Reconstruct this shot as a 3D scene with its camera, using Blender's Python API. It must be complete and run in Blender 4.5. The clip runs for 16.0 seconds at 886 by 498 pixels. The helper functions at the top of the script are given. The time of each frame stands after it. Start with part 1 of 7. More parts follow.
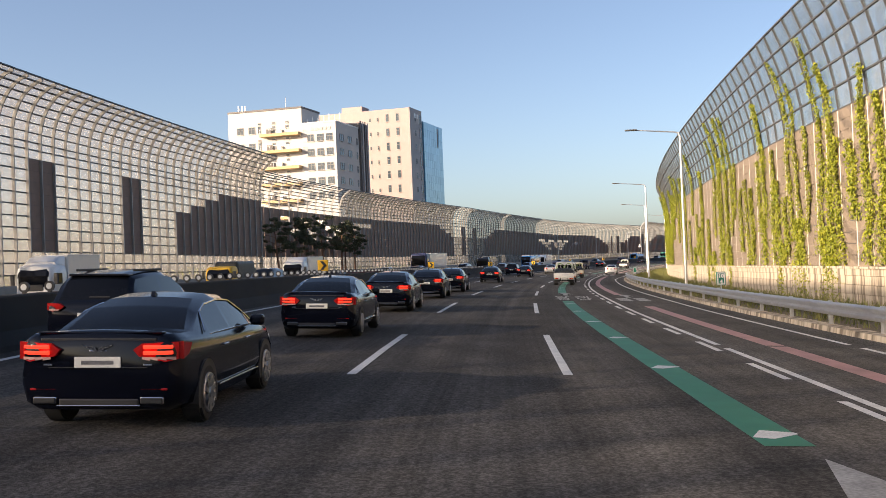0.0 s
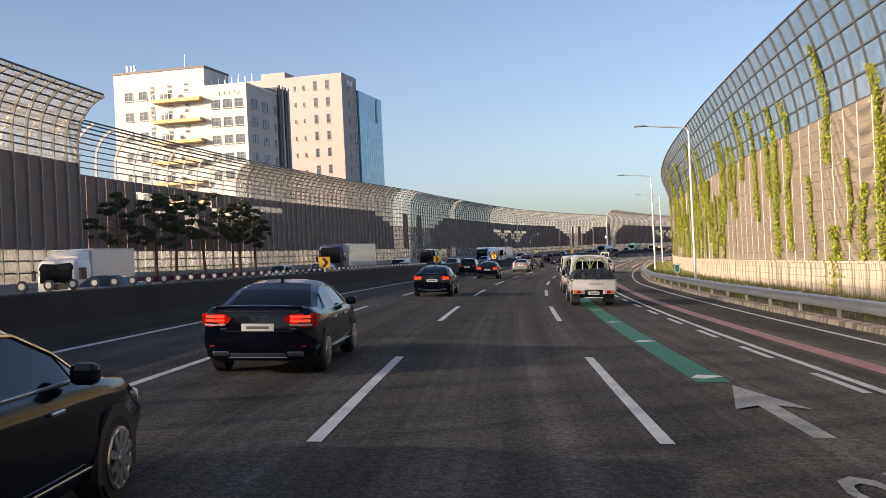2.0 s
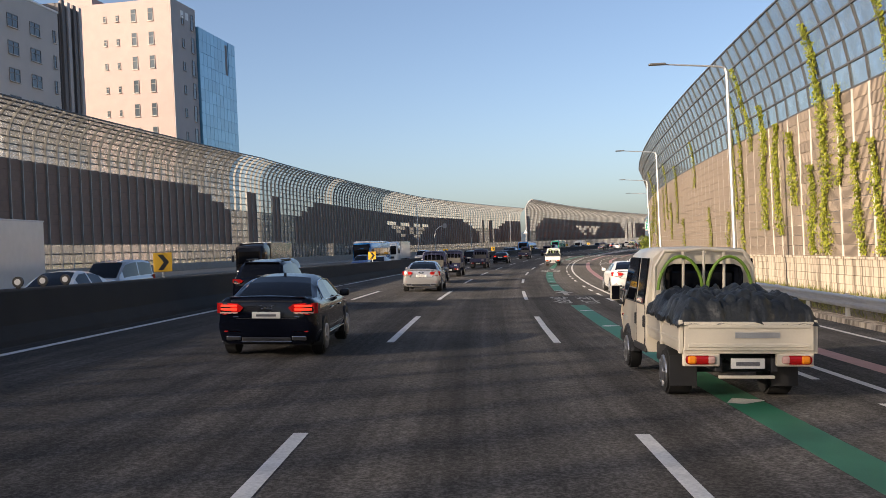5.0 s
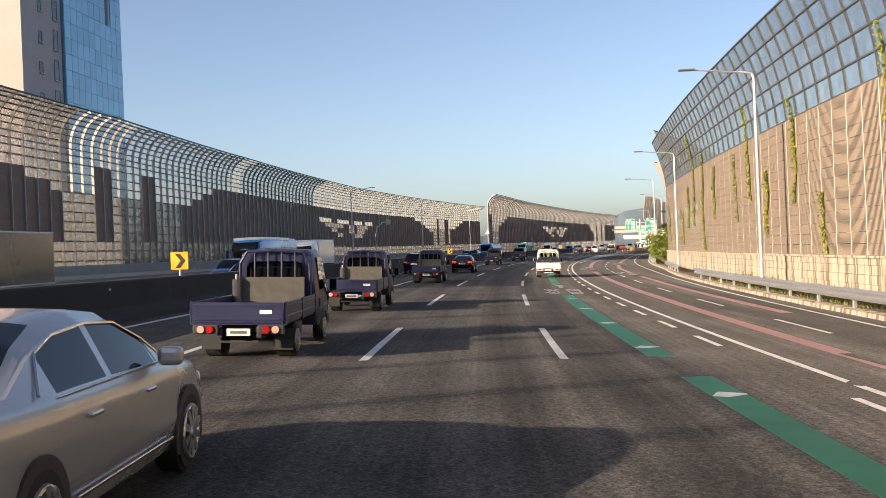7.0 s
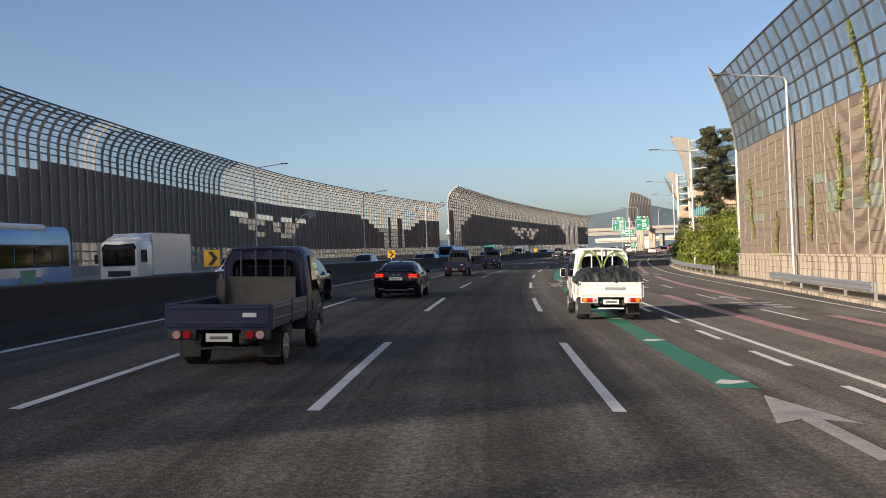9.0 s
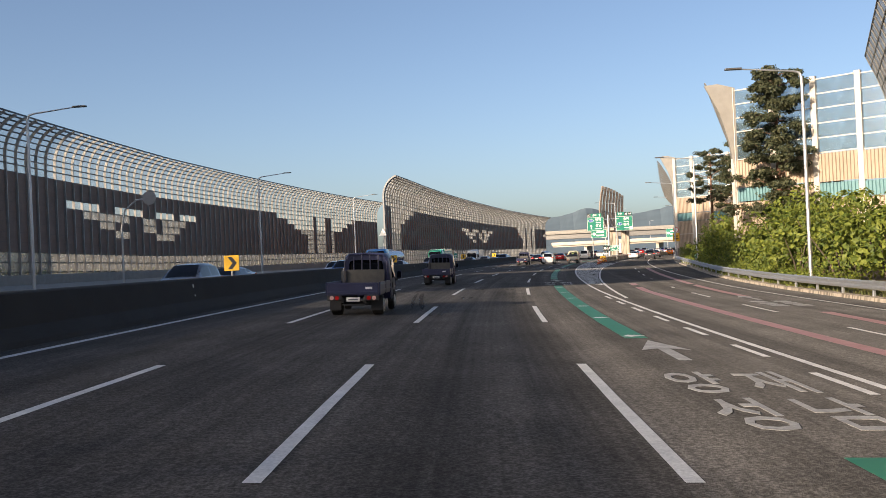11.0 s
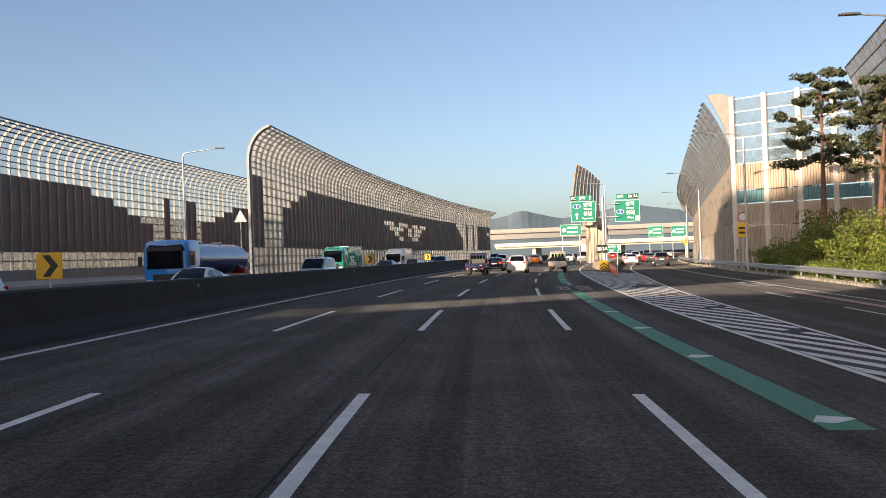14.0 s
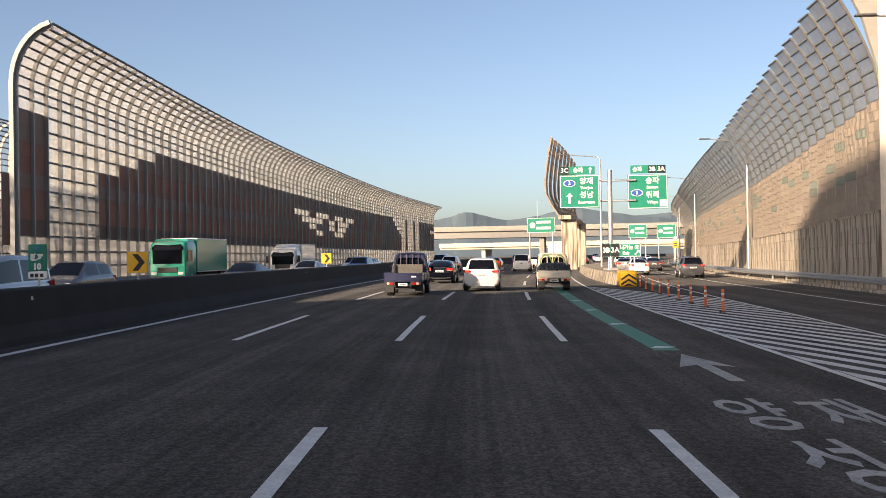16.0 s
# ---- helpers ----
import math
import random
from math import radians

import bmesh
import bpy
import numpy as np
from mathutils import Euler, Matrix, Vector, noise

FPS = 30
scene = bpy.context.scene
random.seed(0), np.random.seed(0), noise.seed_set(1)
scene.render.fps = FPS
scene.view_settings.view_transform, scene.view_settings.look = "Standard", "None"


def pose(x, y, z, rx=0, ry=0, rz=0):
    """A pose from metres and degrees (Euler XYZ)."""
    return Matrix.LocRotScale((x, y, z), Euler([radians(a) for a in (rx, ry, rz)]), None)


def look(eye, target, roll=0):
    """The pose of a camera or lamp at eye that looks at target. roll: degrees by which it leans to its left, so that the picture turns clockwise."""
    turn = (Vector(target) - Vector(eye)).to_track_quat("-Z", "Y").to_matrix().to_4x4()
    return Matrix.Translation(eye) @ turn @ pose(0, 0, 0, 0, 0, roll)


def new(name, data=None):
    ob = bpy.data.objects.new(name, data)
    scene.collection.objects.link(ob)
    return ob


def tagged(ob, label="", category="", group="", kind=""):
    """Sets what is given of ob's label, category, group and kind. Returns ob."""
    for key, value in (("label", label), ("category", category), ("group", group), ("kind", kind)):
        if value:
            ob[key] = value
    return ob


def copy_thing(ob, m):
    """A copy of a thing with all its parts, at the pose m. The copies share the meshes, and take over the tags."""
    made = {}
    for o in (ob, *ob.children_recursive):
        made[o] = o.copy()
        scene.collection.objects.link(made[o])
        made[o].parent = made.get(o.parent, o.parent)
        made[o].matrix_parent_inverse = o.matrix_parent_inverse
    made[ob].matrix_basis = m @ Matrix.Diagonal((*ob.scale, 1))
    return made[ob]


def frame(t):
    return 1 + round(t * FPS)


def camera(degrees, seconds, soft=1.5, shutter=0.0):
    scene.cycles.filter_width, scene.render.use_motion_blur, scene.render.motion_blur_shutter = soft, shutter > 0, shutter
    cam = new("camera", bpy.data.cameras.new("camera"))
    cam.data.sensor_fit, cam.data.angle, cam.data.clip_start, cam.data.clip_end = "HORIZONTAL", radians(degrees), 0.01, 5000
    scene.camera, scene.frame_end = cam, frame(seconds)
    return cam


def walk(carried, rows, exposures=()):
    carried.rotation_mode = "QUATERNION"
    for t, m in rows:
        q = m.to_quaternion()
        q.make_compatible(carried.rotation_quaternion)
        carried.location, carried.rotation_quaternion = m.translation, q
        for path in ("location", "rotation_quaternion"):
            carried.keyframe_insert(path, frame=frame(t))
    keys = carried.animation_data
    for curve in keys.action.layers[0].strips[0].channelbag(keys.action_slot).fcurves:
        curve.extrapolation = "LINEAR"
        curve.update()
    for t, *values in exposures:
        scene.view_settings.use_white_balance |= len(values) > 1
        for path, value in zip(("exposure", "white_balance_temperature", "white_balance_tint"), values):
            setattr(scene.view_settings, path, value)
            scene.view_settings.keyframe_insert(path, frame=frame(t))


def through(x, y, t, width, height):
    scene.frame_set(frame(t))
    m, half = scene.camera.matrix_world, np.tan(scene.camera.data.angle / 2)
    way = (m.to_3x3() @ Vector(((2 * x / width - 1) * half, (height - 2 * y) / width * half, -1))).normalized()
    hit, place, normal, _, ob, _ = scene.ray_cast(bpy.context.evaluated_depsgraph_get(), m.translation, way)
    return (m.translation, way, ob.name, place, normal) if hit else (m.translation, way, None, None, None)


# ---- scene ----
# ---- camera ----
cam = camera(47.56, 16.0, soft=0.8, shutter=0.0)
PATH = [
    (0, (23.482, -12.292, 3.26), (21.72, -2.449, 3.379), -2.34),
    (0.5, (21.828, -1.08, 3.255), (20.115, 8.772, 3.327), -2.81),
    (1, (20.278, 10.572, 3.247), (18.653, 20.439, 3.311), -2.95),
    (1.5, (18.877, 22.408, 3.187), (17.387, 32.296, 3.244), -2.57),
    (2, (17.651, 34.258, 3.128), (16.386, 44.178, 3.167), -2.7),
    (2.5, (16.613, 46.027, 3.046), (15.528, 55.968, 3.069), -2.74),
    (3, (15.763, 57.667, 2.947), (14.869, 67.627, 2.958), -2.7),
    (3.5, (15.099, 69.167, 2.848), (14.345, 79.139, 2.847), -2.7),
    (4, (14.61, 80.538, 2.751), (14.012, 90.52, 2.746), -2.58),
    (4.5, (14.286, 91.804, 2.654), (13.871, 101.795, 2.638), -2.62),
    (5, (14.116, 102.992, 2.558), (13.835, 112.988, 2.547), -2.68),
    (5.2, (14.089, 107.451, 2.52), (13.847, 117.448, 2.495), -2.49),
    (7.5, (15.265, 158.502, 2.149), (15.518, 168.498, 2.161), -2.45),
    (8, (15.858, 169.564, 2.092), (16.173, 179.559, 2.099), -2.36),
    (8.5, (16.568, 180.595, 2.021), (16.973, 190.587, 2.034), -2.44),
    (9, (17.395, 191.581, 1.96), (17.961, 201.565, 1.997), -2.28),
    (9.2, (17.759, 195.958, 1.943), (18.39, 205.938, 1.981), -2.36),
    (11.3, (22.711, 241.162, 1.88), (23.858, 251.096, 1.958), -2.44),
    (11.5, (23.288, 245.393, 1.875), (24.467, 255.323, 1.949), -2.3),
    (12, (24.811, 255.924, 1.855), (26.079, 265.843, 1.932), -2.27),
    (12.5, (26.445, 266.407, 1.831), (27.813, 276.313, 1.911), -2.36),
    (13, (28.187, 276.868, 1.807), (29.673, 286.757, 1.889), -2.33),
    (13.5, (30.041, 287.33, 1.783), (31.64, 297.202, 1.859), -2.16),
    (14, (32.012, 297.812, 1.786), (33.764, 307.657, 1.858), -1.95),
    (14.5, (34.115, 308.316, 1.792), (36.024, 318.132, 1.862), -1.8),
    (15, (36.372, 318.823, 1.798), (38.437, 328.607, 1.878), -1.65),
    (15.5, (38.821, 329.273, 1.804), (41.017, 339.028, 1.875), -1.37),
    (16, (41.518, 339.554, 1.81), (43.817, 349.286, 1.876), -0.91),
]
walk(cam, [(t, look(eye, target, roll)) for t, eye, target, roll in PATH], [(0, 1.12, 7350, 15), (1.5, 1.05, 7250, 15), (3, 0.98, 7200, 15), (5, 0.9, 7050, 14), (7.5, 1.08, 7500, 15), (8, 1.02, 7500, 15), (9, 0.62, 6800, 12), (11.5, 0.76, 7000, 13), (13, 0.86, 7100, 13), (16, 0.88, 7450, 15)])

# ---- sky, sun ----
SUN_AZ = radians(-126.2)     # where the sun stands, clockwise from +y
SUN_EL = radians(16.5)
world = bpy.data.worlds.new("sky")
scene.world = world
world.use_nodes = True
wn = world.node_tree.nodes
sky = wn.new("ShaderNodeTexSky")
sky.sky_type = "NISHITA"
sky.sun_disc = False
sky.sun_elevation, sky.sun_rotation = SUN_EL, SUN_AZ
sky.air_density, sky.dust_density, sky.ozone_density = 0.7, 1.8, 2.0
wn["Background"].inputs["Strength"].default_value = 0.111
world.node_tree.links.new(sky.outputs["Color"], wn["Background"].inputs["Color"])
sun = new("sun", bpy.data.lights.new("sun", "SUN"))
sun.data.energy, sun.data.angle, sun.data.color = 5.0, radians(0.6), (1.0, 0.86, 0.69)
sun.matrix_world = look((0, 0, 0), (-math.sin(SUN_AZ) * math.cos(SUN_EL), -math.cos(SUN_AZ) * math.cos(SUN_EL), -math.sin(SUN_EL)))

# ---- the road's line: one arc, s metres along it, d metres to its right, z above its banked surface ----
RAD, HEAD0, START_X = 922.0, radians(-7.171), 21.232
CX, CY = START_X + RAD * math.cos(HEAD0), -RAD * math.sin(HEAD0)


def lerp(table, s):
    if s <= table[0][0]:
        return table[0][1]
    for (a, u), (b, v) in zip(table, table[1:]):
        if s <= b:
            return u + (v - u) * (s - a) / (b - a)
    return table[-1][1]


GRADE = [(-140, 1.43), (10, 1.36), (40, 1.21), (130, 0.44), (165, 0.22), (200, 0.09), (250, 0.03), (290, -0.06), (330, -0.06)]   # the road dips gently, then runs level


FALL = [(-20, 0.032), (30, 0.044), (130, 0.046), (200, 0.038), (290, 0.038), (330, 0.025), (360, 0.016)]


def fall(s):
    """How steeply the road is banked."""
    return lerp(FALL, s)


def bank(s, d):
    return lerp(GRADE, s) - fall(s) * max(-11, min(30, d))


def wall_bank(s, d):
    return lerp(GRADE, s) - (0.03 - 0.02 * min(1, max(0, (s - 290) / 70))) * d


def at(s, d, z=0.0):
    h = HEAD0 + s / RAD
    return Vector((CX - (RAD - d) * math.cos(h), CY + (RAD - d) * math.sin(h), z + bank(s, d)))


def heading(s):
    """Turn about z of a thing that faces along the road."""
    return -(HEAD0 + s / RAD)


def stand(s, d, z=0.0, turn=0.0):
    return Matrix.Translation(at(s, d, z)) @ Matrix.Rotation(heading(s) + turn, 4, "Z")


EDGE = [(110, 8.4), (222, 12.2), (245, 12.9), (302, 13.4), (400, 15.0)]
RAIL = [(110, 9.7), (222, 13.2), (245, 14.6), (309, 15.8), (340, 17.6), (400, 19.4)]


# ---- materials ----
def mat(name, color, rough=0.6, metal=0.0, vary=0.15, scale=6.0, bump=0.0, fine=80.0, spec=0.5, per_object=0.0):
    m = bpy.data.materials.new(name)
    m.use_nodes = True
    nt = m.node_tree
    n, l = nt.nodes, nt.links
    b = n["Principled BSDF"]
    b.inputs["Roughness"].default_value, b.inputs["Metallic"].default_value = rough, metal
    b.inputs["Specular IOR Level"].default_value = spec
    tc = n.new("ShaderNodeTexCoord")
    big, small = n.new("ShaderNodeTexNoise"), n.new("ShaderNodeTexNoise")
    big.inputs["Scale"].default_value, big.inputs["Detail"].default_value = scale, 4
    small.inputs["Scale"].default_value, small.inputs["Detail"].default_value = fine, 2
    mixn = n.new("ShaderNodeMath")
    mixn.operation = "ADD"
    for node, sock in ((big, 0), (small, 1)):
        l.new(tc.outputs["Object"], node.inputs["Vector"])
        l.new(node.outputs["Fac"], mixn.inputs[sock])
    ramp = n.new("ShaderNodeMapRange")
    ramp.inputs["From Min"].default_value, ramp.inputs["From Max"].default_value = 0.6, 1.4
    ramp.inputs["To Min"].default_value, ramp.inputs["To Max"].default_value = 1 - vary, 1 + vary
    l.new(mixn.outputs[0], ramp.inputs["Value"])
    out = ramp.outputs[0]
    if per_object:
        info, pr, mul = n.new("ShaderNodeObjectInfo"), n.new("ShaderNodeMapRange"), n.new("ShaderNodeMath")
        pr.inputs["To Min"].default_value, pr.inputs["To Max"].default_value = 1 - per_object, 1 + per_object
        mul.operation = "MULTIPLY"
        l.new(info.outputs["Random"], pr.inputs["Value"])
        l.new(pr.outputs[0], mul.inputs[0])
        l.new(out, mul.inputs[1])
        out = mul.outputs[0]
    tint = n.new("ShaderNodeVectorMath")
    tint.operation = "SCALE"
    tint.inputs[0].default_value = color
    l.new(out, tint.inputs["Scale"])
    l.new(tint.outputs[0], b.inputs["Base Color"])
    if bump:
        bp = n.new("ShaderNodeBump")
        bp.inputs["Strength"].default_value, bp.inputs["Distance"].default_value = bump, 0.02
        l.new(small.outputs["Fac"], bp.inputs["Height"])
        l.new(bp.outputs[0], b.inputs["Normal"])
    return m


def asphalt(name, color):
    """Worn asphalt: pale chips in dark binder, wheel tracks along the lanes, patches and stains. UV is (s, d) in metres."""
    m = mat(name, color, 0.9, vary=0.2, scale=0.25, bump=0.7, fine=55, spec=0.12)
    n, l = m.node_tree.nodes, m.node_tree.links
    b = n["Principled BSDF"]
    b.inputs["Diffuse Roughness"].default_value = 1.0
    base = b.inputs["Base Color"].links[0].from_socket
    uv = n.new("ShaderNodeUVMap")
    out = base
    for sx, sy, detail, lo, hi, a, z in ((0.02, 1.1, 3, 0.35, 0.65, 0.78, 1.3), (0.5, 0.8, 5, 0.3, 0.7, 0.85, 1.18), (0.012, 9.0, 2, 0.35, 0.65, 0.9, 1.12), (9, 9, 2, 0.35, 0.65, 0.78, 1.25), (26, 26, 1, 0.4, 0.64, 0.8, 1.5)):
        mp, no, rg, mu = n.new("ShaderNodeMapping"), n.new("ShaderNodeTexNoise"), n.new("ShaderNodeMapRange"), n.new("ShaderNodeVectorMath")
        mp.inputs["Scale"].default_value = (sx, sy, 1)
        no.noise_dimensions = "2D"
        no.inputs["Scale"].default_value, no.inputs["Detail"].default_value = 1.0, detail
        rg.inputs["From Min"].default_value, rg.inputs["From Max"].default_value = lo, hi
        rg.inputs["To Min"].default_value, rg.inputs["To Max"].default_value = a, z
        mu.operation = "SCALE"
        l.new(uv.outputs[0], mp.inputs["Vector"])
        l.new(mp.outputs[0], no.inputs["Vector"])
        l.new(no.outputs["Fac"], rg.inputs["Value"])
        l.new(out, mu.inputs[0])
        l.new(rg.outputs[0], mu.inputs["Scale"])
        out = mu.outputs[0]
    l.new(out, b.inputs["Base Color"])
    return m


ASPHALT = asphalt("asphalt", (0.052, 0.0498, 0.048))
PAINT = mat("road_paint", (0.62, 0.61, 0.58), 0.65, vary=0.3, scale=2.5, bump=0.2, fine=30)
WORN = mat("worn_road_paint", (0.31, 0.305, 0.29), 0.7, vary=0.5, scale=2.2, bump=0.3, fine=24)
GREEN = mat("green_paint", (0.016, 0.17, 0.092), 0.6, vary=0.2, scale=2)
PINK = mat("pink_paint", (0.37, 0.2, 0.19), 0.65, vary=0.25, scale=2)
CONCRETE = mat("concrete", (0.3, 0.28, 0.25), 0.85, vary=0.2, scale=1.2, bump=0.3)
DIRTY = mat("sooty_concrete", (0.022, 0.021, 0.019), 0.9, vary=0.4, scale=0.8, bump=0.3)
STEEL = mat("galvanised_steel", (0.52, 0.53, 0.54), 0.45, 0.8, vary=0.12, scale=4)
DARKSTEEL = mat("weathered_steel", (0.16, 0.155, 0.15), 0.5, 0.6, vary=0.15, scale=4)
BROWN = mat("brown_panel", (0.23, 0.16, 0.128), 0.7, vary=0.2, scale=1.0, spec=0.12)
SOIL = mat("soil", (0.12, 0.1, 0.07), 0.95, vary=0.4, scale=0.5, bump=0.5)
PLASTER = mat("white_plaster", (0.47, 0.457, 0.445), 0.8, vary=0.06, scale=0.5)
PINKSTONE = mat("pink_stone", (0.385, 0.29, 0.275), 0.75, vary=0.08, scale=0.6)
BLUEGLASS = mat("blue_glass", (0.1, 0.3, 0.45), 0.12, 0.3, vary=0.1, scale=0.5)


def glass(name, color, alpha, rough=0.15):
    m = bpy.data.materials.new(name)
    m.use_nodes = True
    b = m.node_tree.nodes["Principled BSDF"]
    b.inputs["Base Color"].default_value = (*color, 1)
    b.inputs["Roughness"].default_value, b.inputs["Alpha"].default_value = rough, alpha
    return m


def milky(name, color, through, gloss=0.1, spread=0.12):
    """A dusty clear sheet: part of the light goes straight through, part is scattered on."""
    m = bpy.data.materials.new(name)
    m.use_nodes = True
    n, l = m.node_tree.nodes, m.node_tree.links
    n.remove(n["Principled BSDF"])
    noisy, tr, tl, df, gl = (n.new("ShaderNode" + k) for k in ("TexNoise", "BsdfTransparent", "BsdfTranslucent", "BsdfDiffuse", "BsdfGlossy"))
    tc = n.new("ShaderNodeTexCoord")
    l.new(tc.outputs["Object"], noisy.inputs["Vector"])
    noisy.inputs["Scale"].default_value, noisy.inputs["Detail"].default_value = 1.3, 4
    rng = n.new("ShaderNodeMapRange")
    rng.inputs["From Min"].default_value, rng.inputs["From Max"].default_value = 0.3, 0.7
    rng.inputs["To Min"].default_value, rng.inputs["To Max"].default_value = through + spread, through - spread
    l.new(noisy.outputs["Fac"], rng.inputs["Value"])
    for x in (tl, df):
        x.inputs["Color"].default_value = (*color, 1)
    gl.inputs["Roughness"].default_value = 0.12
    a, b, c = (n.new("ShaderNodeMixShader") for _ in range(3))
    a.inputs["Fac"].default_value, b.inputs["Fac"].default_value = 0.35, gloss
    l.new(tl.outputs[0], a.inputs[1]), l.new(df.outputs[0], a.inputs[2])
    l.new(a.outputs[0], b.inputs[1]), l.new(gl.outputs[0], b.inputs[2])
    l.new(rng.outputs[0], c.inputs["Fac"])
    l.new(b.outputs[0], c.inputs[1]), l.new(tr.outputs[0], c.inputs[2])
    l.new(c.outputs[0], n["Material Output"].inputs["Surface"])
    return m


CLEAR = milky("dusty_clear_sheet", (0.25, 0.25, 0.25), 0.38)
CLEAR_OLD = milky("streaked_clear_sheet", (0.31, 0.3, 0.29), 0.55)
CLEAR_NEW = milky("pale_clear_sheet", (0.7, 0.68, 0.64), 0.42)
PALEGLASS = milky("pale_blue_pane", (0.3, 0.42, 0.46), 0.62, 0.2)
# transmission of these two is raised so that sun falls through onto the road
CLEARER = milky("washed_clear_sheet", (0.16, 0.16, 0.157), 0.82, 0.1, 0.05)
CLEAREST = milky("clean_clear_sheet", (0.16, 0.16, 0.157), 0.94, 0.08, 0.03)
REDBROWN = mat("red_brown_panel", (0.26, 0.17, 0.135), 0.7, vary=0.2, scale=0.7, spec=0.12)
RUSSET = mat("russet_panel", (0.29, 0.14, 0.098), 0.7, vary=0.2, scale=0.7, spec=0.12)
UMBER = mat("umber_panel", (0.19, 0.118, 0.092), 0.7, vary=0.2, scale=0.7, spec=0.12)
WESTPOST = mat("grey_painted_steel", (0.28, 0.275, 0.27), 0.5, vary=0.15, scale=2)
POSTGREY = mat("galvanised_post", (0.29, 0.282, 0.27), 0.45, 0.2, vary=0.15, scale=2)
# near black: the backlit look of the rails is put into their colour
RAILBACKLIT = mat("dull_steel_rail", (0.06, 0.059, 0.058), 0.5, vary=0.2, scale=2)
RAILGREY = mat("dark_grey_rail", (0.06, 0.06, 0.062), 0.5, vary=0.2, scale=2)
SKYGLASS = milky("tinted_pane", (0.26, 0.34, 0.37), 0.55, 0.35)
DUSTYGLASS = milky("dusty_leaning_pane", (0.5, 0.47, 0.42), 0.42, 0.12)
GREYBAR = mat("grey_glazing_bar", (0.13, 0.125, 0.115), 0.5, vary=0.2, scale=2)
TEAL = mat("teal_panel", (0.12, 0.25, 0.27), 0.5, vary=0.15)
YELLOW = mat("yellow_sheet", (0.75, 0.42, 0.02), 0.45, vary=0.06)
BLACK = mat("black_paint", (0.012, 0.012, 0.014), 0.45, vary=0.1)
WHITE = mat("white_paint", (0.78, 0.78, 0.76), 0.4, vary=0.05)
SIGNGREEN = mat("sign_green", (0.0, 0.2, 0.13), 0.4, vary=0.06)
ORANGE = mat("orange_plastic", (0.75, 0.14, 0.03), 0.45, vary=0.08)


def louvred(name, color, per_object=0.15):
    """Sheet-metal panel with upright slots, a little different from panel to panel."""
    m = mat(name, color, 0.65, vary=0.12, scale=0.8, per_object=per_object)
    n, l = m.node_tree.nodes, m.node_tree.links
    wave, bp, tc = n.new("ShaderNodeTexWave"), n.new("ShaderNodeBump"), n.new("ShaderNodeTexCoord")
    wave.bands_direction = "Y"
    wave.inputs["Scale"].default_value = 2.4
    bp.inputs["Strength"].default_value, bp.inputs["Distance"].default_value = 1.0, 0.12
    l.new(tc.outputs["Object"], wave.inputs["Vector"])
    l.new(wave.outputs["Fac"], bp.inputs["Height"])
    l.new(bp.outputs[0], n["Principled BSDF"].inputs["Normal"])
    return m


BEIGE = louvred("beige_louvred_panel", (0.29, 0.226, 0.172), 0.2)
PALEPOST = mat("pale_painted_steel", (0.56, 0.5, 0.43), 0.5, vary=0.15, scale=2)
SANDY = louvred("sand_louvred_panel", (0.415, 0.333, 0.257), 0.07)
GREENISH = louvred("greenish_louvred_panel", (0.24, 0.27, 0.22))


# ---- mesh helpers ----
def box(bm, m, sx, sy, sz):
    """A box of full size sx, sy, sz, standing on the origin of m."""
    r = bmesh.ops.create_cube(bm, size=1.0, matrix=m @ Matrix.Translation((0, 0, sz / 2)) @ Matrix.Diagonal((sx, sy, sz, 1)))
    return r["verts"]


def mesh_of(name, bm, *mats):
    me = bpy.data.meshes.new(name)
    bm.to_mesh(me)
    bm.free()
    for x in mats:
        me.materials.append(x)
    return me


def part(name, bm, material, parent=None, label=""):
    ob = new(name, mesh_of(name, bm, material))
    ob.parent = parent
    if label:
        ob["label"] = label
    return ob


def sheet(bm, s0, s1, step, d0, d1, z=0.0):
    """A strip of the road's surface; d0 and d1 are numbers or functions of s."""
    f0 = d0 if callable(d0) else (lambda s: d0)
    f1 = d1 if callable(d1) else (lambda s: d1)
    n = max(1, int(math.ceil((s1 - s0) / step)))
    prev = None
    for i in range(n + 1):
        s = s0 + (s1 - s0) * i / n
        row = [bm.verts.new(at(s, f(s), z)) for f in (f0, f1)]
        if prev:
            bm.faces.new((prev[0], prev[1], row[1], row[0]))
        prev = row


def sweep(bm, s0, s1, step, profile, closed=True, dfun=None):
    """A profile of (d, z) drawn along the road."""
    n = max(1, int(math.ceil((s1 - s0) / step)))
    prev = None
    for i in range(n + 1):
        s = s0 + (s1 - s0) * i / n
        off = dfun(s) if dfun else 0.0
        row = [bm.verts.new(at(s, off + d, z)) for d, z in profile]
        if prev:
            k = len(row)
            for j in range(k if closed else k - 1):
                bm.faces.new((prev[j], row[j], row[(j + 1) % k], prev[(j + 1) % k]))
        elif closed:
            bm.faces.new(row)
        prev = row
    if closed:
        bm.faces.new(prev[::-1])


def rbox(bm, m, sx, sy, sz, r=0.03, seg=2):
    """A box with rounded edges, standing on the origin of m."""
    vs = box(bm, m, sx, sy, sz)
    es = list({e for v in vs for e in v.link_edges})
    bmesh.ops.bevel(bm, geom=es, offset=r, segments=seg, affect="EDGES", profile=0.5)


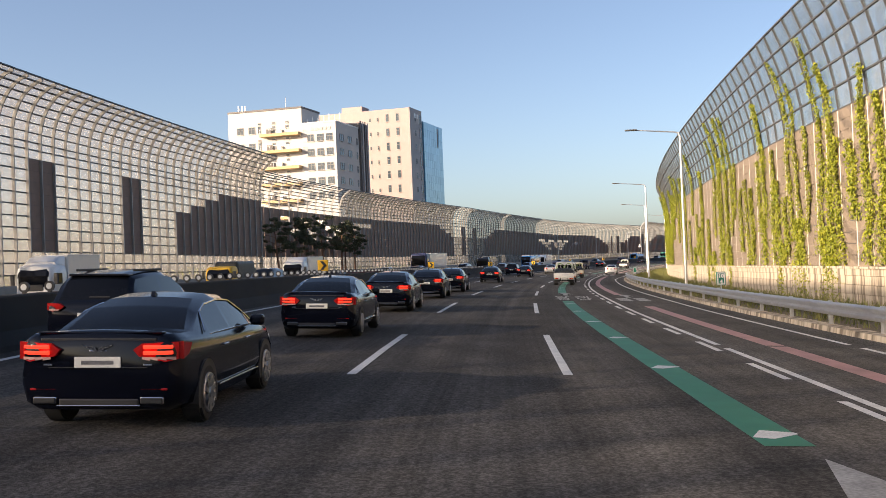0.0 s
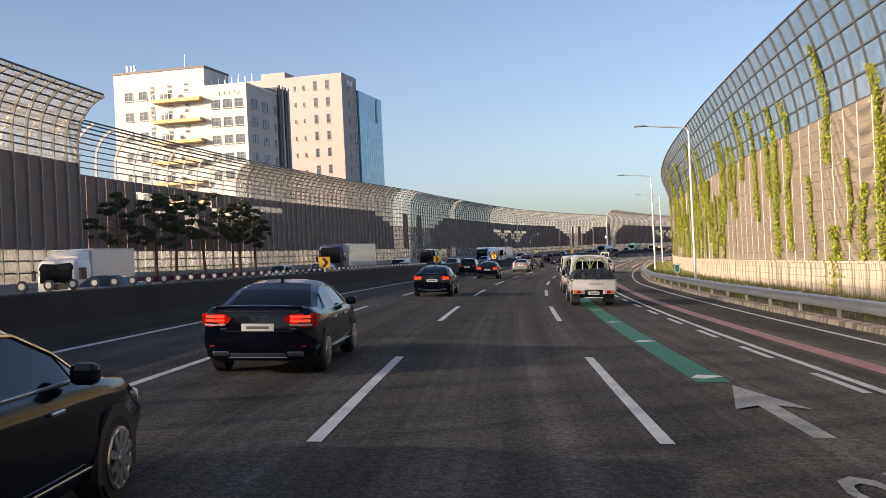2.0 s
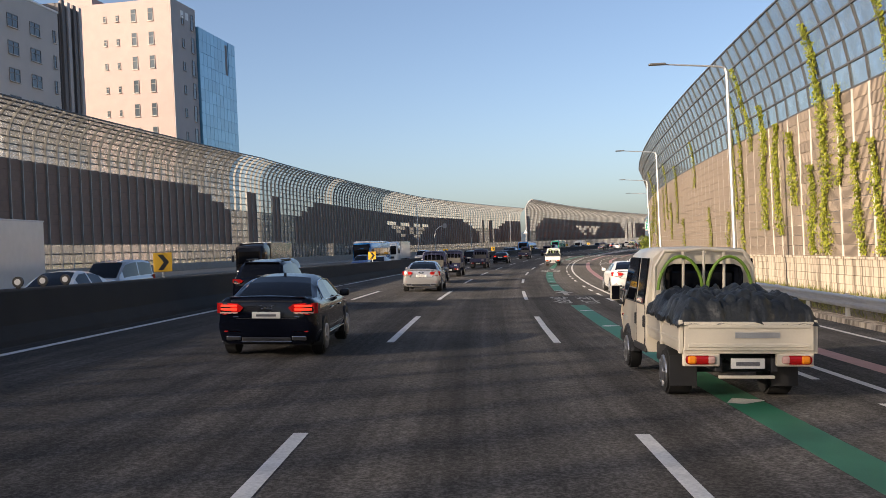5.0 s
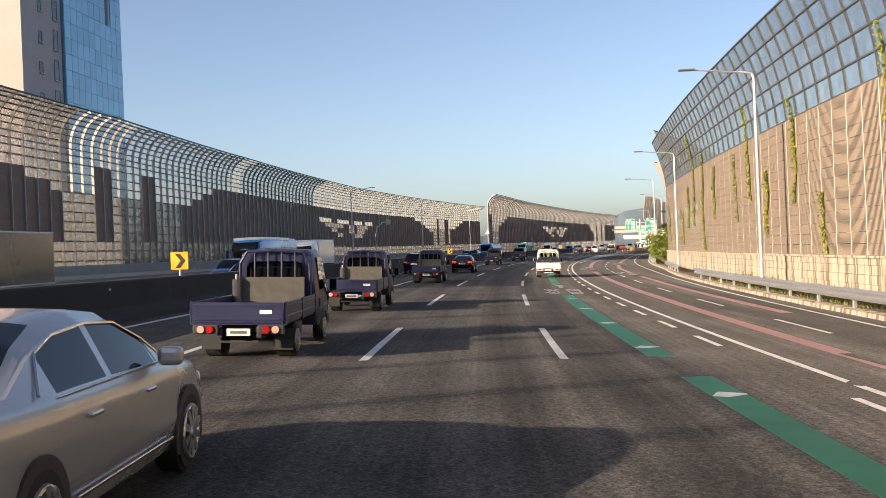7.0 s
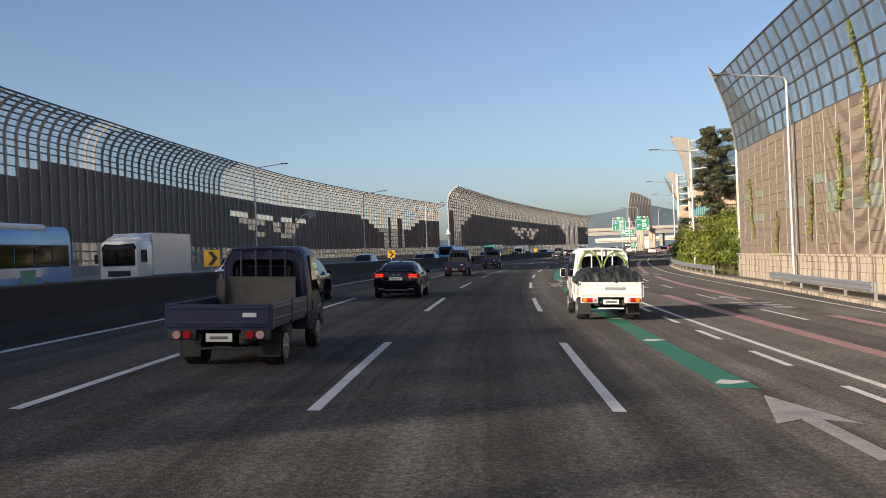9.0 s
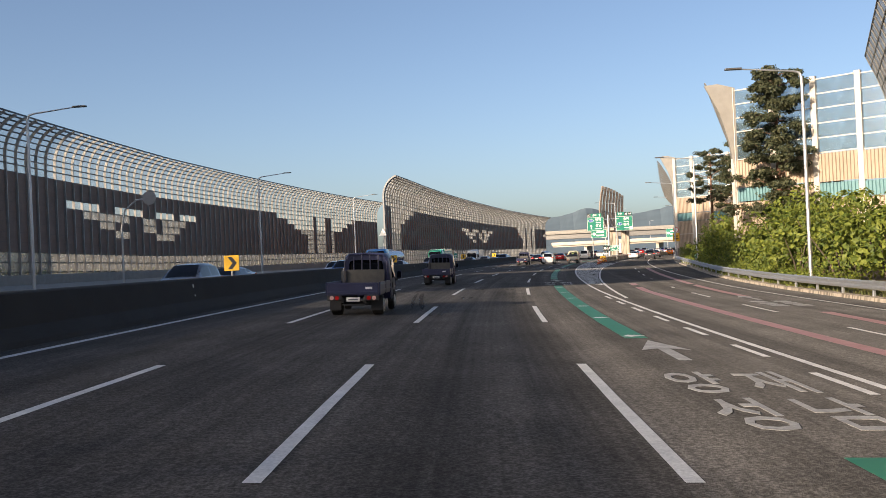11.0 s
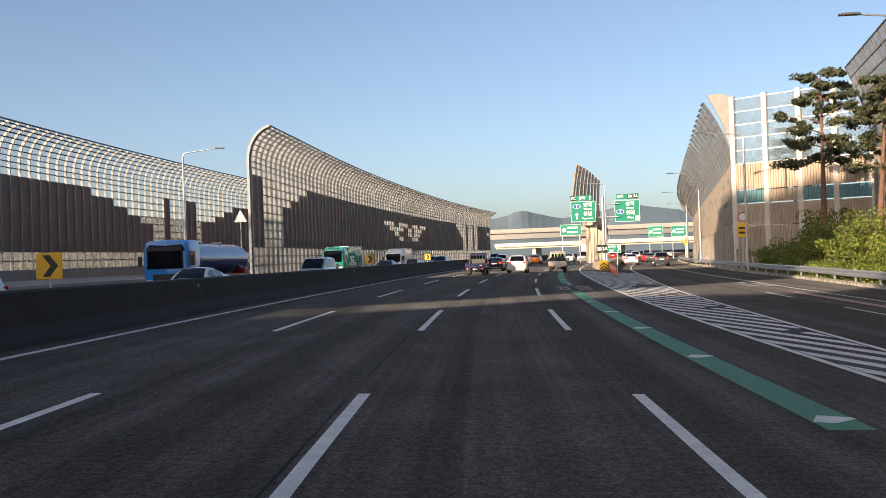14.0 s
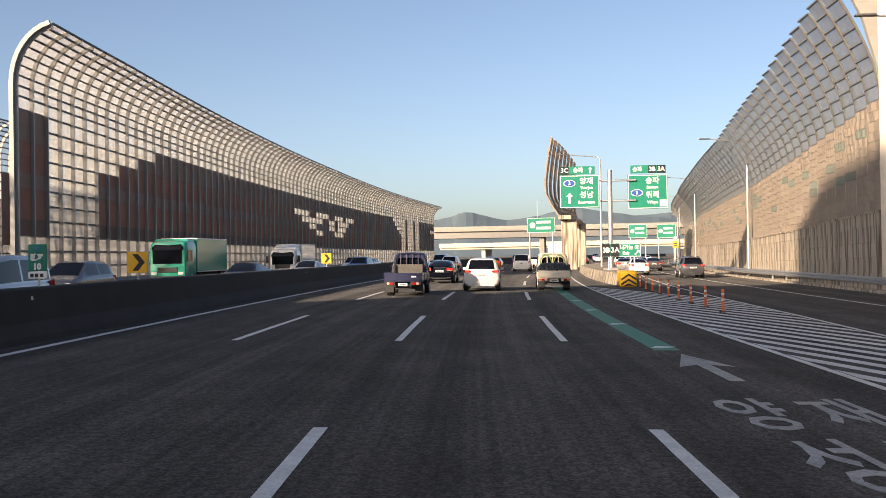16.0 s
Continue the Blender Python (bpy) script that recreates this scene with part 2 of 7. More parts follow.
def tube(bm, pts, r0, r1=None, n=8):
    """A round bar through the points, tapering from r0 to r1."""
    r1 = r0 if r1 is None else r1
    pts = [Vector(p) for p in pts]
    rings = []
    for i, p in enumerate(pts):
        t = (pts[min(i + 1, len(pts) - 1)] - pts[max(i - 1, 0)]).normalized()
        a = t.orthogonal().normalized()
        b = t.cross(a)
        r = r0 + (r1 - r0) * i / (len(pts) - 1)
        rings.append([bm.verts.new(p + r * (math.cos(k * math.tau / n) * a + math.sin(k * math.tau / n) * b)) for k in range(n)])
    # line each ring up with the one before it
    for i in range(1, len(rings)):
        off = min(range(n), key=lambda k: (rings[i][k].co - pts[i] - rings[i - 1][0].co + pts[i - 1]).length)
        rings[i] = rings[i][off:] + rings[i][:off]
        near = (rings[i][1].co - pts[i] - rings[i - 1][1].co + pts[i - 1]).length
        far = (rings[i][-1].co - pts[i] - rings[i - 1][1].co + pts[i - 1]).length
        if far < near:
            rings[i] = [rings[i][0]] + rings[i][:0:-1]
    for u, v in zip(rings, rings[1:]):
        for k in range(n):
            bm.faces.new((u[k], u[(k + 1) % n], v[(k + 1) % n], v[k]))
    bm.faces.new(rings[0][::-1])
    bm.faces.new(rings[-1])


def disc(bm, m, r, depth, n=20):
    bmesh.ops.create_cone(bm, cap_ends=True, segments=n, radius1=r, radius2=r, depth=depth, matrix=m)


def text_mesh(name, body, size, material, parent, m, squash=(1, 1)):
    """Letters as a flat mesh, in the x, y plane of m."""
    cu = bpy.data.curves.new(name, "FONT")
    cu.body, cu.size, cu.align_x, cu.align_y, cu.extrude, cu.resolution_u, cu.offset = body, size, "CENTER", "CENTER", 0.002, 2, 0.012
    tmp = bpy.data.objects.new(name, cu)
    scene.collection.objects.link(tmp)
    me = bpy.data.meshes.new_from_object(tmp.evaluated_get(bpy.context.evaluated_depsgraph_get()))
    bpy.data.objects.remove(tmp)
    me.transform(m @ Matrix.Diagonal((squash[0], squash[1], 1, 1)))
    me.materials.clear()
    me.materials.append(material)
    ob = new(name, me)
    ob.parent = parent
    return ob


FLAT = Matrix(((1, 0, 0, 0), (0, 0, -1, 0), (0, 1, 0, 0), (0, 0, 0, 1)))   # x, y of a sign face -> x, z; it faces -y


# ---- ground and road ----
bm = bmesh.new()
bmesh.ops.create_grid(bm, x_segments=4, y_segments=4, size=4800, matrix=Matrix.Translation((0, 0, -1.9)))
tagged(part("ground", bm, SOIL), "bare brown earth reaching far beyond the walls", "ground", kind="structure")
bm = bmesh.new()
for a, b in ((-64, -28), (-28, -11), (-11, -4), (-4, 4), (4, 14), (14, 30)):
    sheet(bm, -140, 800, 10, a, b)
bmesh.ops.remove_doubles(bm, verts=bm.verts, dist=0.001)
uvl = bm.loops.layers.uv.new("along")
for f in bm.faces:
    for lp in f.loops:
        v = lp.vert.co
        r = math.hypot(CX - v.x, v.y - CY)
        lp[uvl].uv = ((math.atan2(v.y - CY, CX - v.x) - HEAD0) * RAD, RAD - r)
road = tagged(part("road", bm, ASPHALT), "dark grey worn asphalt of a banked motorway", "road", kind="structure")

DRIFT = [(0, 0.4), (40, 0.9), (120, 1.2), (180, 0.3), (200, 0.0), (280, -0.4), (340, 0.1)]   # the dashes are not quite evenly spaced
for d in (-5.4, -1.8, 1.8):
    for k in range(-2, 30):
        bm = bmesh.new()
        s0 = 20 * k + 3.8 + lerp(DRIFT, 20 * k)
        sheet(bm, s0, s0 + 9, 4.5, d - 0.08, d + 0.08, 0.006)
        part("lane_dash", bm, PAINT, road)
for d in (-14.6, -18.1, -21.6):
    bm = bmesh.new()
    for k in range(0, 30):
        sheet(bm, 20 * k, 20 * k + 9, 9, d - 0.08, d + 0.08, 0.006)
    tagged(part("far_lane_dash", bm, PAINT, road), kind="stuff")


def stripe(name, s0, s1, f, w, m, z=0.005):
    bm = bmesh.new()
    sheet(bm, s0, s1, 6, lambda s: f(s) - w / 2, lambda s: f(s) + w / 2, z)
    return part(name, bm, m, road)


GORE_L = [(60, 5.5), (118, 5.75), (206, 5.75), (290, 5.5), (372, 5.65), (400, 5.4), (700, 5.2)]
GORE_R = [(278, 5.9), (306, 6.8), (330, 7.8), (350, 8.5), (375, 9.8), (404, 10.6), (440, 12), (640, 12.5)]
PINK_A = [(0, 6.75), (80, 6.4), (190, 7.4), (250, 7.5), (290, 7.9), (330, 9.8), (400, 12.4)]
PINK_B = [(170, 9.7), (216, 10.2), (250, 10.3), (300, 11.8), (340, 13.0), (400, 14.4)]
stripe("edge_line", -100, 700, lambda s: -8.9, 0.2, PAINT)
stripe("edge_line", -100, 700, lambda s: lerp(EDGE, s), 0.14, PAINT)
stripe("edge_line", -100, 700, lambda s: -11.6, 0.14, PAINT)
stripe("solid_line", -100, 640, lambda s: lerp(GORE_L, s), 0.15, PAINT)
stripe("solid_line", 279, 640, lambda s: lerp(GORE_R, s), 0.15, PAINT, 0.009)
for s0, s1 in ((-60, 31), (47, 132), (150, 236), (252, 300)):
    stripe("pink_band", s0, s1, lambda s: lerp(PINK_A, s), 0.42, PINK)
for s0, s1 in ((180, 222), (232, 268), (280, 345)):
    stripe("pink_band", s0, s1, lambda s: lerp(PINK_B, s), 0.42, PINK)
for k in range(-12, 56):
    stripe("short_dash", 5 * k + 3.7, 5 * k + 6.2, lambda s: 5.22, 0.14, PAINT)
for k in range(15):
    s0 = 172 + 12 * k
    stripe("lane_dash", s0, s0 + 5, lambda s: (lerp(PINK_A, s) + lerp(PINK_B, s)) / 2 + 0.1, 0.13, PAINT)
# hatched nose between the carriageway and the exit
for k in range(41):
    s0 = 300 + 2.5 * k
    dl, dr = lerp(GORE_L, s0) + 0.1, lerp(GORE_R, s0) - 0.1
    run = 3.2 * (dr - dl)
    bm = bmesh.new()
    a, b = s0, s0 - run
    dr2 = lerp(GORE_R, b) - 0.1
    quad = [bm.verts.new(at(*p, 0.007)) for p in ((a, dl), (b, max(dl + 0.05, dr2)), (b + 1.2, max(dl + 0.05, dr2)), (a + 1.2, dl))]
    bm.faces.new(quad)
    part("hatch_bar", bm, PAINT, road)
def flat(s, d, z):
    """Lies on the banked road."""
    return stand(s, d, z) @ Matrix.Rotation(math.atan(fall(s)), 4, "Y")


GUIDE = [(0, 3.6), (30, 3.36), (60, 3.36), (190, 3.7), (215, 3.74), (262, 3.5), (285, 3.6), (365, 3.65)]
# green guide band, its white marks, arrow and place names
for k in range(-2, 9):
    s0 = 37 + 52 * k
    stripe("green_band", s0 + 12.9, s0 + 51.6, lambda s: lerp(GUIDE, s), 0.52, GREEN)
    for j in range(6):
        a = s0 + 13.4 + 6.9 * j
        bm = bmesh.new()
        g = lerp(GUIDE, a) - 3.45
        pts = [(a, 3.2 + g), (a + 0.45, 3.38 + g), (a + 0.3, 3.72 + g), (a + 0.2, 3.74 + g), (a - 0.1, 3.4 + g)]
        bm.faces.new([bm.verts.new(at(s, d, 0.008)) for s, d in pts])
        part("guide_mark", bm, PAINT, road)
    for d in (lerp(GUIDE, s0 + 10) + 0.08, ):
        bm = bmesh.new()
        m = flat(s0 + 8.1, d, 0.007)
        head = [(-0.42, 1.9), (0.05, 4.1), (0.52, 1.9), (0.17, 2.2), (0.17, 0), (-0.07, 0), (-0.07, 2.2)]
        bm.faces.new([bm.verts.new(m @ Vector((x, y, 0))) for x, y in head])
        part("arrow", bm, WORN, road)
    if -1 <= k <= 6:
        text_mesh("road_lettering", "양 재", 1.0, WORN, road, flat(s0 + 4.9, 3.75, 0.007), (0.9, 2.6))
        text_mesh("road_lettering", "성 남", 1.0, WORN, road, flat(s0 + 2.0, 3.75, 0.007), (0.9, 2.6))
# arrows and unreadable lettering in the exit lanes
for s0, d in ((37, 6.7), (140, 6.9), (244, 7.1), (272, 11.0), (226, 9.6), (352, 13.4)):
    bm = bmesh.new()
    m = flat(s0 + 5.0, d, 0.007)
    bm.faces.new([bm.verts.new(m @ Vector((x, y, 0))) for x, y in [(-0.4, 1.9), (0.05, 4.1), (0.5, 1.9), (0.17, 2.2), (0.17, 0), (-0.07, 0), (-0.07, 2.2)]])
    part("arrow", bm, WORN, road)
    for j in range(3):
        for i in (-1, 1):
            bm = bmesh.new()
            m = flat(s0 + 1.45 * j, d + 0.45 * i, 0.007)
            bm.faces.new([bm.verts.new(m @ Vector((x, y, 0))) for x, y in [(-0.32, 0), (0.32, 0), (0.3, 0.9), (-0.3, 0.9)]])
            part("lettering_bar", bm, WORN, road)
# straight sealed joints along the lanes
SEAL = mat("joint_seal", (0.022, 0.022, 0.022), 0.95, vary=0.3, scale=3, spec=0.1)
for s0, s1, d0 in ((205, 236, -2.0), (306, 345, -1.97)):
    bm = bmesh.new()
    sheet(bm, s0, s1, 1.0, lambda s: d0 - 0.014 - 0.006 * math.sin(s * 5), lambda s: d0 + 0.014 + 0.006 * math.sin(s * 3.7), 0.004)
    part("sealed_joint", bm, SEAL, road)

# dark curved skid marks and short scuffs, worn into the grain
def scuff():
    """Rubber laid down in streaks that run with the road."""
    m = mat("skid_rubber", (0.012, 0.012, 0.0125), 0.75, vary=0.3, scale=3, spec=0.2)
    n, l = m.node_tree.nodes, m.node_tree.links
    tc, mp, no, rng = n.new("ShaderNodeTexCoord"), n.new("ShaderNodeMapping"), n.new("ShaderNodeTexNoise"), n.new("ShaderNodeMapRange")
    tr, mx = n.new("ShaderNodeBsdfTransparent"), n.new("ShaderNodeMixShader")
    mp.inputs["Rotation"].default_value = (0, 0, radians(10.5))
    mp.inputs["Scale"].default_value = (9, 0.35, 1)
    no.inputs["Detail"].default_value = 5
    rng.inputs["From Min"].default_value, rng.inputs["From Max"].default_value = 0.3, 0.7
    rng.inputs["To Min"].default_value, rng.inputs["To Max"].default_value = 0.1, 0.6
    l.new(tc.outputs["Object"], mp.inputs["Vector"]), l.new(mp.outputs[0], no.inputs["Vector"])
    l.new(no.outputs["Fac"], rng.inputs["Value"]), l.new(rng.outputs[0], mx.inputs["Fac"])
    l.new(tr.outputs[0], mx.inputs[1]), l.new(n["Principled BSDF"].outputs[0], mx.inputs[2])
    l.new(mx.outputs[0], n["Material Output"].inputs["Surface"])
    return m


SKID = scuff()
for table, w in (([(271.8, -2.62), (275.5, -2.95), (281, -3.4), (286, -3.72)], 0.15), ([(270.2, -2.12), (275, -2.55), (281, -3.1), (286, -3.5)], 0.19)):
    bm = bmesh.new()
    a, b = table[0][0], table[-1][0]
    taper = lambda s: w / 2 * min(1, 0.25 + (s - a) / 3, 0.25 + (b - s) / 2)
    sheet(bm, a, b, 0.7, lambda s: lerp(table, s) - taper(s), lambda s: lerp(table, s) + taper(s), 0.004)
    part("skid_mark", bm, SKID, road)
for s, d, long in ((266.7, -1.64, 0.7), (266.9, -1.34, 0.7), (279.2, -1.15, 1.6), (279.2, -0.8, 1.7), (290.2, -1.02, 1.2), (290.2, -0.7, 1.2), (290.2, 0.68, 1.2), (290.2, 0.95, 1.0), (288, -3.99, 1.0)):
    bm = bmesh.new()
    sheet(bm, s, s + long, 0.5, d - 0.08, d + 0.08, 0.004)
    part("skid_mark", bm, SKID, road)

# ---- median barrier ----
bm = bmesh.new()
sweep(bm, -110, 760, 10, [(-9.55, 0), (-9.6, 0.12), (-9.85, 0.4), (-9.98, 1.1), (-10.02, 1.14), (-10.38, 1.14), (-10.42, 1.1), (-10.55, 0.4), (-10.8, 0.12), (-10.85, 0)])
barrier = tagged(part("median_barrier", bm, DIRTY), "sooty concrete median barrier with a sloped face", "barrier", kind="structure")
for k in range(-10, 60):
    bm = bmesh.new()
    m = stand(k * 12.0, -9.99, 0.0)
    for a, b in ((0.42, 1.08), ):
        quad = [(-0.135 * 0 + 0.146 - 0.13 * (z - 0.4) / 0.7, y, z) for y, z in ((-0.01, a), (0.01, a), (0.01, b), (-0.01, b))]
        bm.faces.new([bm.verts.new(m @ Vector(p)) for p in quad])
    part("joint", bm, BLACK, barrier)


def reflector_kit():
    ob = new("barrier_reflector")
    bm = bmesh.new()
    rbox(bm, Matrix.Translation((0, 0, 0)), 0.1, 0.05, 0.1, 0.01, 1)
    bmesh.ops.create_cone(bm, cap_ends=True, segments=16, radius1=0.125, radius2=0.125, depth=0.06, matrix=Matrix.Translation((0, 0, 0.16)) @ Matrix.Rotation(math.pi / 2, 4, "X"))
    part("housing", bm, BLACK, ob)
    bm = bmesh.new()
    bmesh.ops.create_cone(bm, cap_ends=True, segments=16, radius1=0.072, radius2=0.072, depth=0.075, matrix=Matrix.Translation((0, 0, 0.16)) @ Matrix.Rotation(math.pi / 2, 4, "X"))
    part("lens", bm, STEEL, ob, "grey round reflector lens")
    return tagged(ob, "round grey reflector in a black housing on the median barrier", "reflector", "reflectors on the barrier")


first = reflector_kit()
first.matrix_basis = stand(10, -10.2, 1.13)
for i in range(1, 94):
    copy_thing(first, stand(10 + 1.27 * i, -10.2, 1.13))
# pairs of small round reflectors on the barrier's face
bm = bmesh.new()
disc(bm, Matrix.Rotation(math.pi / 2, 4, "Y"), 0.06, 0.05, 12)
stud_mesh = mesh_of("face_reflector", bm, STEEL)
for k in range(-1, 16):
    for z in (0.55, 0.9):
        ob = new("face_reflector", stud_mesh)
        ob.matrix_basis = stand(49 + 31.5 * k, -9.9 - 0.05 * (z > 0.7), z)
        tagged(ob, "small round reflector on the sooty barrier face", "reflector", "face reflectors")


def chevron_sign(s, d=-10.2):
    ob = new("chevron_sign")
    bm = bmesh.new()
    rbox(bm, Matrix.Translation((0, 0, 0.22)), 0.62, 0.03, 0.62, 0.012, 1)
    part("plate", bm, YELLOW, ob, "yellow sheet-metal plate")
    bm = bmesh.new()
    pts = [(-0.16, 0.78), (0.02, 0.78), (0.22, 0.53), (0.02, 0.28), (-0.16, 0.28), (0.04, 0.53)]
    bm.faces.new([bm.verts.new((x, -0.02, z)) for x, z in pts])
    part("chevron", bm, BLACK, ob, "black arrowhead")
    bm = bmesh.new()
    tube(bm, [(0, 0.03, 0), (0, 0.03, 0.3)], 0.035)
    part("post", bm, STEEL, ob)
    ob.matrix_basis = stand(s, d, 1.12)
    return tagged(ob, "yellow chevron sign with a black arrowhead on the barrier", "road sign", "chevron signs")


for s in (43.9, 88.7, 135.6, 182, 229, 275.4, 322, 371.5, 402.6):
    chevron_sign(s)

# ---- left noise walls: 2 m columns ----
ROW0, ROWH = 3.2, 0.93            # foot of the brown panels, height of a row
LOW = [0.35, 1.3, 2.25, ROW0]
MID = [ROW0 + ROWH * k for k in range(1, 9)] + [11.4, 12.0]
CURL = [(2.9 * (1 - math.cos(u)), 12.0 + 3.45 * math.sin(u)) for u in [radians(78) * i / 8 for i in range(1, 9)]]
PROFILE = [(0.0, z) for z in LOW + MID] + CURL


def wall_stand(s, d):
    m = stand(s, d)
    m.translation.z = wall_bank(s, d)
    return m


def noise_post(prof, out=0.26, wide=0.13, front=0.05):
    bm = bmesh.new()
    rings = []
    for i, (x, z) in enumerate(prof):
        a, b = prof[max(0, i - 1)], prof[min(len(prof) - 1, i + 1)]
        t = Vector((b[0] - a[0], 0, b[1] - a[1])).normalized()
        nrm = Vector((t.z, 0, -t.x))
        p = Vector((x, 0, z))
        rings.append([bm.verts.new(p + nrm * u + Vector((0, v, 0))) for u, v in ((front, -wide / 2), (front, wide / 2), (front - out, wide / 2), (front - out, -wide / 2))])
    for u, v in zip(rings, rings[1:]):
        for k in range(4):
            bm.faces.new((u[k], v[k], v[(k + 1) % 4], u[(k + 1) % 4]))
    bm.faces.new(rings[0]), bm.faces.new(rings[-1][::-1])
    return bm


def slab(bm, prof, r, y0, y1, u0, u1, trim=0.0):
    """A sheet between profile points r and r + 1, from y0 to y1 and u0 to u1 off the profile."""
    a, b = Vector((prof[r][0], 0, prof[r][1])), Vector((prof[r + 1][0], 0, prof[r + 1][1]))
    t = (b - a).normalized()
    nrm = Vector((t.z, 0, -t.x))
    a, b = a + t * trim, b - t * trim
    vs = [bm.verts.new(p + nrm * u + Vector((0, y, 0))) for u in (u0, u1) for p, y in ((a, y0), (a, y1), (b, y1), (b, y0))]
    for f in ((0, 1, 2, 3), (7, 6, 5, 4), (0, 4, 5, 1), (1, 5, 6, 2), (2, 6, 7, 3), (3, 7, 4, 0)):
        bm.faces.new([vs[i] for i in f])


class Kit:
    """Meshes of one noise wall: post, rails, panes and brown panels on its profile."""

    def __init__(self, prof, clear, brown):
        self.prof, self.clear, self.brown, self.cache = prof, clear, brown, {}
        self.tones = (2, 1, 1, 0, 1, 1, 0, 0) if len(brown) > 1 else (0,) * 8
        self.n = len(prof) - 1
        k = max(i for i, p in enumerate(prof) if p[0] == 0)
        self.post = mesh_of("post", noise_post(prof[:k + 1], 0.27, 0.12, 0.21), POSTGREY)
        self.rib = mesh_of("curved_rib", noise_post(prof[k:], 0.27, 0.12, 0.21), POSTGREY)
        bm = bmesh.new()
        for r in range(self.n + 1):
            q = min(r, self.n - 1)
            t = Vector((prof[q + 1][0] - prof[q][0], 0, prof[q + 1][1] - prof[q][1])).normalized()
            m = Matrix.Translation((prof[r][0], 0, prof[r][1])) @ Matrix.Rotation(math.atan2(t.x, t.z), 4, "Y") @ Matrix.Translation((-0.08, 0, -0.05))
            box(bm, m, 0.12, 2.0, 0.1)
        self.rails = mesh_of("cross_rail", bm, RAILBACKLIT)

    def panes(self, rows, m):
        key = (rows, m.name)
        if key not in self.cache:
            bm = bmesh.new()
            for r in rows:
                slab(bm, self.prof, r, -0.93, 0.93, -0.06, -0.045, 0.035)
            self.cache[key] = mesh_of("pane", bm, m)
        return self.cache[key]

    def strip(self, k0, k1):
        """Brown panels filling rows k0 to k1 of a column, one above the other."""
        if (k0, k1) not in self.cache:
            bm = bmesh.new()
            for k in range(k0, k1):
                slab(bm, self.prof, k, -0.94, 0.94, -0.1, 0.0, 0.008)
                bm.faces.ensure_lookup_table()
                for f in bm.faces[-6:]:
                    f.material_index = self.tones[(k - 3) % 8]
            self.cache[k0, k1] = mesh_of("panel", bm, *self.brown)
        return self.cache[k0, k1]


class Rest:
    """Far pieces, joined by kind into one mesh each."""

    def __init__(self, parent):
        self.parent, self.lots = parent, {}

    def add(self, name, me, m):
        self.lots.setdefault((name, me.materials[0].name), []).append((me, m))

    def done(self):
        for (name, _), lot in self.lots.items():
            verts, faces, slots = [], [], []
            for me, m in lot:
                off = len(verts)
                verts += [m @ v.co for v in me.vertices]
                faces += [tuple(off + i for i in p.vertices) for p in me.polygons]
                slots += [p.material_index for p in me.polygons]
            out = bpy.data.meshes.new(name)
            out.from_pydata(verts, [], faces)
            for paint_slot in lot[0][0].materials:
                out.materials.append(paint_slot)
            out.polygons.foreach_set("material_index", slots)
            ob = new(name, out)
            ob.parent = self.parent
            ob["kind"] = "stuff"


HIGH = [(3.4 * (1 - math.cos(u)), 12.0 + 4.5 * math.sin(u)) for u in [radians(78) * i / 8 for i in range(1, 9)]]
KITS = {"west": Kit([(0.0, z) for z in LOW + MID] + HIGH, CLEAR_OLD, (BROWN,)), "back": Kit(PROFILE, CLEAR, (BROWN,)), "middle": Kit(PROFILE, CLEAR_NEW, (REDBROWN, RUSSET, UMBER))}
FALLS = {"west": [(0, 1.0)], "back": [(215, 1.02), (280, 1.01), (340, 1.03), (480, 1.03)], "middle": [(410, 1.0), (450, 0.97), (500, 0.935), (586, 0.88)]}


FIRST = 3                      # first brown row
FULL = set(range(FIRST, FIRST + 8))
LOGO = ("####..####..###.###", "..######..##.####..", "....##....##.###...", "......##....###....")


def logo_rows(u):
    """Rows left clear by the row of clear squares, u metres from its start."""
    j = int(u // 2.05)
    return {FIRST + 5 - i for i in range(4) if 0 <= j < 19 and LOGO[i][j] == "#"}



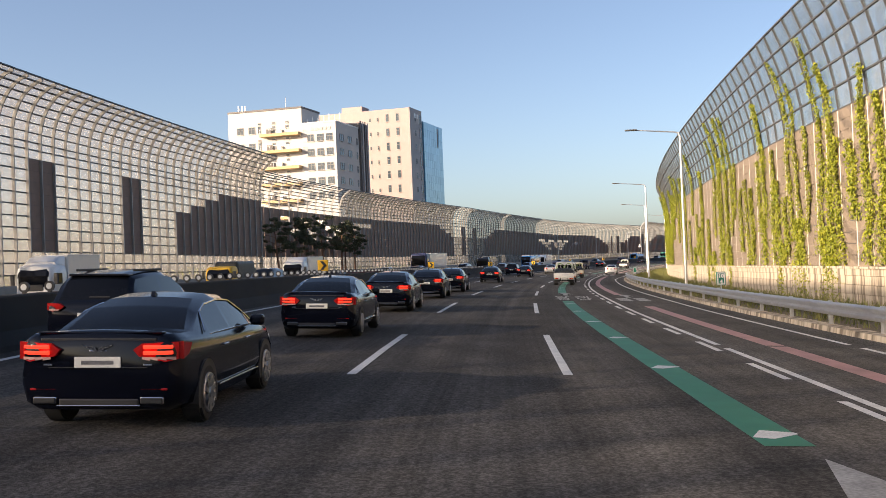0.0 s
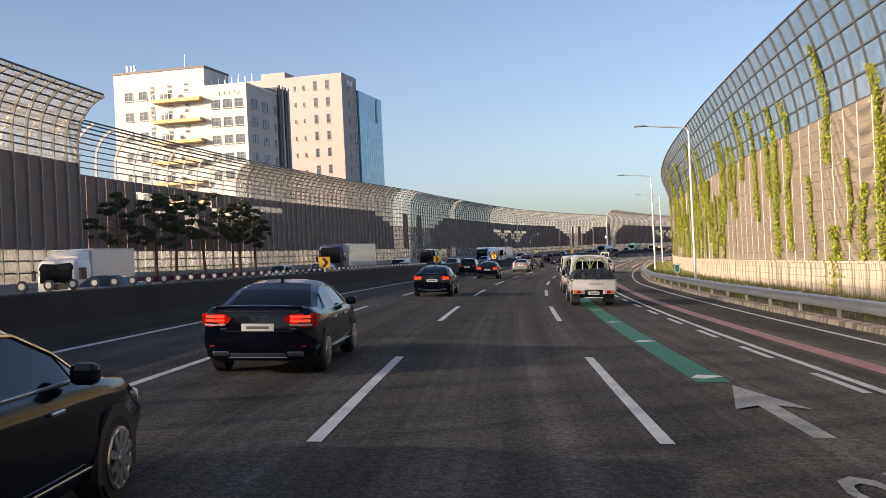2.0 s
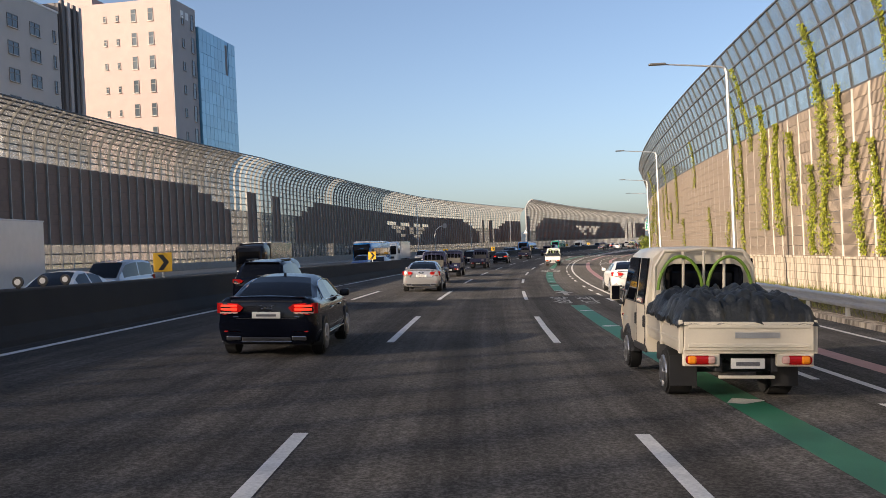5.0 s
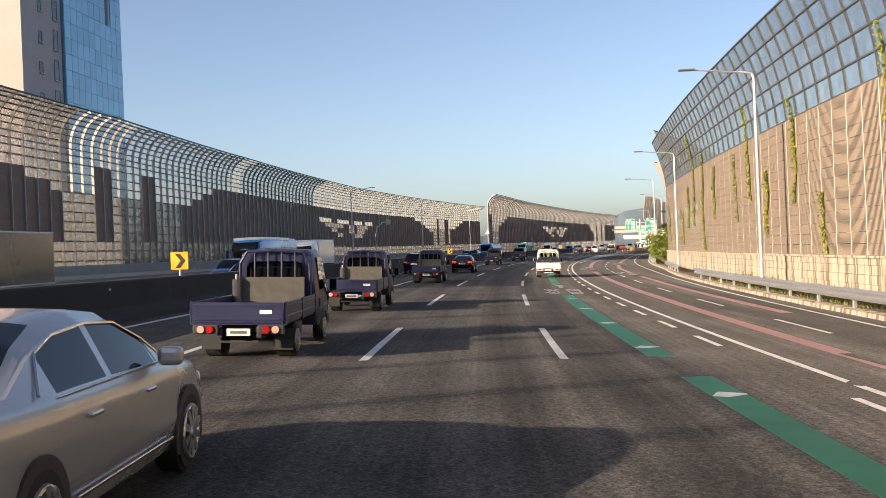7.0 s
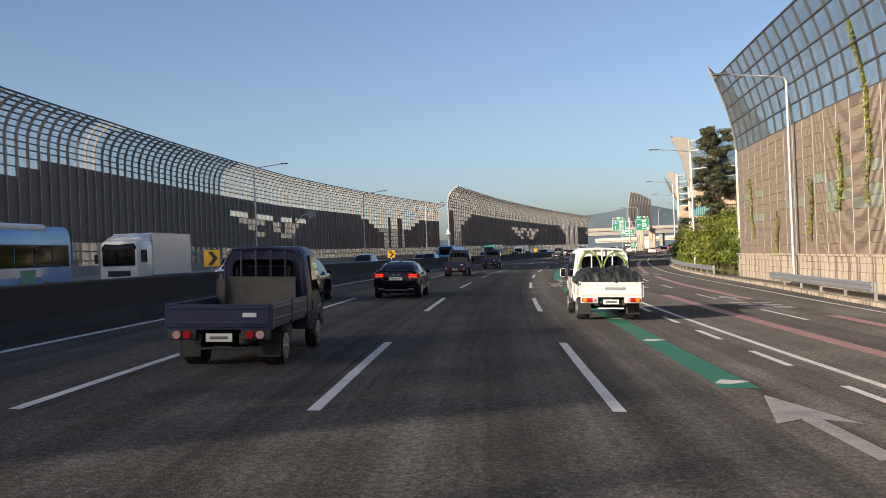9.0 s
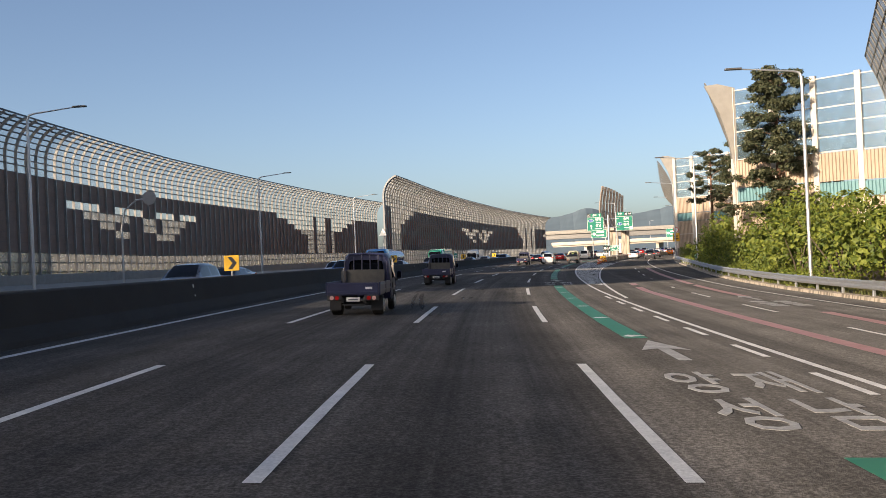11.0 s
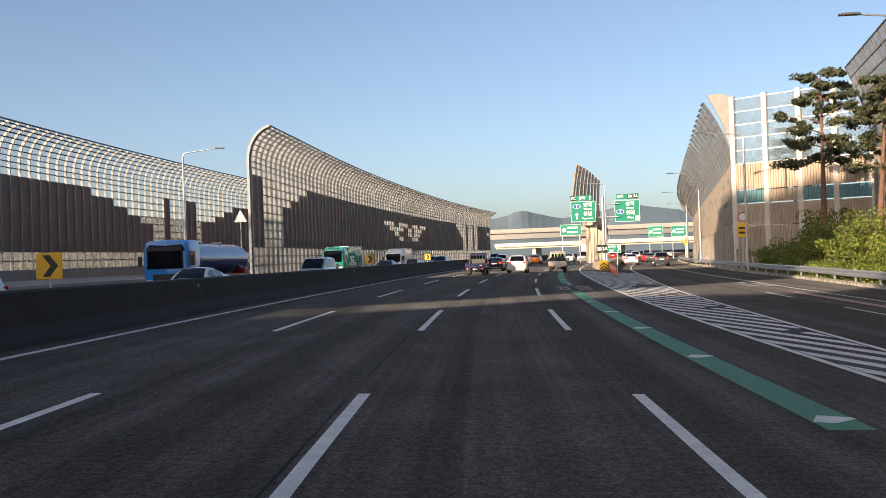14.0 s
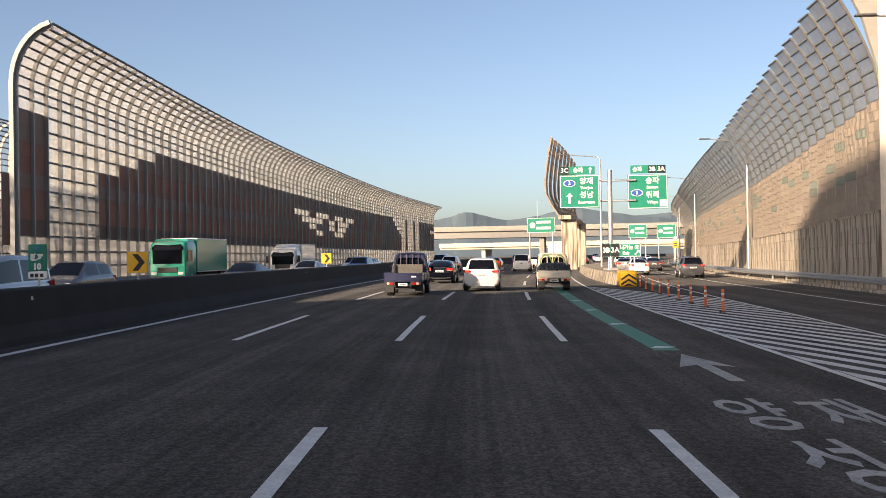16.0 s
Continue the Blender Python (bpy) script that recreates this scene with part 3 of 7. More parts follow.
def pattern(base, s):
    """Which rows of the column at s are brown; s counts from the foot of a repeat of the pattern."""
    rows = set()
    if base == "west":
        if 64 <= s < 68 or 79 <= s < 83:
            rows = set(FULL)
        elif s >= 90.5:
            top = min(8, 5 + int((s - 90.5) / 4))
            rows = set(range(FIRST, FIRST + top))
    if base == "back":
        if s < 228.5:
            rows = set(FULL)
            if 140 <= s < 185:
                k = int((s - 140) / 4)
                rows -= set(((9,), (7,), (9, 8), (7, 6), (9,), (6, 8), (8, 7), (9, 8), (9, 8), (9,), (9,), ())[k])
        elif s < 238.5:
            rows = set(range(FIRST, FIRST + 8 - 1 - int((s - 228.5) / 3.4)))
        elif 243.5 <= s < 247.6 or 256.8 <= s < 260.8:
            rows = set(FULL)
        elif 267.5 <= s < 413:
            rows = set(range(FIRST, FIRST + min(8, 5 + int((s - 267.5) / 4.2))))
            rows -= logo_rows(s - 336)
        elif 413 <= s < 430:
            rows = set(range(FIRST, FIRST + 7 - int((s - 413) / 4.2)))
        elif 434 <= s < 436.6 or 443 <= s < 445.6:
            rows = set(FULL)
        elif 449 <= s:
            rows = set(range(FIRST, FIRST + min(8, 5 + int((s - 449) / 4.2))))
    if base == "middle":
        if s < 402.5:
            rows = set(FULL)
        elif 410.7 <= s < 545:
            rows = set(range(FIRST, FIRST + min(8, 5 + int((s - 410.7) / 4.1)))) - logo_rows(s - 472)
        elif 545 <= s < 553:
            rows = set(range(FIRST, FIRST + 7 - int((s - 545) / 2)))
        elif 556.5 <= s < 559 or 564.5 <= s < 567:
            rows = set(FULL)
        elif s >= 571:
            rows = set(FULL) - logo_rows(s - 582)
    return rows


def noise_wall(name, s0, n, table, base, near, keep, label):
    """Columns from s0 on; those between the two places of keep are objects of their own, the rest is joined."""
    wall = tagged(new(name), label, "noise wall", kind="structure")
    kit, rest = KITS[base], Rest(wall)
    dfun = lambda s: lerp(table, s)
    d = dfun(s0)
    sy = 1.001 - d / RAD
    single = 0
    for i in range(n + 1):
        s = s0 + 2 * i
        d = dfun(s)
        # stretches whose upper panes are cleared to place sunlit patches on the road
        sun_passing = base == "back" and (s < 168 or s > 236)
        own = keep[0] <= s < keep[1]
        zs = lerp(FALLS[base], s)

        def place(piece, me, m):
            if own:
                ob = new(piece, me)
                ob.parent, ob.matrix_basis = wall, m
            else:
                rest.add(piece, me, m)

        if not (base == "back" and s < 172 and i % 2):
            rest.add("curved_rib", kit.rib, wall_stand(s, d) @ Matrix.Rotation(-(dfun(s + 1) - dfun(s - 1)) / 2, 4, "Z") @ Matrix.Diagonal((1, 1, zs, 1)))
            place("post", kit.post, wall_stand(s, d) @ Matrix.Rotation(-(dfun(s + 1) - dfun(s - 1)) / 2, 4, "Z") @ Matrix.Diagonal((1, 1, zs, 1)))
        if i == n:
            break
        m = wall_stand(s + 1, dfun(s + 1)) @ Matrix.Rotation(-(dfun(s + 2) - dfun(s)) / 2, 4, "Z") @ Matrix.Diagonal((1, sy, zs, 1))
        place("cross_rail", kit.rails, m)
        brown = pattern(base, s + 1)
        runs, rows = [], sorted(brown)
        while rows:
            a = b = rows.pop(0)
            while rows and rows[0] == b + 1:
                b = rows.pop(0)
            runs.append((a, b + 1))
        for a, b in runs:
            place("panel", kit.strip(a, b), m)
        clear = tuple(r for r in range(kit.n) if r not in brown)
        if near[0] <= s < near[1] and not sun_passing and single + len(clear) <= 200:
            for r in clear:
                ob = new("pane", kit.panes((r,), kit.clear))
                ob.parent, ob.matrix_basis = wall, m
            single += len(clear)
        else:
            low = tuple(r for r in clear if r < 8 or not sun_passing)
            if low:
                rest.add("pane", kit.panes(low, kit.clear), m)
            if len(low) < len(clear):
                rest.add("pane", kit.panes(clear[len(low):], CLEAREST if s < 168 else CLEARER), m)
    rest.done()
    bm = bmesh.new()
    sweep(bm, s0 - 0.3, s0 + 2 * n + 0.3, 8, [(-0.35, -2.4), (-0.35, 0.33), (0.3, 0.33), (0.3, -2.4)], dfun=dfun)
    for v in bm.verts:
        v.co.z += 0.03 * (abs(d) - 11) if base != "middle" else 0.17
    part("plinth", bm, CONCRETE, wall)
    return wall


# columns before s = 60 are unseen, added to keep sun off the road
noise_wall("wall_west", -41, 79, [(0, -38.5)], "west", (60, 84), (64, 104), "curved noise wall of dusty clear panes and brown panels")
noise_wall("wall_west_back", 112, 185, [(112, -45), (165, -44.3), (245, -41.8), (280, -43.8), (340, -48), (374, -49.8), (430, -53.4), (490, -57.5)], "back", (186, 226), (160, 270), "long curved noise wall with brown panels and clear squares")
noise_wall("wall_middle", 398.5, 94, [(399, -27.6), (490, -32.6), (590, -40)], "middle", (398, 424), (398, 450), "curved noise wall with stepped brown panels and clear squares")
# bright end cheek of the middle wall
bm = noise_post(PROFILE, 0.27, 0.16)
bm.transform(wall_stand(398.3, -27.6))
tagged(part("wall_end_trim", bm, WESTPOST), "pale steel end post of the noise wall", "trim", kind="structure")
# concrete step below the long wall, with a bed of azaleas
bm = bmesh.new()
sweep(bm, 118, 420, 8, [(-32.2, 0), (-32.2, 0.6), (-41.6, 0.8), (-41.6, 0)])
tagged(part("verge", bm, CONCRETE), "grey concrete retaining step below the wall", "verge", kind="structure")

# ---- right noise walls ----
WALLR = [(150, 15.7), (265, 16.4)]


def glass_profile(z0, top, lean, n=5):
    return [(-lean * (i / n) ** 1.6, z0 + (top - z0) * i / n) for i in range(n + 1)]


class RightWall:
    """Louvred panels on a rough concrete foot, with a glazed top that leans over the road."""

    def __init__(self, name, label, foot=1.75, head=8.75, top=13.9, lean=1.35, wide=2.0, glazing=None, panel=None, rows=5, bars=None):
        self.ob = tagged(new(name), label, "noise wall", kind="structure")
        self.foot, self.head, self.top, self.wide = foot, head, top, wide
        self.rows = int(round((head - foot) / 0.5))
        self.step = (head - foot) / self.rows
        self.prof = glass_profile(head, top, lean, rows)
        self.single = 0
        # upright post, then leaning with the glass
        mirrored = [(-x, z) for x, z in self.prof]
        for key, prof, deep, thick, paint in (("post", [(0.0, foot - 0.05), (0.0, foot + 0.5), (0.0, head)], 0.28, 0.22, PALEPOST), ("mullion", mirrored, 0.12, 0.09, bars or RAILGREY)):
            bm = noise_post(prof, deep, thick)
            bm.transform(Matrix.Diagonal((-1, 1, 1, 1)))
            bmesh.ops.reverse_faces(bm, faces=bm.faces)
            me = mesh_of(key, bm, paint)
            if key == "post":
                self.post = me
            else:
                self.mullion = me
        bm = bmesh.new()
        for x, z in self.prof:
            box(bm, Matrix.Translation((x, 0, z - 0.04)), 0.1, wide, 0.08)
        self.rail = mesh_of("glazing_bar", bm, bars or RAILGREY)
        bm = bmesh.new()
        for r in range(len(self.prof) - 1):
            slab(bm, self.prof, r, -wide / 2 + 0.07, wide / 2 - 0.07, 0.0, 0.012, 0.04)
        self.glass = mesh_of("pane", bm, glazing or SKYGLASS)
        bm = bmesh.new()
        box(bm, Matrix.Identity(4), 0.1, wide - 0.13, self.step - 0.02)
        self.panels = [mesh_of("panel", bm.copy(), m) for m in (panel or BEIGE, GREENISH)]
        bm.free()
        bm = bmesh.new()
        for k in range(self.rows):
            box(bm, Matrix.Translation((0, 0, k * self.step)), 0.1, wide - 0.13, self.step - 0.02)
        self.column = mesh_of("panels", bm, panel or BEIGE)
        # foot: board-marked concrete with a cap
        bm = bmesh.new()
        for k in range(6):
            h = (foot + 0.6) / 6
            box(bm, Matrix.Translation((-0.02 * (k % 2), 0, -0.6 + h * k)), 0.42, wide, h - 0.012)
        box(bm, Matrix.Translation((-0.05, 0, foot - 0.1)), 0.5, wide, 0.1)
        self.base = mesh_of("foot", bm, STAINED)
        self.rest = Rest(self.ob)

    def column_at(self, m, near, tint, own=True):
        for mesh, name in ((self.base, "foot"), (self.rail, "glazing_bar"), (self.glass, "pane")):
            if own:
                ob = new(name, mesh)
                ob.parent, ob.matrix_basis = self.ob, m
            else:
                self.rest.add(name, mesh, m)
        if near and self.single + self.rows <= 300:
            for k in range(self.rows):
                ob = new("panel", self.panels[1 if (k in tint) else 0])
                ob.parent, ob.matrix_basis = self.ob, m @ Matrix.Translation((0.03 * random.random(), 0, self.foot + k * self.step))
            self.single += self.rows
        else:
            self.rest.add("panel", self.column, m @ Matrix.Translation((0, 0, self.foot)))
            for k in tint:
                self.rest.add("panel", self.panels[1], m @ Matrix.Translation((-0.012, 0, self.foot + k * self.step)))

    def post_at(self, m, own=True):
        self.rest.add("mullion", self.mullion, m)
        if own:
            ob = new("post", self.post)
            ob.parent, ob.matrix_basis = self.ob, m
        else:
            self.rest.add("post", self.post, m)


def stained(name, color):
    """Concrete with rain streaks that run down it."""
    m = mat(name, color, 0.85, vary=0.15, scale=1.0, bump=0.4)
    n, l = m.node_tree.nodes, m.node_tree.links
    tc, mp, st, mx = n.new("ShaderNodeTexCoord"), n.new("ShaderNodeMapping"), n.new("ShaderNodeTexNoise"), n.new("ShaderNodeMixRGB")
    info = n.new("ShaderNodeObjectInfo")
    mp.inputs["Scale"].default_value = (2.6, 2.6, 0.16)
    l.new(tc.outputs["Object"], mp.inputs["Vector"])
    st.noise_dimensions = "4D"
    l.new(info.outputs["Random"], st.inputs["W"])
    l.new(mp.outputs[0], st.inputs["Vector"])
    st.inputs["Scale"].default_value = 1.6
    rng = n.new("ShaderNodeMapRange")
    rng.inputs["From Min"].default_value, rng.inputs["From Max"].default_value = 0.45, 0.6
    l.new(st.outputs["Fac"], rng.inputs["Value"])
    base = n["Principled BSDF"].inputs["Base Color"].links[0].from_socket
    mx.inputs["Color2"].default_value = (color[0] * 0.34, color[1] * 0.32, color[2] * 0.3, 1)
    l.new(rng.outputs[0], mx.inputs["Fac"])
    l.new(base, mx.inputs["Color1"])
    l.new(mx.outputs[0], n["Principled BSDF"].inputs["Base Color"])
    return m


STAINED = stained("stained_concrete", (0.46, 0.395, 0.312))
rng_e = random.Random(4)
east = RightWall("wall_east", "beige louvred noise wall on a stained concrete foot, glazed above")
for i in range(153):
    s = -40 + 2 * i
    d = lerp(WALLR, s)
    east.post_at(stand(s, d), s > 20)
    if i < 152:
        tint = [k for k in range(4, 8) if 232 < s < 262 and rng_e.random() < 0.28]
        east.column_at(stand(s + 1, d) @ Matrix.Diagonal((1, 1 - d / RAD, 1, 1)), 120 < s < 162, tint, s > 20)
east.rest.done()


def straight_wall(wall, p0, p1, tints=()):
    """Columns of a wall from (s, d) to (s, d), facing the left of that way."""
    a, b = at(*p0), at(*p1)
    n = max(1, round((b - a).xy.length / wall.wide))
    turn = math.atan2(b.y - a.y, b.x - a.x) - math.pi / 2
    sc = (b - a).xy.length / n / wall.wide
    for i in range(n + 1):
        wall.post_at(Matrix.Translation(a.lerp(b, i / n)) @ Matrix.Rotation(turn, 4, "Z"))
        if i < n:
            m = Matrix.Translation(a.lerp(b, (i + 0.5) / n)) @ Matrix.Rotation(turn, 4, "Z") @ Matrix.Diagonal((1, sc, 1, 1))
            wall.column_at(m, i % 3 == 0, [k for k in tints if rng_e.random() < 0.5], False)


set_back = RightWall("wall_east_set_back", "set-back beige louvred noise wall behind pines and shrubs", head=9.6, top=16.2, lean=1.9, panel=SANDY, glazing=DUSTYGLASS, rows=8, bars=GREYBAR)
straight_wall(set_back, (271, 17.5), (312, 29.0), (8, 9))
straight_wall(set_back, (323, 19.0), (382, 28.5), (6, 7, 8))
def ribbed(bm, wide, high, ribs=11, deep=0.09):
    """A sheet pressed into upright ribs, facing -x."""
    rows = []
    for z in (0.0, high):
        row = []
        for k in range(ribs):
            y0 = -wide / 2 + wide * k / ribs
            w = wide / ribs
            row += [bm.verts.new((x, y0 + w * f, z)) for x, f in ((0.0, 0.0), (-deep, 0.15), (-deep, 0.6), (0.0, 0.75))]
        row.append(bm.verts.new((0.0, wide / 2, z)))
        rows.append(row)
    for k in range(len(rows[0]) - 1):
        bm.faces.new((rows[0][k + 1], rows[0][k], rows[1][k], rows[1][k + 1]))


WINGWALL = mat("sand_ribbed_sheet", (0.415, 0.325, 0.243), 0.7, vary=0.18, scale=0.9, per_object=0.12)


def wing_wall(name, label, p0, p1):
    """End wall in bays of 3.4 m: ribbed sheets on a dark foot, a band of teal sheets, tall panes above between pale posts."""
    ob = tagged(new(name), label, "noise wall", kind="structure")
    a, b = at(*p0), at(*p1)
    n = max(1, round((b - a).xy.length / 3.4))
    turn = math.atan2(b.y - a.y, b.x - a.x) - math.pi / 2
    w = (b - a).xy.length / n
    bm = bmesh.new()
    box(bm, Matrix.Translation((0.1, 0, 0)), 0.34, 0.46, 15.6)
    post = mesh_of("post", bm, PALEPOST)
    levels = ((1.9, 2.1), (4.05, 1.9), (6.0, 1.15), (7.2, 2.3))
    sheets = []
    for z, h in levels:
        bm = bmesh.new()
        ribbed(bm, w - 0.44, h - 0.05)
        sheets.append((mesh_of("ribbed_sheet", bm, WINGWALL), z))
    bm = bmesh.new()
    ribbed(bm, w - 0.44, 1.1)
    teal = mesh_of("teal_sheet", bm, TEAL)
    bm = bmesh.new()
    box(bm, Matrix.Translation((0.12, 0, 0)), 0.4, w, 1.9)
    foot = mesh_of("foot", bm, STAINED)
    bm = bmesh.new()
    box(bm, Matrix.Translation((0.1, 0, 0)), 0.015, w - 0.46, 1.06)
    pane = mesh_of("pane", bm, PALEGLASS)
    bm = bmesh.new()
    box(bm, Matrix.Translation((0.1, 0, 0)), 0.09, w - 0.46, 0.09)
    bar = mesh_of("glazing_bar", bm, PALEPOST)
    for i in range(n + 1):
        m = Matrix.Translation(a.lerp(b, i / n)) @ Matrix.Rotation(turn, 4, "Z")
        o = new("post", post)
        o.parent, o.matrix_basis = ob, m
        if i == n:
            break
        m = Matrix.Translation(a.lerp(b, (i + 0.5) / n)) @ Matrix.Rotation(turn, 4, "Z")
        for k, (me, z) in enumerate(sheets):
            o = new("ribbed_sheet" if k != 2 or i % 4 == 3 else "teal_sheet", me if k != 2 or i % 4 == 3 else teal)
            o.parent, o.matrix_basis = ob, m @ Matrix.Translation((0, 0, z))
        o = new("foot", foot)
        o.parent, o.matrix_basis = ob, m
        for k in range(6):
            o = new("glazing_bar", bar)
            o.parent, o.matrix_basis = ob, m @ Matrix.Translation((0, 0, 9.5 + 1.17 * k))
            if k < 5:
                o = new("pane", pane)
                o.parent, o.matrix_basis = ob, m @ Matrix.Translation((0, 0, 9.6 + 1.17 * k))


wing_wall("wall_east_wing", "sand-coloured ribbed end wall with teal band and tall panes", (311, 33.0), (323, 19.2))
wing_wall("wall_east_wing", "sand-coloured ribbed end wall with teal band and tall panes", (382, 31.5), (392.5, 19.4))
far_east = RightWall("wall_east_far", "tall beige noise wall on concrete with a leaning mesh-like glass top", foot=4.0, head=9.4, top=15.0, lean=2.4, panel=SANDY, glazing=DUSTYGLASS, rows=8, bars=GREYBAR)
for i in range(112):
    s = 393 + 2 * i
    d = 19.4 + min(3.0, (s - 393) * 0.03)
    fall_off = Matrix.Diagonal((1, 1, lerp([(393, 1.02), (410, 0.88), (430, 0.78), (460, 0.73), (600, 0.68)], s), 1))
    far_east.post_at(stand(s, d) @ fall_off, s < 440)
    far_east.column_at(stand(s + 1, d) @ fall_off @ Matrix.Diagonal((1, 1 - d / RAD, 1, 1)), s < 415, [k for k in range(4, 9) if rng_e.random() < 0.16], s < 440)
for w in (set_back, far_east):
    w.rest.done()
for s, d in ((323, 19.0), (392.8, 19.3)):
    bm = bmesh.new()
    prof = [(0.15, 0.0), (0.15, 9.0), (-0.1, 11.0), (-0.8, 13.5), (-2.0, 15.9), (-0.9, 16.0), (0.5, 15.6), (0.5, 0.0)]
    m = stand(s, d)
    lo = [bm.verts.new(m @ Vector((x, -0.15, z))) for x, z in prof]
    hi = [bm.verts.new(m @ Vector((x, 0.15, z))) for x, z in prof]
    bm.faces.new(lo), bm.faces.new(hi[::-1])
    for k in range(len(prof)):
        bm.faces.new((lo[k], hi[k], hi[(k + 1) % len(prof)], lo[(k + 1) % len(prof)]))
    tagged(part("wall_end_trim", bm, CONCRETE), "pale flared end post of the noise wall", "trim", kind="structure")

# ---- kerb, guard rail ----
bm = bmesh.new()
sweep(bm, -120, 640, 8, [(-0.35, 0), (-0.33, 0.14), (0.1, 0.16), (0.1, 0)], dfun=lambda s: lerp(RAIL, s))
tagged(part("kerb", bm, STAINED), "low pale concrete kerb under the guard rail", "kerb", kind="structure")
rail_ob = tagged(new("guard_rail"), "dull galvanised steel guard rail on short posts", "guard rail", kind="structure")
WBEAM = [(-0.02, 0.42), (-0.09, 0.47), (-0.09, 0.53), (-0.02, 0.58), (-0.02, 0.62), (-0.09, 0.67), (-0.09, 0.73), (-0.02, 0.78), (0.0, 0.78), (0.0, 0.42)]
for s0, s1 in ((-60, 20), (20, 100), (100, 180), (180, 214), (228, 247), (268, 330), (330, 420), (420, 640)):
    bm = bmesh.new()
    sweep(bm, s0, s1, 4, WBEAM, dfun=lambda s: lerp(RAIL, s) - 0.05)
    part("beam", bm, STEEL, rail_ob)
bm = bmesh.new()
rbox(bm, Matrix.Identity(4), 0.1, 0.14, 0.8, 0.01, 1)
rp = mesh_of("post", bm, STEEL)
for k in range(110):
    s = -20 + 4 * k
    if 214 < s < 228 or 247 < s < 268:
        continue
    ob = new("post", rp)
    ob.parent, ob.matrix_basis = rail_ob, stand(s, lerp(RAIL, s) + 0.03)


# ---- street lamps ----
def street_lamp(height, reach, side, lean=0.0):
    ob = new("street_lamp")
    bm = bmesh.new()
    tube(bm, [(0, 0, 0), (0, 0, height * 0.5), (0, 0, height - 0.35), (side * 0.12, 0, height - 0.08), (side * 0.4, 0, height)], 0.11, 0.055, 10)
    part("pole", bm, STEEL, ob)
    bm = bmesh.new()
    tube(bm, [(side * 0.4, 0, height), (side * reach * 0.6, 0, height + 0.14), (side * reach, 0, height + 0.26)], 0.05, 0.035, 8)
    part("arm", bm, STEEL, ob)
    bm = bmesh.new()
    rbox(bm, Matrix.Translation((side * (reach + 0.3), 0, height + 0.23)), 0.85, 0.3, 0.1, 0.04, 2)
    part("lamp_head", bm, DARKSTEEL, ob, "flat dark lamp head")
    bm = bmesh.new()
    rbox(bm, Matrix.Translation((0, 0, 0)), 0.36, 0.36, 0.25, 0.03, 1)
    part("base", bm, CONCRETE, ob)
    return tagged(ob, "tall grey steel street lamp with one long arm over the road", "street lamp", "street lamps by the wall")


lamp = street_lamp(11.2, 3.1, -1)
lamp.matrix_basis = stand(60, 12.1)
for s, d in ((108, 12.3), (154.3, 12.4), (201, 14.2), (247, 15.8), (288, 16.2), (341, 18.0), (383, 18.7), (427, 19.9), (470, 20.6), (512, 21), (556, 21), (600, 21)):
    copy_thing(lamp, stand(s, d))
lamp2 = street_lamp(11.3, 3.0, 1)
lamp2.matrix_basis = stand(294, -27.9)
tagged(lamp2, "tall grey street lamp in front of the long noise wall", group="street lamps by the far carriageway")
for s in (341.7, 382.7):
    copy_thing(lamp2, stand(s, -28.3))
lamp3 = street_lamp(11.0, 3.2, -1)
lamp3.matrix_basis = stand(437, 8.4)
tagged(lamp3, "slim street lamp beside the sign mast", group="street lamps at the exit")

# ---- round mirror and camera arms by the far carriageway ----
ob = tagged(new("round_sign"), "pale round disc on a curved grey pole", "sign")
bm = bmesh.new()
tube(bm, [(0, 0, 0), (0, 0, 4.6), (0.3, 0, 6.0), (1.2, 0, 6.7), (2.2, 0, 6.8)], 0.08, 0.05)
part("pole", bm, STEEL, ob)
bm = bmesh.new()
disc(bm, Matrix.Translation((2.2, -0.05, 6.8)) @ Matrix.Rotation(math.pi / 2, 4, "X"), 0.5, 0.08, 28)
part("disc", bm, WESTPOST, ob, "dull pale disc")
ob.matrix_basis = stand(306, -27.5)


# pale warning triangle on a thin pole at the head of the middle wall
ob = tagged(new("warning_sign"), "pale triangular warning sign on a thin pole", "road sign")
bm = bmesh.new()
tube(bm, [(0, 0.04, 0), (0, 0.04, 6.3)], 0.05)
part("pole", bm, STEEL, ob)
bm = bmesh.new()
tri_lo = [bm.verts.new((x, -0.02, z)) for x, z in ((-0.62, 5.5), (0.62, 5.5), (0.0, 6.6))]
tri_hi = [bm.verts.new((x, 0.02, z)) for x, z in ((-0.62, 5.5), (0.62, 5.5), (0.0, 6.6))]
bm.faces.new(tri_lo), bm.faces.new(tri_hi[::-1])
for k in range(3):
    bm.faces.new((tri_lo[k], tri_hi[k], tri_hi[(k + 1) % 3], tri_lo[(k + 1) % 3]))
part("plate", bm, WHITE, ob, "pale triangular plate")
ob.matrix_basis = stand(390, -25.8)


# ---- buildings ----
DARKGLASS = mat("window_glass", (0.06, 0.08, 0.1), 0.12, vary=0.3, scale=0.4)
BALCONY = mat("ochre_concrete", (0.5, 0.36, 0.2), 0.8, vary=0.12)
SLATE = mat("dark_cladding", (0.11, 0.1, 0.1), 0.6, vary=0.2)
GREYSTONE = mat("grey_stone", (0.4, 0.38, 0.38), 0.75, vary=0.08, scale=0.6)


FRAMEGREY = mat("grey_window_frame", (0.2, 0.195, 0.19), 0.5, vary=0.1)


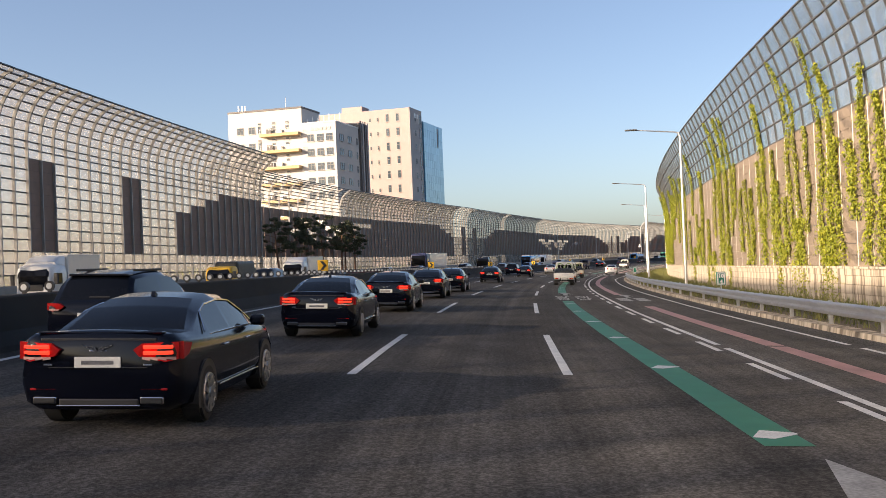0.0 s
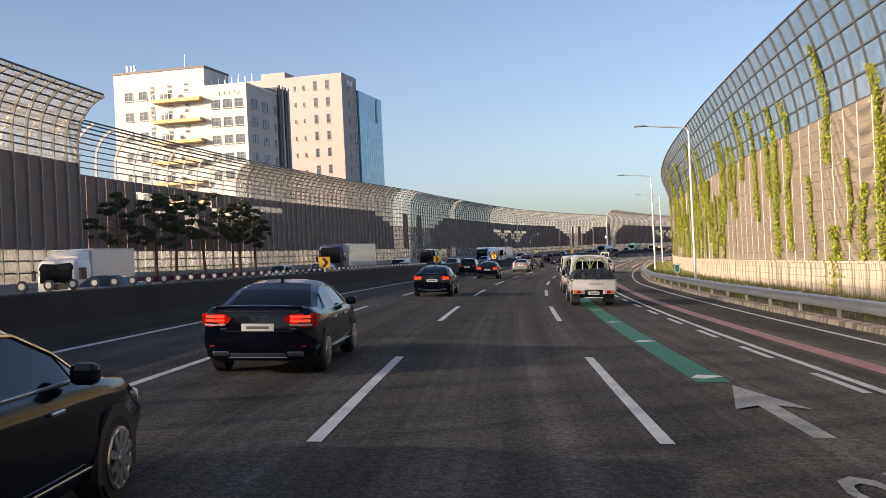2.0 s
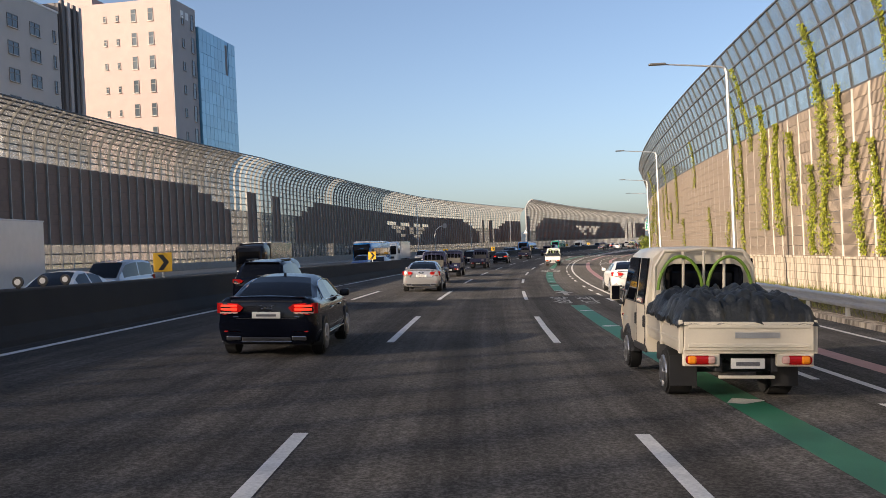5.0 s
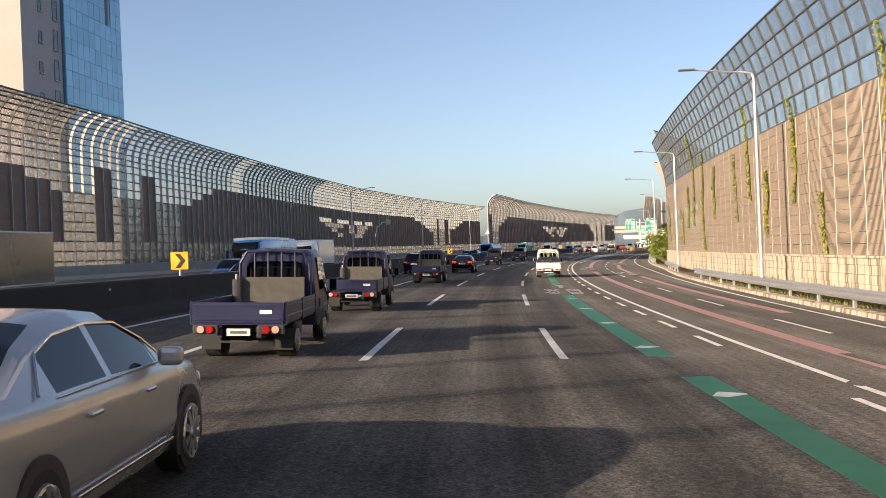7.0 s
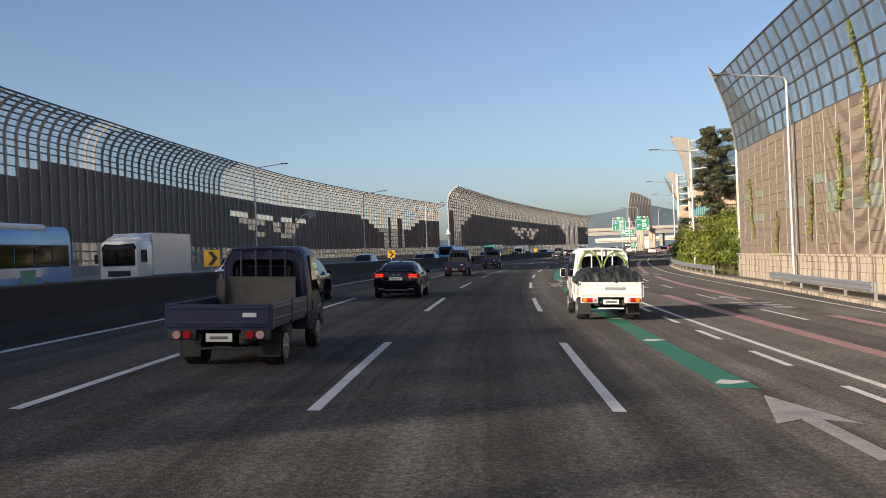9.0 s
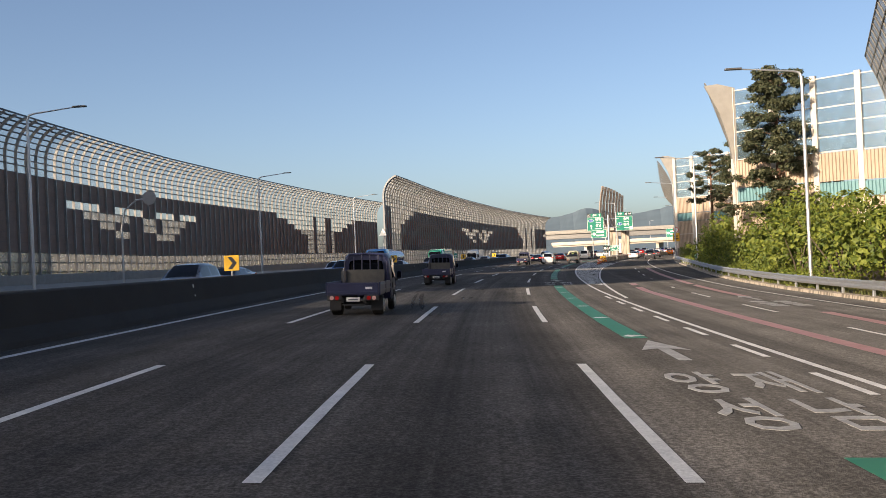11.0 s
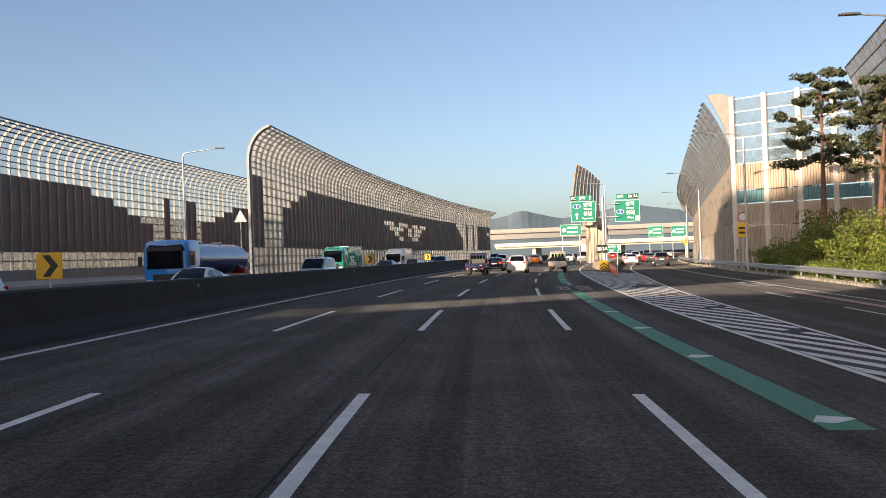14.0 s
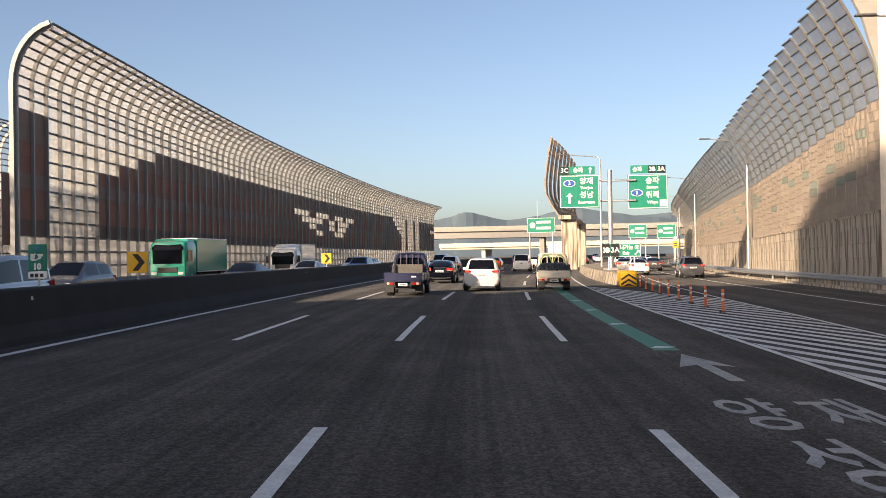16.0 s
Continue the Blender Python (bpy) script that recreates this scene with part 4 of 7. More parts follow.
def window(parent, m, w, h, lights=2):
    """A window in a wall that faces -y of m: reveal, glass, frame bars and sill."""
    ob = new("window")
    ob.parent, ob.matrix_basis = parent, m
    key = (w, h, lights)
    if key not in window.made:
        out = []
        bm = bmesh.new()
        box(bm, Matrix.Translation((0, 0.0, 0)), w, 0.06, h)
        out.append(("glass", mesh_of("glass", bm, DARKGLASS)))
        bm = bmesh.new()
        t = 0.09
        for x in [-w / 2 + i * w / lights for i in range(lights + 1)]:
            box(bm, Matrix.Translation((x, -0.05, 0)), t, 0.08, h)
        for z in (-t / 2, h * 0.62, h - t / 2):
            box(bm, Matrix.Translation((0, -0.05, z)), w, 0.08, t)
        out.append(("window_frame", mesh_of("window_frame", bm, FRAMEGREY)))
        bm = bmesh.new()
        box(bm, Matrix.Translation((0, -0.14, -0.16)), w + 0.2, 0.25, 0.1)
        out.append(("sill", mesh_of("sill", bm, PLASTER)))
        window.made[key] = out
    for name, me in window.made[key]:
        o = new(name, me)
        o.parent = ob
    return ob


window.made = {}


def block_part(name, x0, x1, y0, y1, z0, z1, m, parent, r=0.05):
    bm = bmesh.new()
    rbox(bm, Matrix.Translation(((x0 + x1) / 2, (y0 + y1) / 2, z0)), x1 - x0, y1 - y0, z1 - z0, r, 1)
    return part(name, bm, m, parent)



def side_face(x, y, z):
    """A place on a wall that faces +x."""
    return Matrix.Translation((x, y, z)) @ Matrix.Rotation(math.pi / 2, 4, "Z")


def frame_at(name, x, y, rz, label, category, size=1.0):
    ob = tagged(new(name), label, category)
    ob.matrix_basis = pose(x, y, -1.0, 0, 0, rz) @ Matrix.Diagonal((size, size, size, 1))
    return ob


# white office block: a main block and a lower wing in front of it
office = frame_at("office_building", -47.0, 234.1, -6, "white plastered office block with ochre balconies and roof gear", "building")
block_part("wall", -30.4, -9.4, 0.3, 12, 0, 45.0, PLASTER, office)
block_part("parapet", -30.5, -9.3, 0.2, 12.1, 45.0, 45.5, SLATE, office)
block_part("wing_wall", -9.4, 0, 0, 16, 0, 40.8, PLASTER, office)
block_part("wing_parapet", -9.3, 0.1, -0.1, 16.1, 40.8, 41.1, WHITE, office)
for k in range(6):
    z = 40.2 - 4.3 * k - 0.9
    for x in (-26.9, -23.6):
        window(office, Matrix.Translation((x, 0.28, z)), 1.8, 1.75)
    window(office, Matrix.Translation((-21.4, 0.28, z)), 0.75, 1.75, 1)
    window(office, Matrix.Translation((-21.4, 0.28, z + 2.2)), 0.75, 0.45, 1)
    for x in (-17.4, -13.6):
        window(office, Matrix.Translation((x, 0.28, z + 1.0)), 0.8, 0.6, 1)
        window(office, Matrix.Translation((x, 0.28, z + 2.3)), 0.8, 0.4, 1)
    balcony = new("balcony")
    balcony.parent = office
    bm = bmesh.new()
    rbox(bm, Matrix.Translation((-15.1, -0.75, z - 1.25)), 10.9, 2.0, 0.75, 0.04, 1)
    part("slab", bm, BALCONY, balcony, "ochre balcony slab")
    bm = bmesh.new()
    for i in range(13):
        box(bm, Matrix.Translation((-20.4 + 0.88 * i, -1.7, z - 0.5)), 0.05, 0.05, 1.1)
    box(bm, Matrix.Translation((-15.1, -1.7, z + 0.58)), 10.7, 0.05, 0.05)
    part("railing", bm, STEEL, balcony)
    for x in (-18.8, -18.0, -15.4):
        bm = bmesh.new()
        rbox(bm, Matrix.Translation((x, -0.3, z - 0.5)), 0.7, 0.5, 1.2 if x > -16 else 1.5, 0.04, 1)
        part("air_conditioner", bm, WHITE if x > -16 else SLATE, balcony)
for k in range(5):
    z = 36.2 - 3.7 * k
    for x in (-7.0, -4.35, -1.8):
        window(office, Matrix.Translation((x, -0.02, z)), 1.75, 1.75)
    for y, w in ((3.6, 2.6), (9.3, 2.6), (14.6, 0.7)):
        window(office, side_face(0.02, y, z), w, 1.75, 2 if w > 1 else 1)
for i in range(5):
    bm = bmesh.new()
    rbox(bm, Matrix.Translation((-6.4 + 1.15 * i, -0.06, 38.9)), 0.85, 0.1, 0.75, 0.02, 1)
    part("sign_bar", bm, GREYSTONE, office)
for i in range(9):
    bm = bmesh.new()
    box(bm, Matrix.Translation((-8.6 + 1.0 * i, 2.0 + (i % 3) * 1.3, 41.1)), 0.12, 0.12, 1.2 + 0.7 * (i % 3))
    part("roof_pipe", bm, STEEL, office)
for x in (-28, -27, -26.2):
    bm = bmesh.new()
    box(bm, Matrix.Translation((x, 2.0, 45.5)), 0.35, 0.3, 1.6)
    part("roof_vent", bm, STEEL, office)
bm = bmesh.new()
tube(bm, [(-15, 3, 45.5), (-15, 3, 48.6)], 0.09)
part("roof_mast", bm, STEEL, office)
stair = frame_at("stair_tower", -45.2, 250.2, -6, "narrow tower with upright dark cladding ribs", "building")
block_part("wall", -9, 0, 0, 7.0, 0, 42.5, SLATE, stair)
for i in range(4):
    block_part("rib", 0.0, 0.35, 0.3 + 1.75 * i, 1.1 + 1.75 * i, 0, 43.0, GREYSTONE if i % 2 else SLATE, stair)
pink = frame_at("stone_building", -37.7, 281.2, -8, "pinkish stone office tower with narrow windows", "building", 0.96)
block_part("wall", -34, 0, 0.3, 11.4, 0, 52.7, PINKSTONE, pink)
block_part("side_cladding", -0.2, 0.12, 0.3, 11.4, 0, 52.8, GREYSTONE, pink)
block_part("roof_block", -24, -17, 3, 9, 52.7, 54.8, PINKSTONE, pink)
for k in range(7):
    z = 48.8 - 4.45 * k
    for x in (-4.0, -7.4):
        window(pink, Matrix.Translation((x, 0.28, z)), 0.95, 2.3, 1)
    for x in (-10.7, -13.2):
        window(pink, Matrix.Translation((x, 0.28, z + 0.3)), 0.5, 1.1, 1)
    window(pink, side_face(0.14, 5.2, z), 0.9, 1.6, 1)
    window(pink, side_face(0.14, 9.6, z - 0.4), 1.3, 3.0, 1)
for i in range(2):
    bm = bmesh.new()
    rbox(bm, Matrix.Translation((0.16, 5.0 + 2.2 * i, 49.9)), 0.1, 1.3, 1.4, 0.02, 1)
    part("sign_bar", bm, WHITE, pink)
tower = frame_at("glass_building", -35.6, 292.1, -7, "blue glass curtain-wall office tower", "building", 0.96)
block_part("core", -6, -0.06, 0, 20.2, 0, 49.6, BLUEGLASS, tower)
bm = bmesh.new()
box(bm, Matrix.Translation((-0.04, 14.4, 41.2)), 0.12, 2.0, 7.5)
part("dark_slot", bm, SLATE, tower)
PANEB = mat("curtain_pane", (0.16, 0.38, 0.52), 0.1, 0.25, vary=0.12, scale=0.3, per_object=0.12)
bm = bmesh.new()
box(bm, Matrix.Identity(4), 0.05, 1.94, 2.36)
pane_b = mesh_of("pane", bm, PANEB)
for i in range(10):
    for k in range(20):
        if 13.2 < 2.02 * i + 0.95 < 15.6 and k > 16:
            continue
        ob = new("pane", pane_b)
        ob.parent, ob.matrix_basis = tower, Matrix.Translation((0, 1.01 + 2.02 * i, 1.2 + 2.42 * k))

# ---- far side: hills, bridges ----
# the blue-grey of distance haze is mixed into the forest colour itself
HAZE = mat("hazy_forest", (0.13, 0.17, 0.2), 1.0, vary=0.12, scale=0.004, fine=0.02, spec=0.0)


def hills(name, far, points, m):
    """A ridge along a wide arc, seen across the valley."""
    bm = bmesh.new()
    rows = []
    for i in range(141):
        a = radians(-12 + 48 * i / 140)
        x, y = far * math.sin(a), far * math.cos(a)
        h = lerp(points, math.degrees(a)) + 7 * noise.noise((i * 0.23, far, 0)) + 3 * noise.noise((i * 0.9, far, 1))
        rows.append([bm.verts.new(p) for p in ((x * 0.88, y * 0.88, -1.9), (x * 0.95, y * 0.95, h * 0.55), (x, y, h), (x * 1.05, y * 1.05, -2))])
    for u, v in zip(rows, rows[1:]):
        for k in range(3):
            bm.faces.new((u[k], v[k], v[k + 1], u[k + 1]))
    return tagged(part(name, bm, m), "hazy blue-grey wooded hills", "hill", kind="structure")


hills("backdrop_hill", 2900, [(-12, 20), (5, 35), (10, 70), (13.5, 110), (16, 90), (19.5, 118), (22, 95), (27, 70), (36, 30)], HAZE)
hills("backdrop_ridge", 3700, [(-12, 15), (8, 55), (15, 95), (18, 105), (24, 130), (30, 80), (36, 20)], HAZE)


def bridge(name, s, d0, d1, z, thick, skew, m, label):
    ob = tagged(new(name), label, "bridge")
    a, b = at(s, d0, 0), at(s + skew, d1, 0)
    length = (b - a).xy.length
    turn = math.atan2(b.y - a.y, b.x - a.x)
    ob.matrix_basis = Matrix.Translation(((a.x + b.x) / 2, (a.y + b.y) / 2, 0)) @ Matrix.Rotation(turn, 4, "Z")
    bm = bmesh.new()
    rbox(bm, Matrix.Translation((0, 0, z - 0.35)), length, 10, 0.35, 0.05, 1)
    part("deck", bm, m, ob)
    for y in (-3.6, 0, 3.6):
        bm = bmesh.new()
        rbox(bm, Matrix.Translation((0, y, z - thick)), length, 1.0, thick - 0.35, 0.05, 1)
        part("girder", bm, DARKSTEEL if m is CONCRETE else m, ob)
    for y in (-4.9, 4.9):
        bm = bmesh.new()
        rbox(bm, Matrix.Translation((0, y, z)), length, 0.25, 1.0, 0.04, 1)
        part("parapet", bm, m, ob)
    for x in (-length * 0.38, -length * 0.12, length * 0.14, length * 0.4):
        bm = bmesh.new()
        rbox(bm, Matrix.Translation((x, 0, -2)), 1.4, 5.5, z - thick + 2, 0.15, 2)
        part("pier", bm, m, ob)
    for x in (-20, 22):
        bm = bmesh.new()
        tube(bm, [(x, 4.9, z + 1), (x, 4.9, z + 8), (x + 1.5, 4.9, z + 8.3)], 0.08, 0.05)
        part("lamp_post", bm, STEEL, ob)
    return ob


PALE = mat("pale_bridge_paint", (0.52, 0.46, 0.38), 0.7, vary=0.12, scale=0.4)
bridge("road_bridge", 610, -75, 75, 8.6, 2.2, 18, CONCRETE, "grey road bridge on piers crossing over the motorway")
bridge("ramp_bridge", 655, -60, 60, 4.6, 1.0, -10, PALE, "low pale ramp bridge crossing beyond")

# ---- the exit: island, dividing wall, cushion, posts, signs ----
bm = bmesh.new()
prof = [(404, 0.35, 7.9), (410, 0.7, 7.9), (425, 1.2, 8.0), (450, 1.6, 8.2), (640, 2.0, 8.6)]
prev = None
for s, w, d in prof:
    row = [bm.verts.new(at(s, d + x, z)) for x, z in ((-w - 0.15, 0), (-w, 0.75), (w, 0.75), (w + 0.15, 0))]
    if prev:
        for k in range(3):
            bm.faces.new((prev[k], row[k], row[k + 1], prev[k + 1]))
    else:
        bm.faces.new(row)
    prev = row
tagged(part("traffic_island", bm, STAINED), "raised concrete island at the exit nose", "traffic island", kind="structure")
BROWNBAR = mat("brown_glazing_bar", (0.25, 0.195, 0.155), 0.5, vary=0.2, scale=2)
divider = tagged(new("wall_divider"), "leaning noise wall between motorway and exit on a concrete pier", "noise wall", kind="structure")
DIV0, DIV1 = at(468, 5.1), at(560, 5.1)
div_turn = math.atan2(DIV1.y - DIV0.y, DIV1.x - DIV0.x) - math.pi / 2
LEAF_PROFILE = [(-1.0, 6.4), (-1.9, 7.8), (-2.6, 9.2), (-2.7, 10.6), (-2.5, 12.4), (-2.2, 14.3), (-1.8, 16.2)]
for i in range(8):
    m = Matrix.Translation(DIV0.lerp(DIV1, 3 * i / (DIV1 - DIV0).length)) @ Matrix.Rotation(div_turn, 4, "Z")
    m.translation.z = 0
    if i in (0, 6):
        bm = bmesh.new()
        rbox(bm, Matrix.Translation((0.1, 0, -0.8)), 1.9, 0.8, 6.9, 0.06, 1)
        part("pier", bm, STAINED, divider).matrix_basis = m
    bm = bmesh.new()
    rbox(bm, Matrix.Translation((-0.35, 0, 6.02)), 1.6, 3.0, 0.5, 0.03, 1)
    part("footing_beam", bm, STAINED, divider).matrix_basis = m
    drop = 1 - 0.0026 * i * i
    prof2 = [(x * (1 - 0.1 * i), 6.4 + (z - 6.4) * drop) for x, z in LEAF_PROFILE]
    bm = bmesh.new()
    for (x, z), (x2, z2) in zip(prof2, prof2[1:]):
        for k in (0, 0.5):
            box(bm, Matrix.Translation((x + (x2 - x) * k, 0, z + (z2 - z) * k)), 0.14, 3.0, 0.09)
    for r in range(len(prof2) - 1):
        for y in (-1.5, -0.75, 0.0, 0.75):
            slab(bm, prof2, r, y - 0.06, y + 0.06, -0.1, 0.1)
    part("frame", bm, BROWNBAR, divider).matrix_basis = m
    for r in range(len(prof2) - 1):
        bm = bmesh.new()
        slab(bm, prof2, r, -1.45, 1.45, -0.02, 0.02, 0.03)
        part("pane", bm, DUSTYGLASS, divider).matrix_basis = m
# crash cushion with hazard stripes
cushion = tagged(new("crash_cushion"), "yellow and black striped crash cushion at the exit nose", "crash cushion")
bm = bmesh.new()
rbox(bm, Matrix.Translation((0, 1.0, 0)), 0.95, 2.4, 0.95, 0.12, 3)
part("body", bm, YELLOW, cushion)
for i in (-1, 0, 1):
    bm = bmesh.new()
    for sgn in (-1, 1):
        pts = [(0, 0.78 - 0.28 * (i + 1)), (sgn * 0.44, 0.5 - 0.28 * (i + 1)), (sgn * 0.44, 0.38 - 0.28 * (i + 1)), (0, 0.66 - 0.28 * (i + 1))]
        bm.faces.new([bm.verts.new((x, -0.21, max(0.03, z))) for x, z in pts])
    part("stripe", bm, BLACK, cushion)
cushion.matrix_basis = stand(401, 7.8)


def delineator():
    ob = new("delineator_post")
    bm = bmesh.new()
    tube(bm, [(0, 0, 0.03), (0, 0, 0.72), (0, 0, 0.76)], 0.045, 0.04, 12)
    part("tube", bm, ORANGE, ob)
    bm = bmesh.new()
    disc(bm, Matrix.Translation((0, 0, 0.02)), 0.12, 0.05, 16)
    part("foot", bm, BLACK, ob)
    for z in (0.42, 0.6):
        bm = bmesh.new()
        disc(bm, Matrix.Translation((0, 0, z)), 0.049, 0.07, 12)
        part("band", bm, WHITE, ob, "white reflective band")
    return tagged(ob, "orange flexible delineator post with white bands", "delineator", "posts at the exit")


dp = delineator()
dp.matrix_basis = stand(375.2, 7.8)
for i in range(1, 9):
    copy_thing(dp, stand(375.2 + 3.1 * i, 7.8 + 0.07 * i))

SIGNBLUE = mat("sign_blue", (0.02, 0.08, 0.35), 0.4, vary=0.05)


def panel_sign(name, m, w, h, color, label, parent=None, border=True):
    """A sign board that faces -y of m, its foot at m."""
    ob = new(name)
    ob.parent, ob.matrix_basis = parent, m
    bm = bmesh.new()
    rbox(bm, Matrix.Translation((0, 0, 0)), w, 0.05, h, 0.02, 1)
    part("board", bm, color, ob)
    if border:
        bm = bmesh.new()
        t = 0.05
        for x, z, sx, sz in ((0, 0.03, w - 0.1, t), (0, h - 0.08, w - 0.1, t), (-w / 2 + 0.06, 0.03, t, h - 0.1), (w / 2 - 0.06, 0.03, t, h - 0.1)):
            box(bm, Matrix.Translation((x, -0.03, z)), sx, 0.012, sz)
        part("border", bm, WHITE, ob)
    if label:
        tagged(ob, label, "road sign")
    return ob


def letters(parent, body, size, x, z, material=None, sx=1.0):
    return text_mesh("lettering", body, size, material or WHITE, parent, Matrix.Translation((x, -0.042, z)) @ FLAT, (sx, 1.0))


def oval(parent, x, z, number):
    for r, m, dy in ((0.36, WHITE, -0.036), (0.31, SIGNBLUE, -0.042)):
        bm = bmesh.new()
        bm.faces.new([bm.verts.new((x + 1.25 * r * math.cos(a), dy, z + 0.72 * r * math.sin(a))) for a in [k * math.tau / 24 for k in range(24)]])
        part("route_shield", bm, m, parent)
    text_mesh("lettering", number, 0.36, WHITE, parent, Matrix.Translation((x, -0.048, z)) @ FLAT)


def arrow_on(parent, x, z, up=True, s=1.0, m=None):
    pts = [(0, 0.4), (0.24, 0.12), (0.09, 0.12), (0.09, -0.4), (-0.09, -0.4), (-0.09, 0.12), (-0.24, 0.12)]
    a = 0 if up else -math.pi / 4
    bm = bmesh.new()
    bm.faces.new([bm.verts.new((x + s * (px * math.cos(a) - pz * math.sin(a)), -0.045, z + s * (px * math.sin(a) + pz * math.cos(a)))) for px, pz in pts])
    part("arrow", bm, m or WHITE, parent)


mast = tagged(new("sign_mast"), "grey steel sign mast with two arms beside the exit", "sign mast")
bm = bmesh.new()
tube(bm, [(0, 0, 0), (0, 0, 4), (0, 0, 8.2)], 0.2, 0.17, 16)
part("column", bm, STEEL, mast)
for z in (5.9, 7.4):
    bm = bmesh.new()
    tube(bm, [(-1.7, 0, z), (0, 0, z), (1.9, 0, z)], 0.07, 0.07, 10)
    part("arm", bm, STEEL, mast)
bm = bmesh.new()
rbox(bm, Matrix.Identity(4), 1.1, 1.1, 0.9, 0.06, 1)
part("base", bm, CONCRETE, mast)
mast.matrix_basis = stand(418, 8.15)
a = panel_sign("direction_sign", stand(417.7, 5.9, 5.35), 2.95, 2.45, SIGNGREEN, "green direction sign with white lettering and an upward arrow")
oval(a, -0.75, 1.85, "3")
arrow_on(a, -0.75, 0.75)
letters(a, "양재", 0.56, 0.5, 1.98), letters(a, "Yangjae", 0.3, 0.5, 1.5), letters(a, "성남", 0.56, 0.5, 0.95), letters(a, "Seongnam", 0.3, 0.5, 0.42)
t1 = panel_sign("exit_number_sign", stand(417.7, 5.75, 7.85), 2.55, 0.6, SIGNGREEN, "small exit number sign above the green board", border=False)
bm = bmesh.new()
rbox(bm, Matrix.Translation((-0.95, -0.02, 0.02)), 0.62, 0.05, 0.56, 0.01, 1)
part("number_plate_board", bm, BLACK, t1)
text_mesh("lettering", "3C", 0.48, WHITE, t1, Matrix.Translation((-0.95, -0.05, 0.3)) @ FLAT)
letters(t1, "송파", 0.42, 0.05, 0.3)
arrow_on(t1, 0.95, 0.3, True, 0.6)
b = panel_sign("direction_sign", stand(418.2, 10.95, 5.3), 2.95, 2.55, SIGNGREEN, "green direction sign with white lettering and a slanted exit arrow")
oval(b, -0.8, 1.2, "3")
letters(b, "송파", 0.56, 0.35, 2.08), letters(b, "Songpa", 0.3, 0.35, 1.6), letters(b, "위례", 0.56, 0.35, 1.02), letters(b, "Wirye", 0.3, 0.35, 0.48)
bm = bmesh.new()
rbox(bm, Matrix.Translation((1.12, -0.025, 0.16)), 0.5, 0.05, 0.5, 0.01, 1)
part("arrow_board", bm, WHITE, b)
RED = mat("red_paint", (0.5, 0.02, 0.02), 0.4, vary=0.1)
arrow_on(b, 1.12, 0.41, False, 0.5, RED)
t2 = panel_sign("exit_number_sign", stand(418.2, 11.0, 7.95), 2.6, 0.6, SIGNGREEN, "small exit number sign above the green exit board", border=False)
letters(t2, "송파", 0.4, -0.8, 0.3)
for x, n in ((0.3, "3B"), (0.95, "3A")):
    bm = bmesh.new()
    rbox(bm, Matrix.Translation((x, -0.02, 0.02)), 0.6, 0.05, 0.56, 0.01, 1)
    part("number_plate_board", bm, BLACK, t2)
    text_mesh("lettering", n, 0.45, WHITE, t2, Matrix.Translation((x, -0.05, 0.3)) @ FLAT)
c = panel_sign("exit_sign", stand(414.5, 8.65, 1.7), 2.75, 1.0, SIGNGREEN, "green exit sign with two black number fields")
for x, n in ((-1.08, "3B"), (-0.45, "3A")):
    bm = bmesh.new()
    rbox(bm, Matrix.Translation((x, -0.025, 0.04)), 0.58, 0.05, 0.92, 0.01, 1)
    part("number_plate_board", bm, BLACK, c)
    text_mesh("lettering", n, 0.5, WHITE, c, Matrix.Translation((x, -0.056, 0.5)) @ FLAT)
letters(c, "나가는 곳", 0.34, 0.55, 0.68), letters(c, "Exit", 0.3, 0.3, 0.28)
arrow_on(c, 1.1, 0.34, False, 0.6)
for x in (-0.9, 0.9):
    bm = bmesh.new()
    tube(bm, [(x, 0.08, -1.7), (x, 0.08, 1.0)], 0.05)
    part("leg", bm, STEEL, c)
# farther boards along the motorway and the exit
for s, d, z, w, h in ((470, 1.6, 4.6, 3.6, 1.9), (520, 14.2, 4.6, 3.2, 2.4), (520, 19.0, 4.6, 3.2, 2.4)):
    o = panel_sign("direction_sign", stand(s, d, z), w, h, SIGNGREEN, "distant green direction sign on steel legs")
    for k in range(2):
        bm = bmesh.new()
        box(bm, Matrix.Translation((0.3, -0.035, h * 0.62 - 0.75 * k)), w * 0.5, 0.02, 0.32)
        part("lettering_bar", bm, WHITE, o)
    bm = bmesh.new()
    disc(bm, Matrix.Translation((-w * 0.3, -0.04, h / 2)) @ Matrix.Rotation(math.pi / 2, 4, "X"), 0.35, 0.03, 20)
    part("route_shield", bm, WHITE, o)
    for x in (-w * 0.4, w * 0.4):
        bm = bmesh.new()
        tube(bm, [(x, 0.1, -z), (x, 0.1, h)], 0.09)
        part("leg", bm, STEEL, o)
km = panel_sign("distance_sign", stand(364.9, -10.2, 1.5), 0.44, 0.62, SIGNGREEN, "small green distance sign on the median barrier", border=False)
letters(km, "판교", 0.17, 0, 0.31), letters(km, "10", 0.19, 0, 0.1)
bm = bmesh.new()
disc(bm, Matrix.Translation((0, -0.035, 0.52)) @ Matrix.Rotation(math.pi / 2, 4, "X"), 0.065, 0.02, 14)
part("route_shield", bm, BLUEGLASS, km)
bm = bmesh.new()
rbox(bm, Matrix.Translation((0, 0, -0.18)), 0.44, 0.04, 0.17, 0.01, 1)
part("lower_board", bm, WHITE, km)
bm = bmesh.new()
for x in (-0.13, -0.02, 0.1):
    box(bm, Matrix.Translation((x, -0.024, -0.14)), 0.08, 0.012, 0.08)
part("lettering_bar", bm, BLACK, km)
bm = bmesh.new()
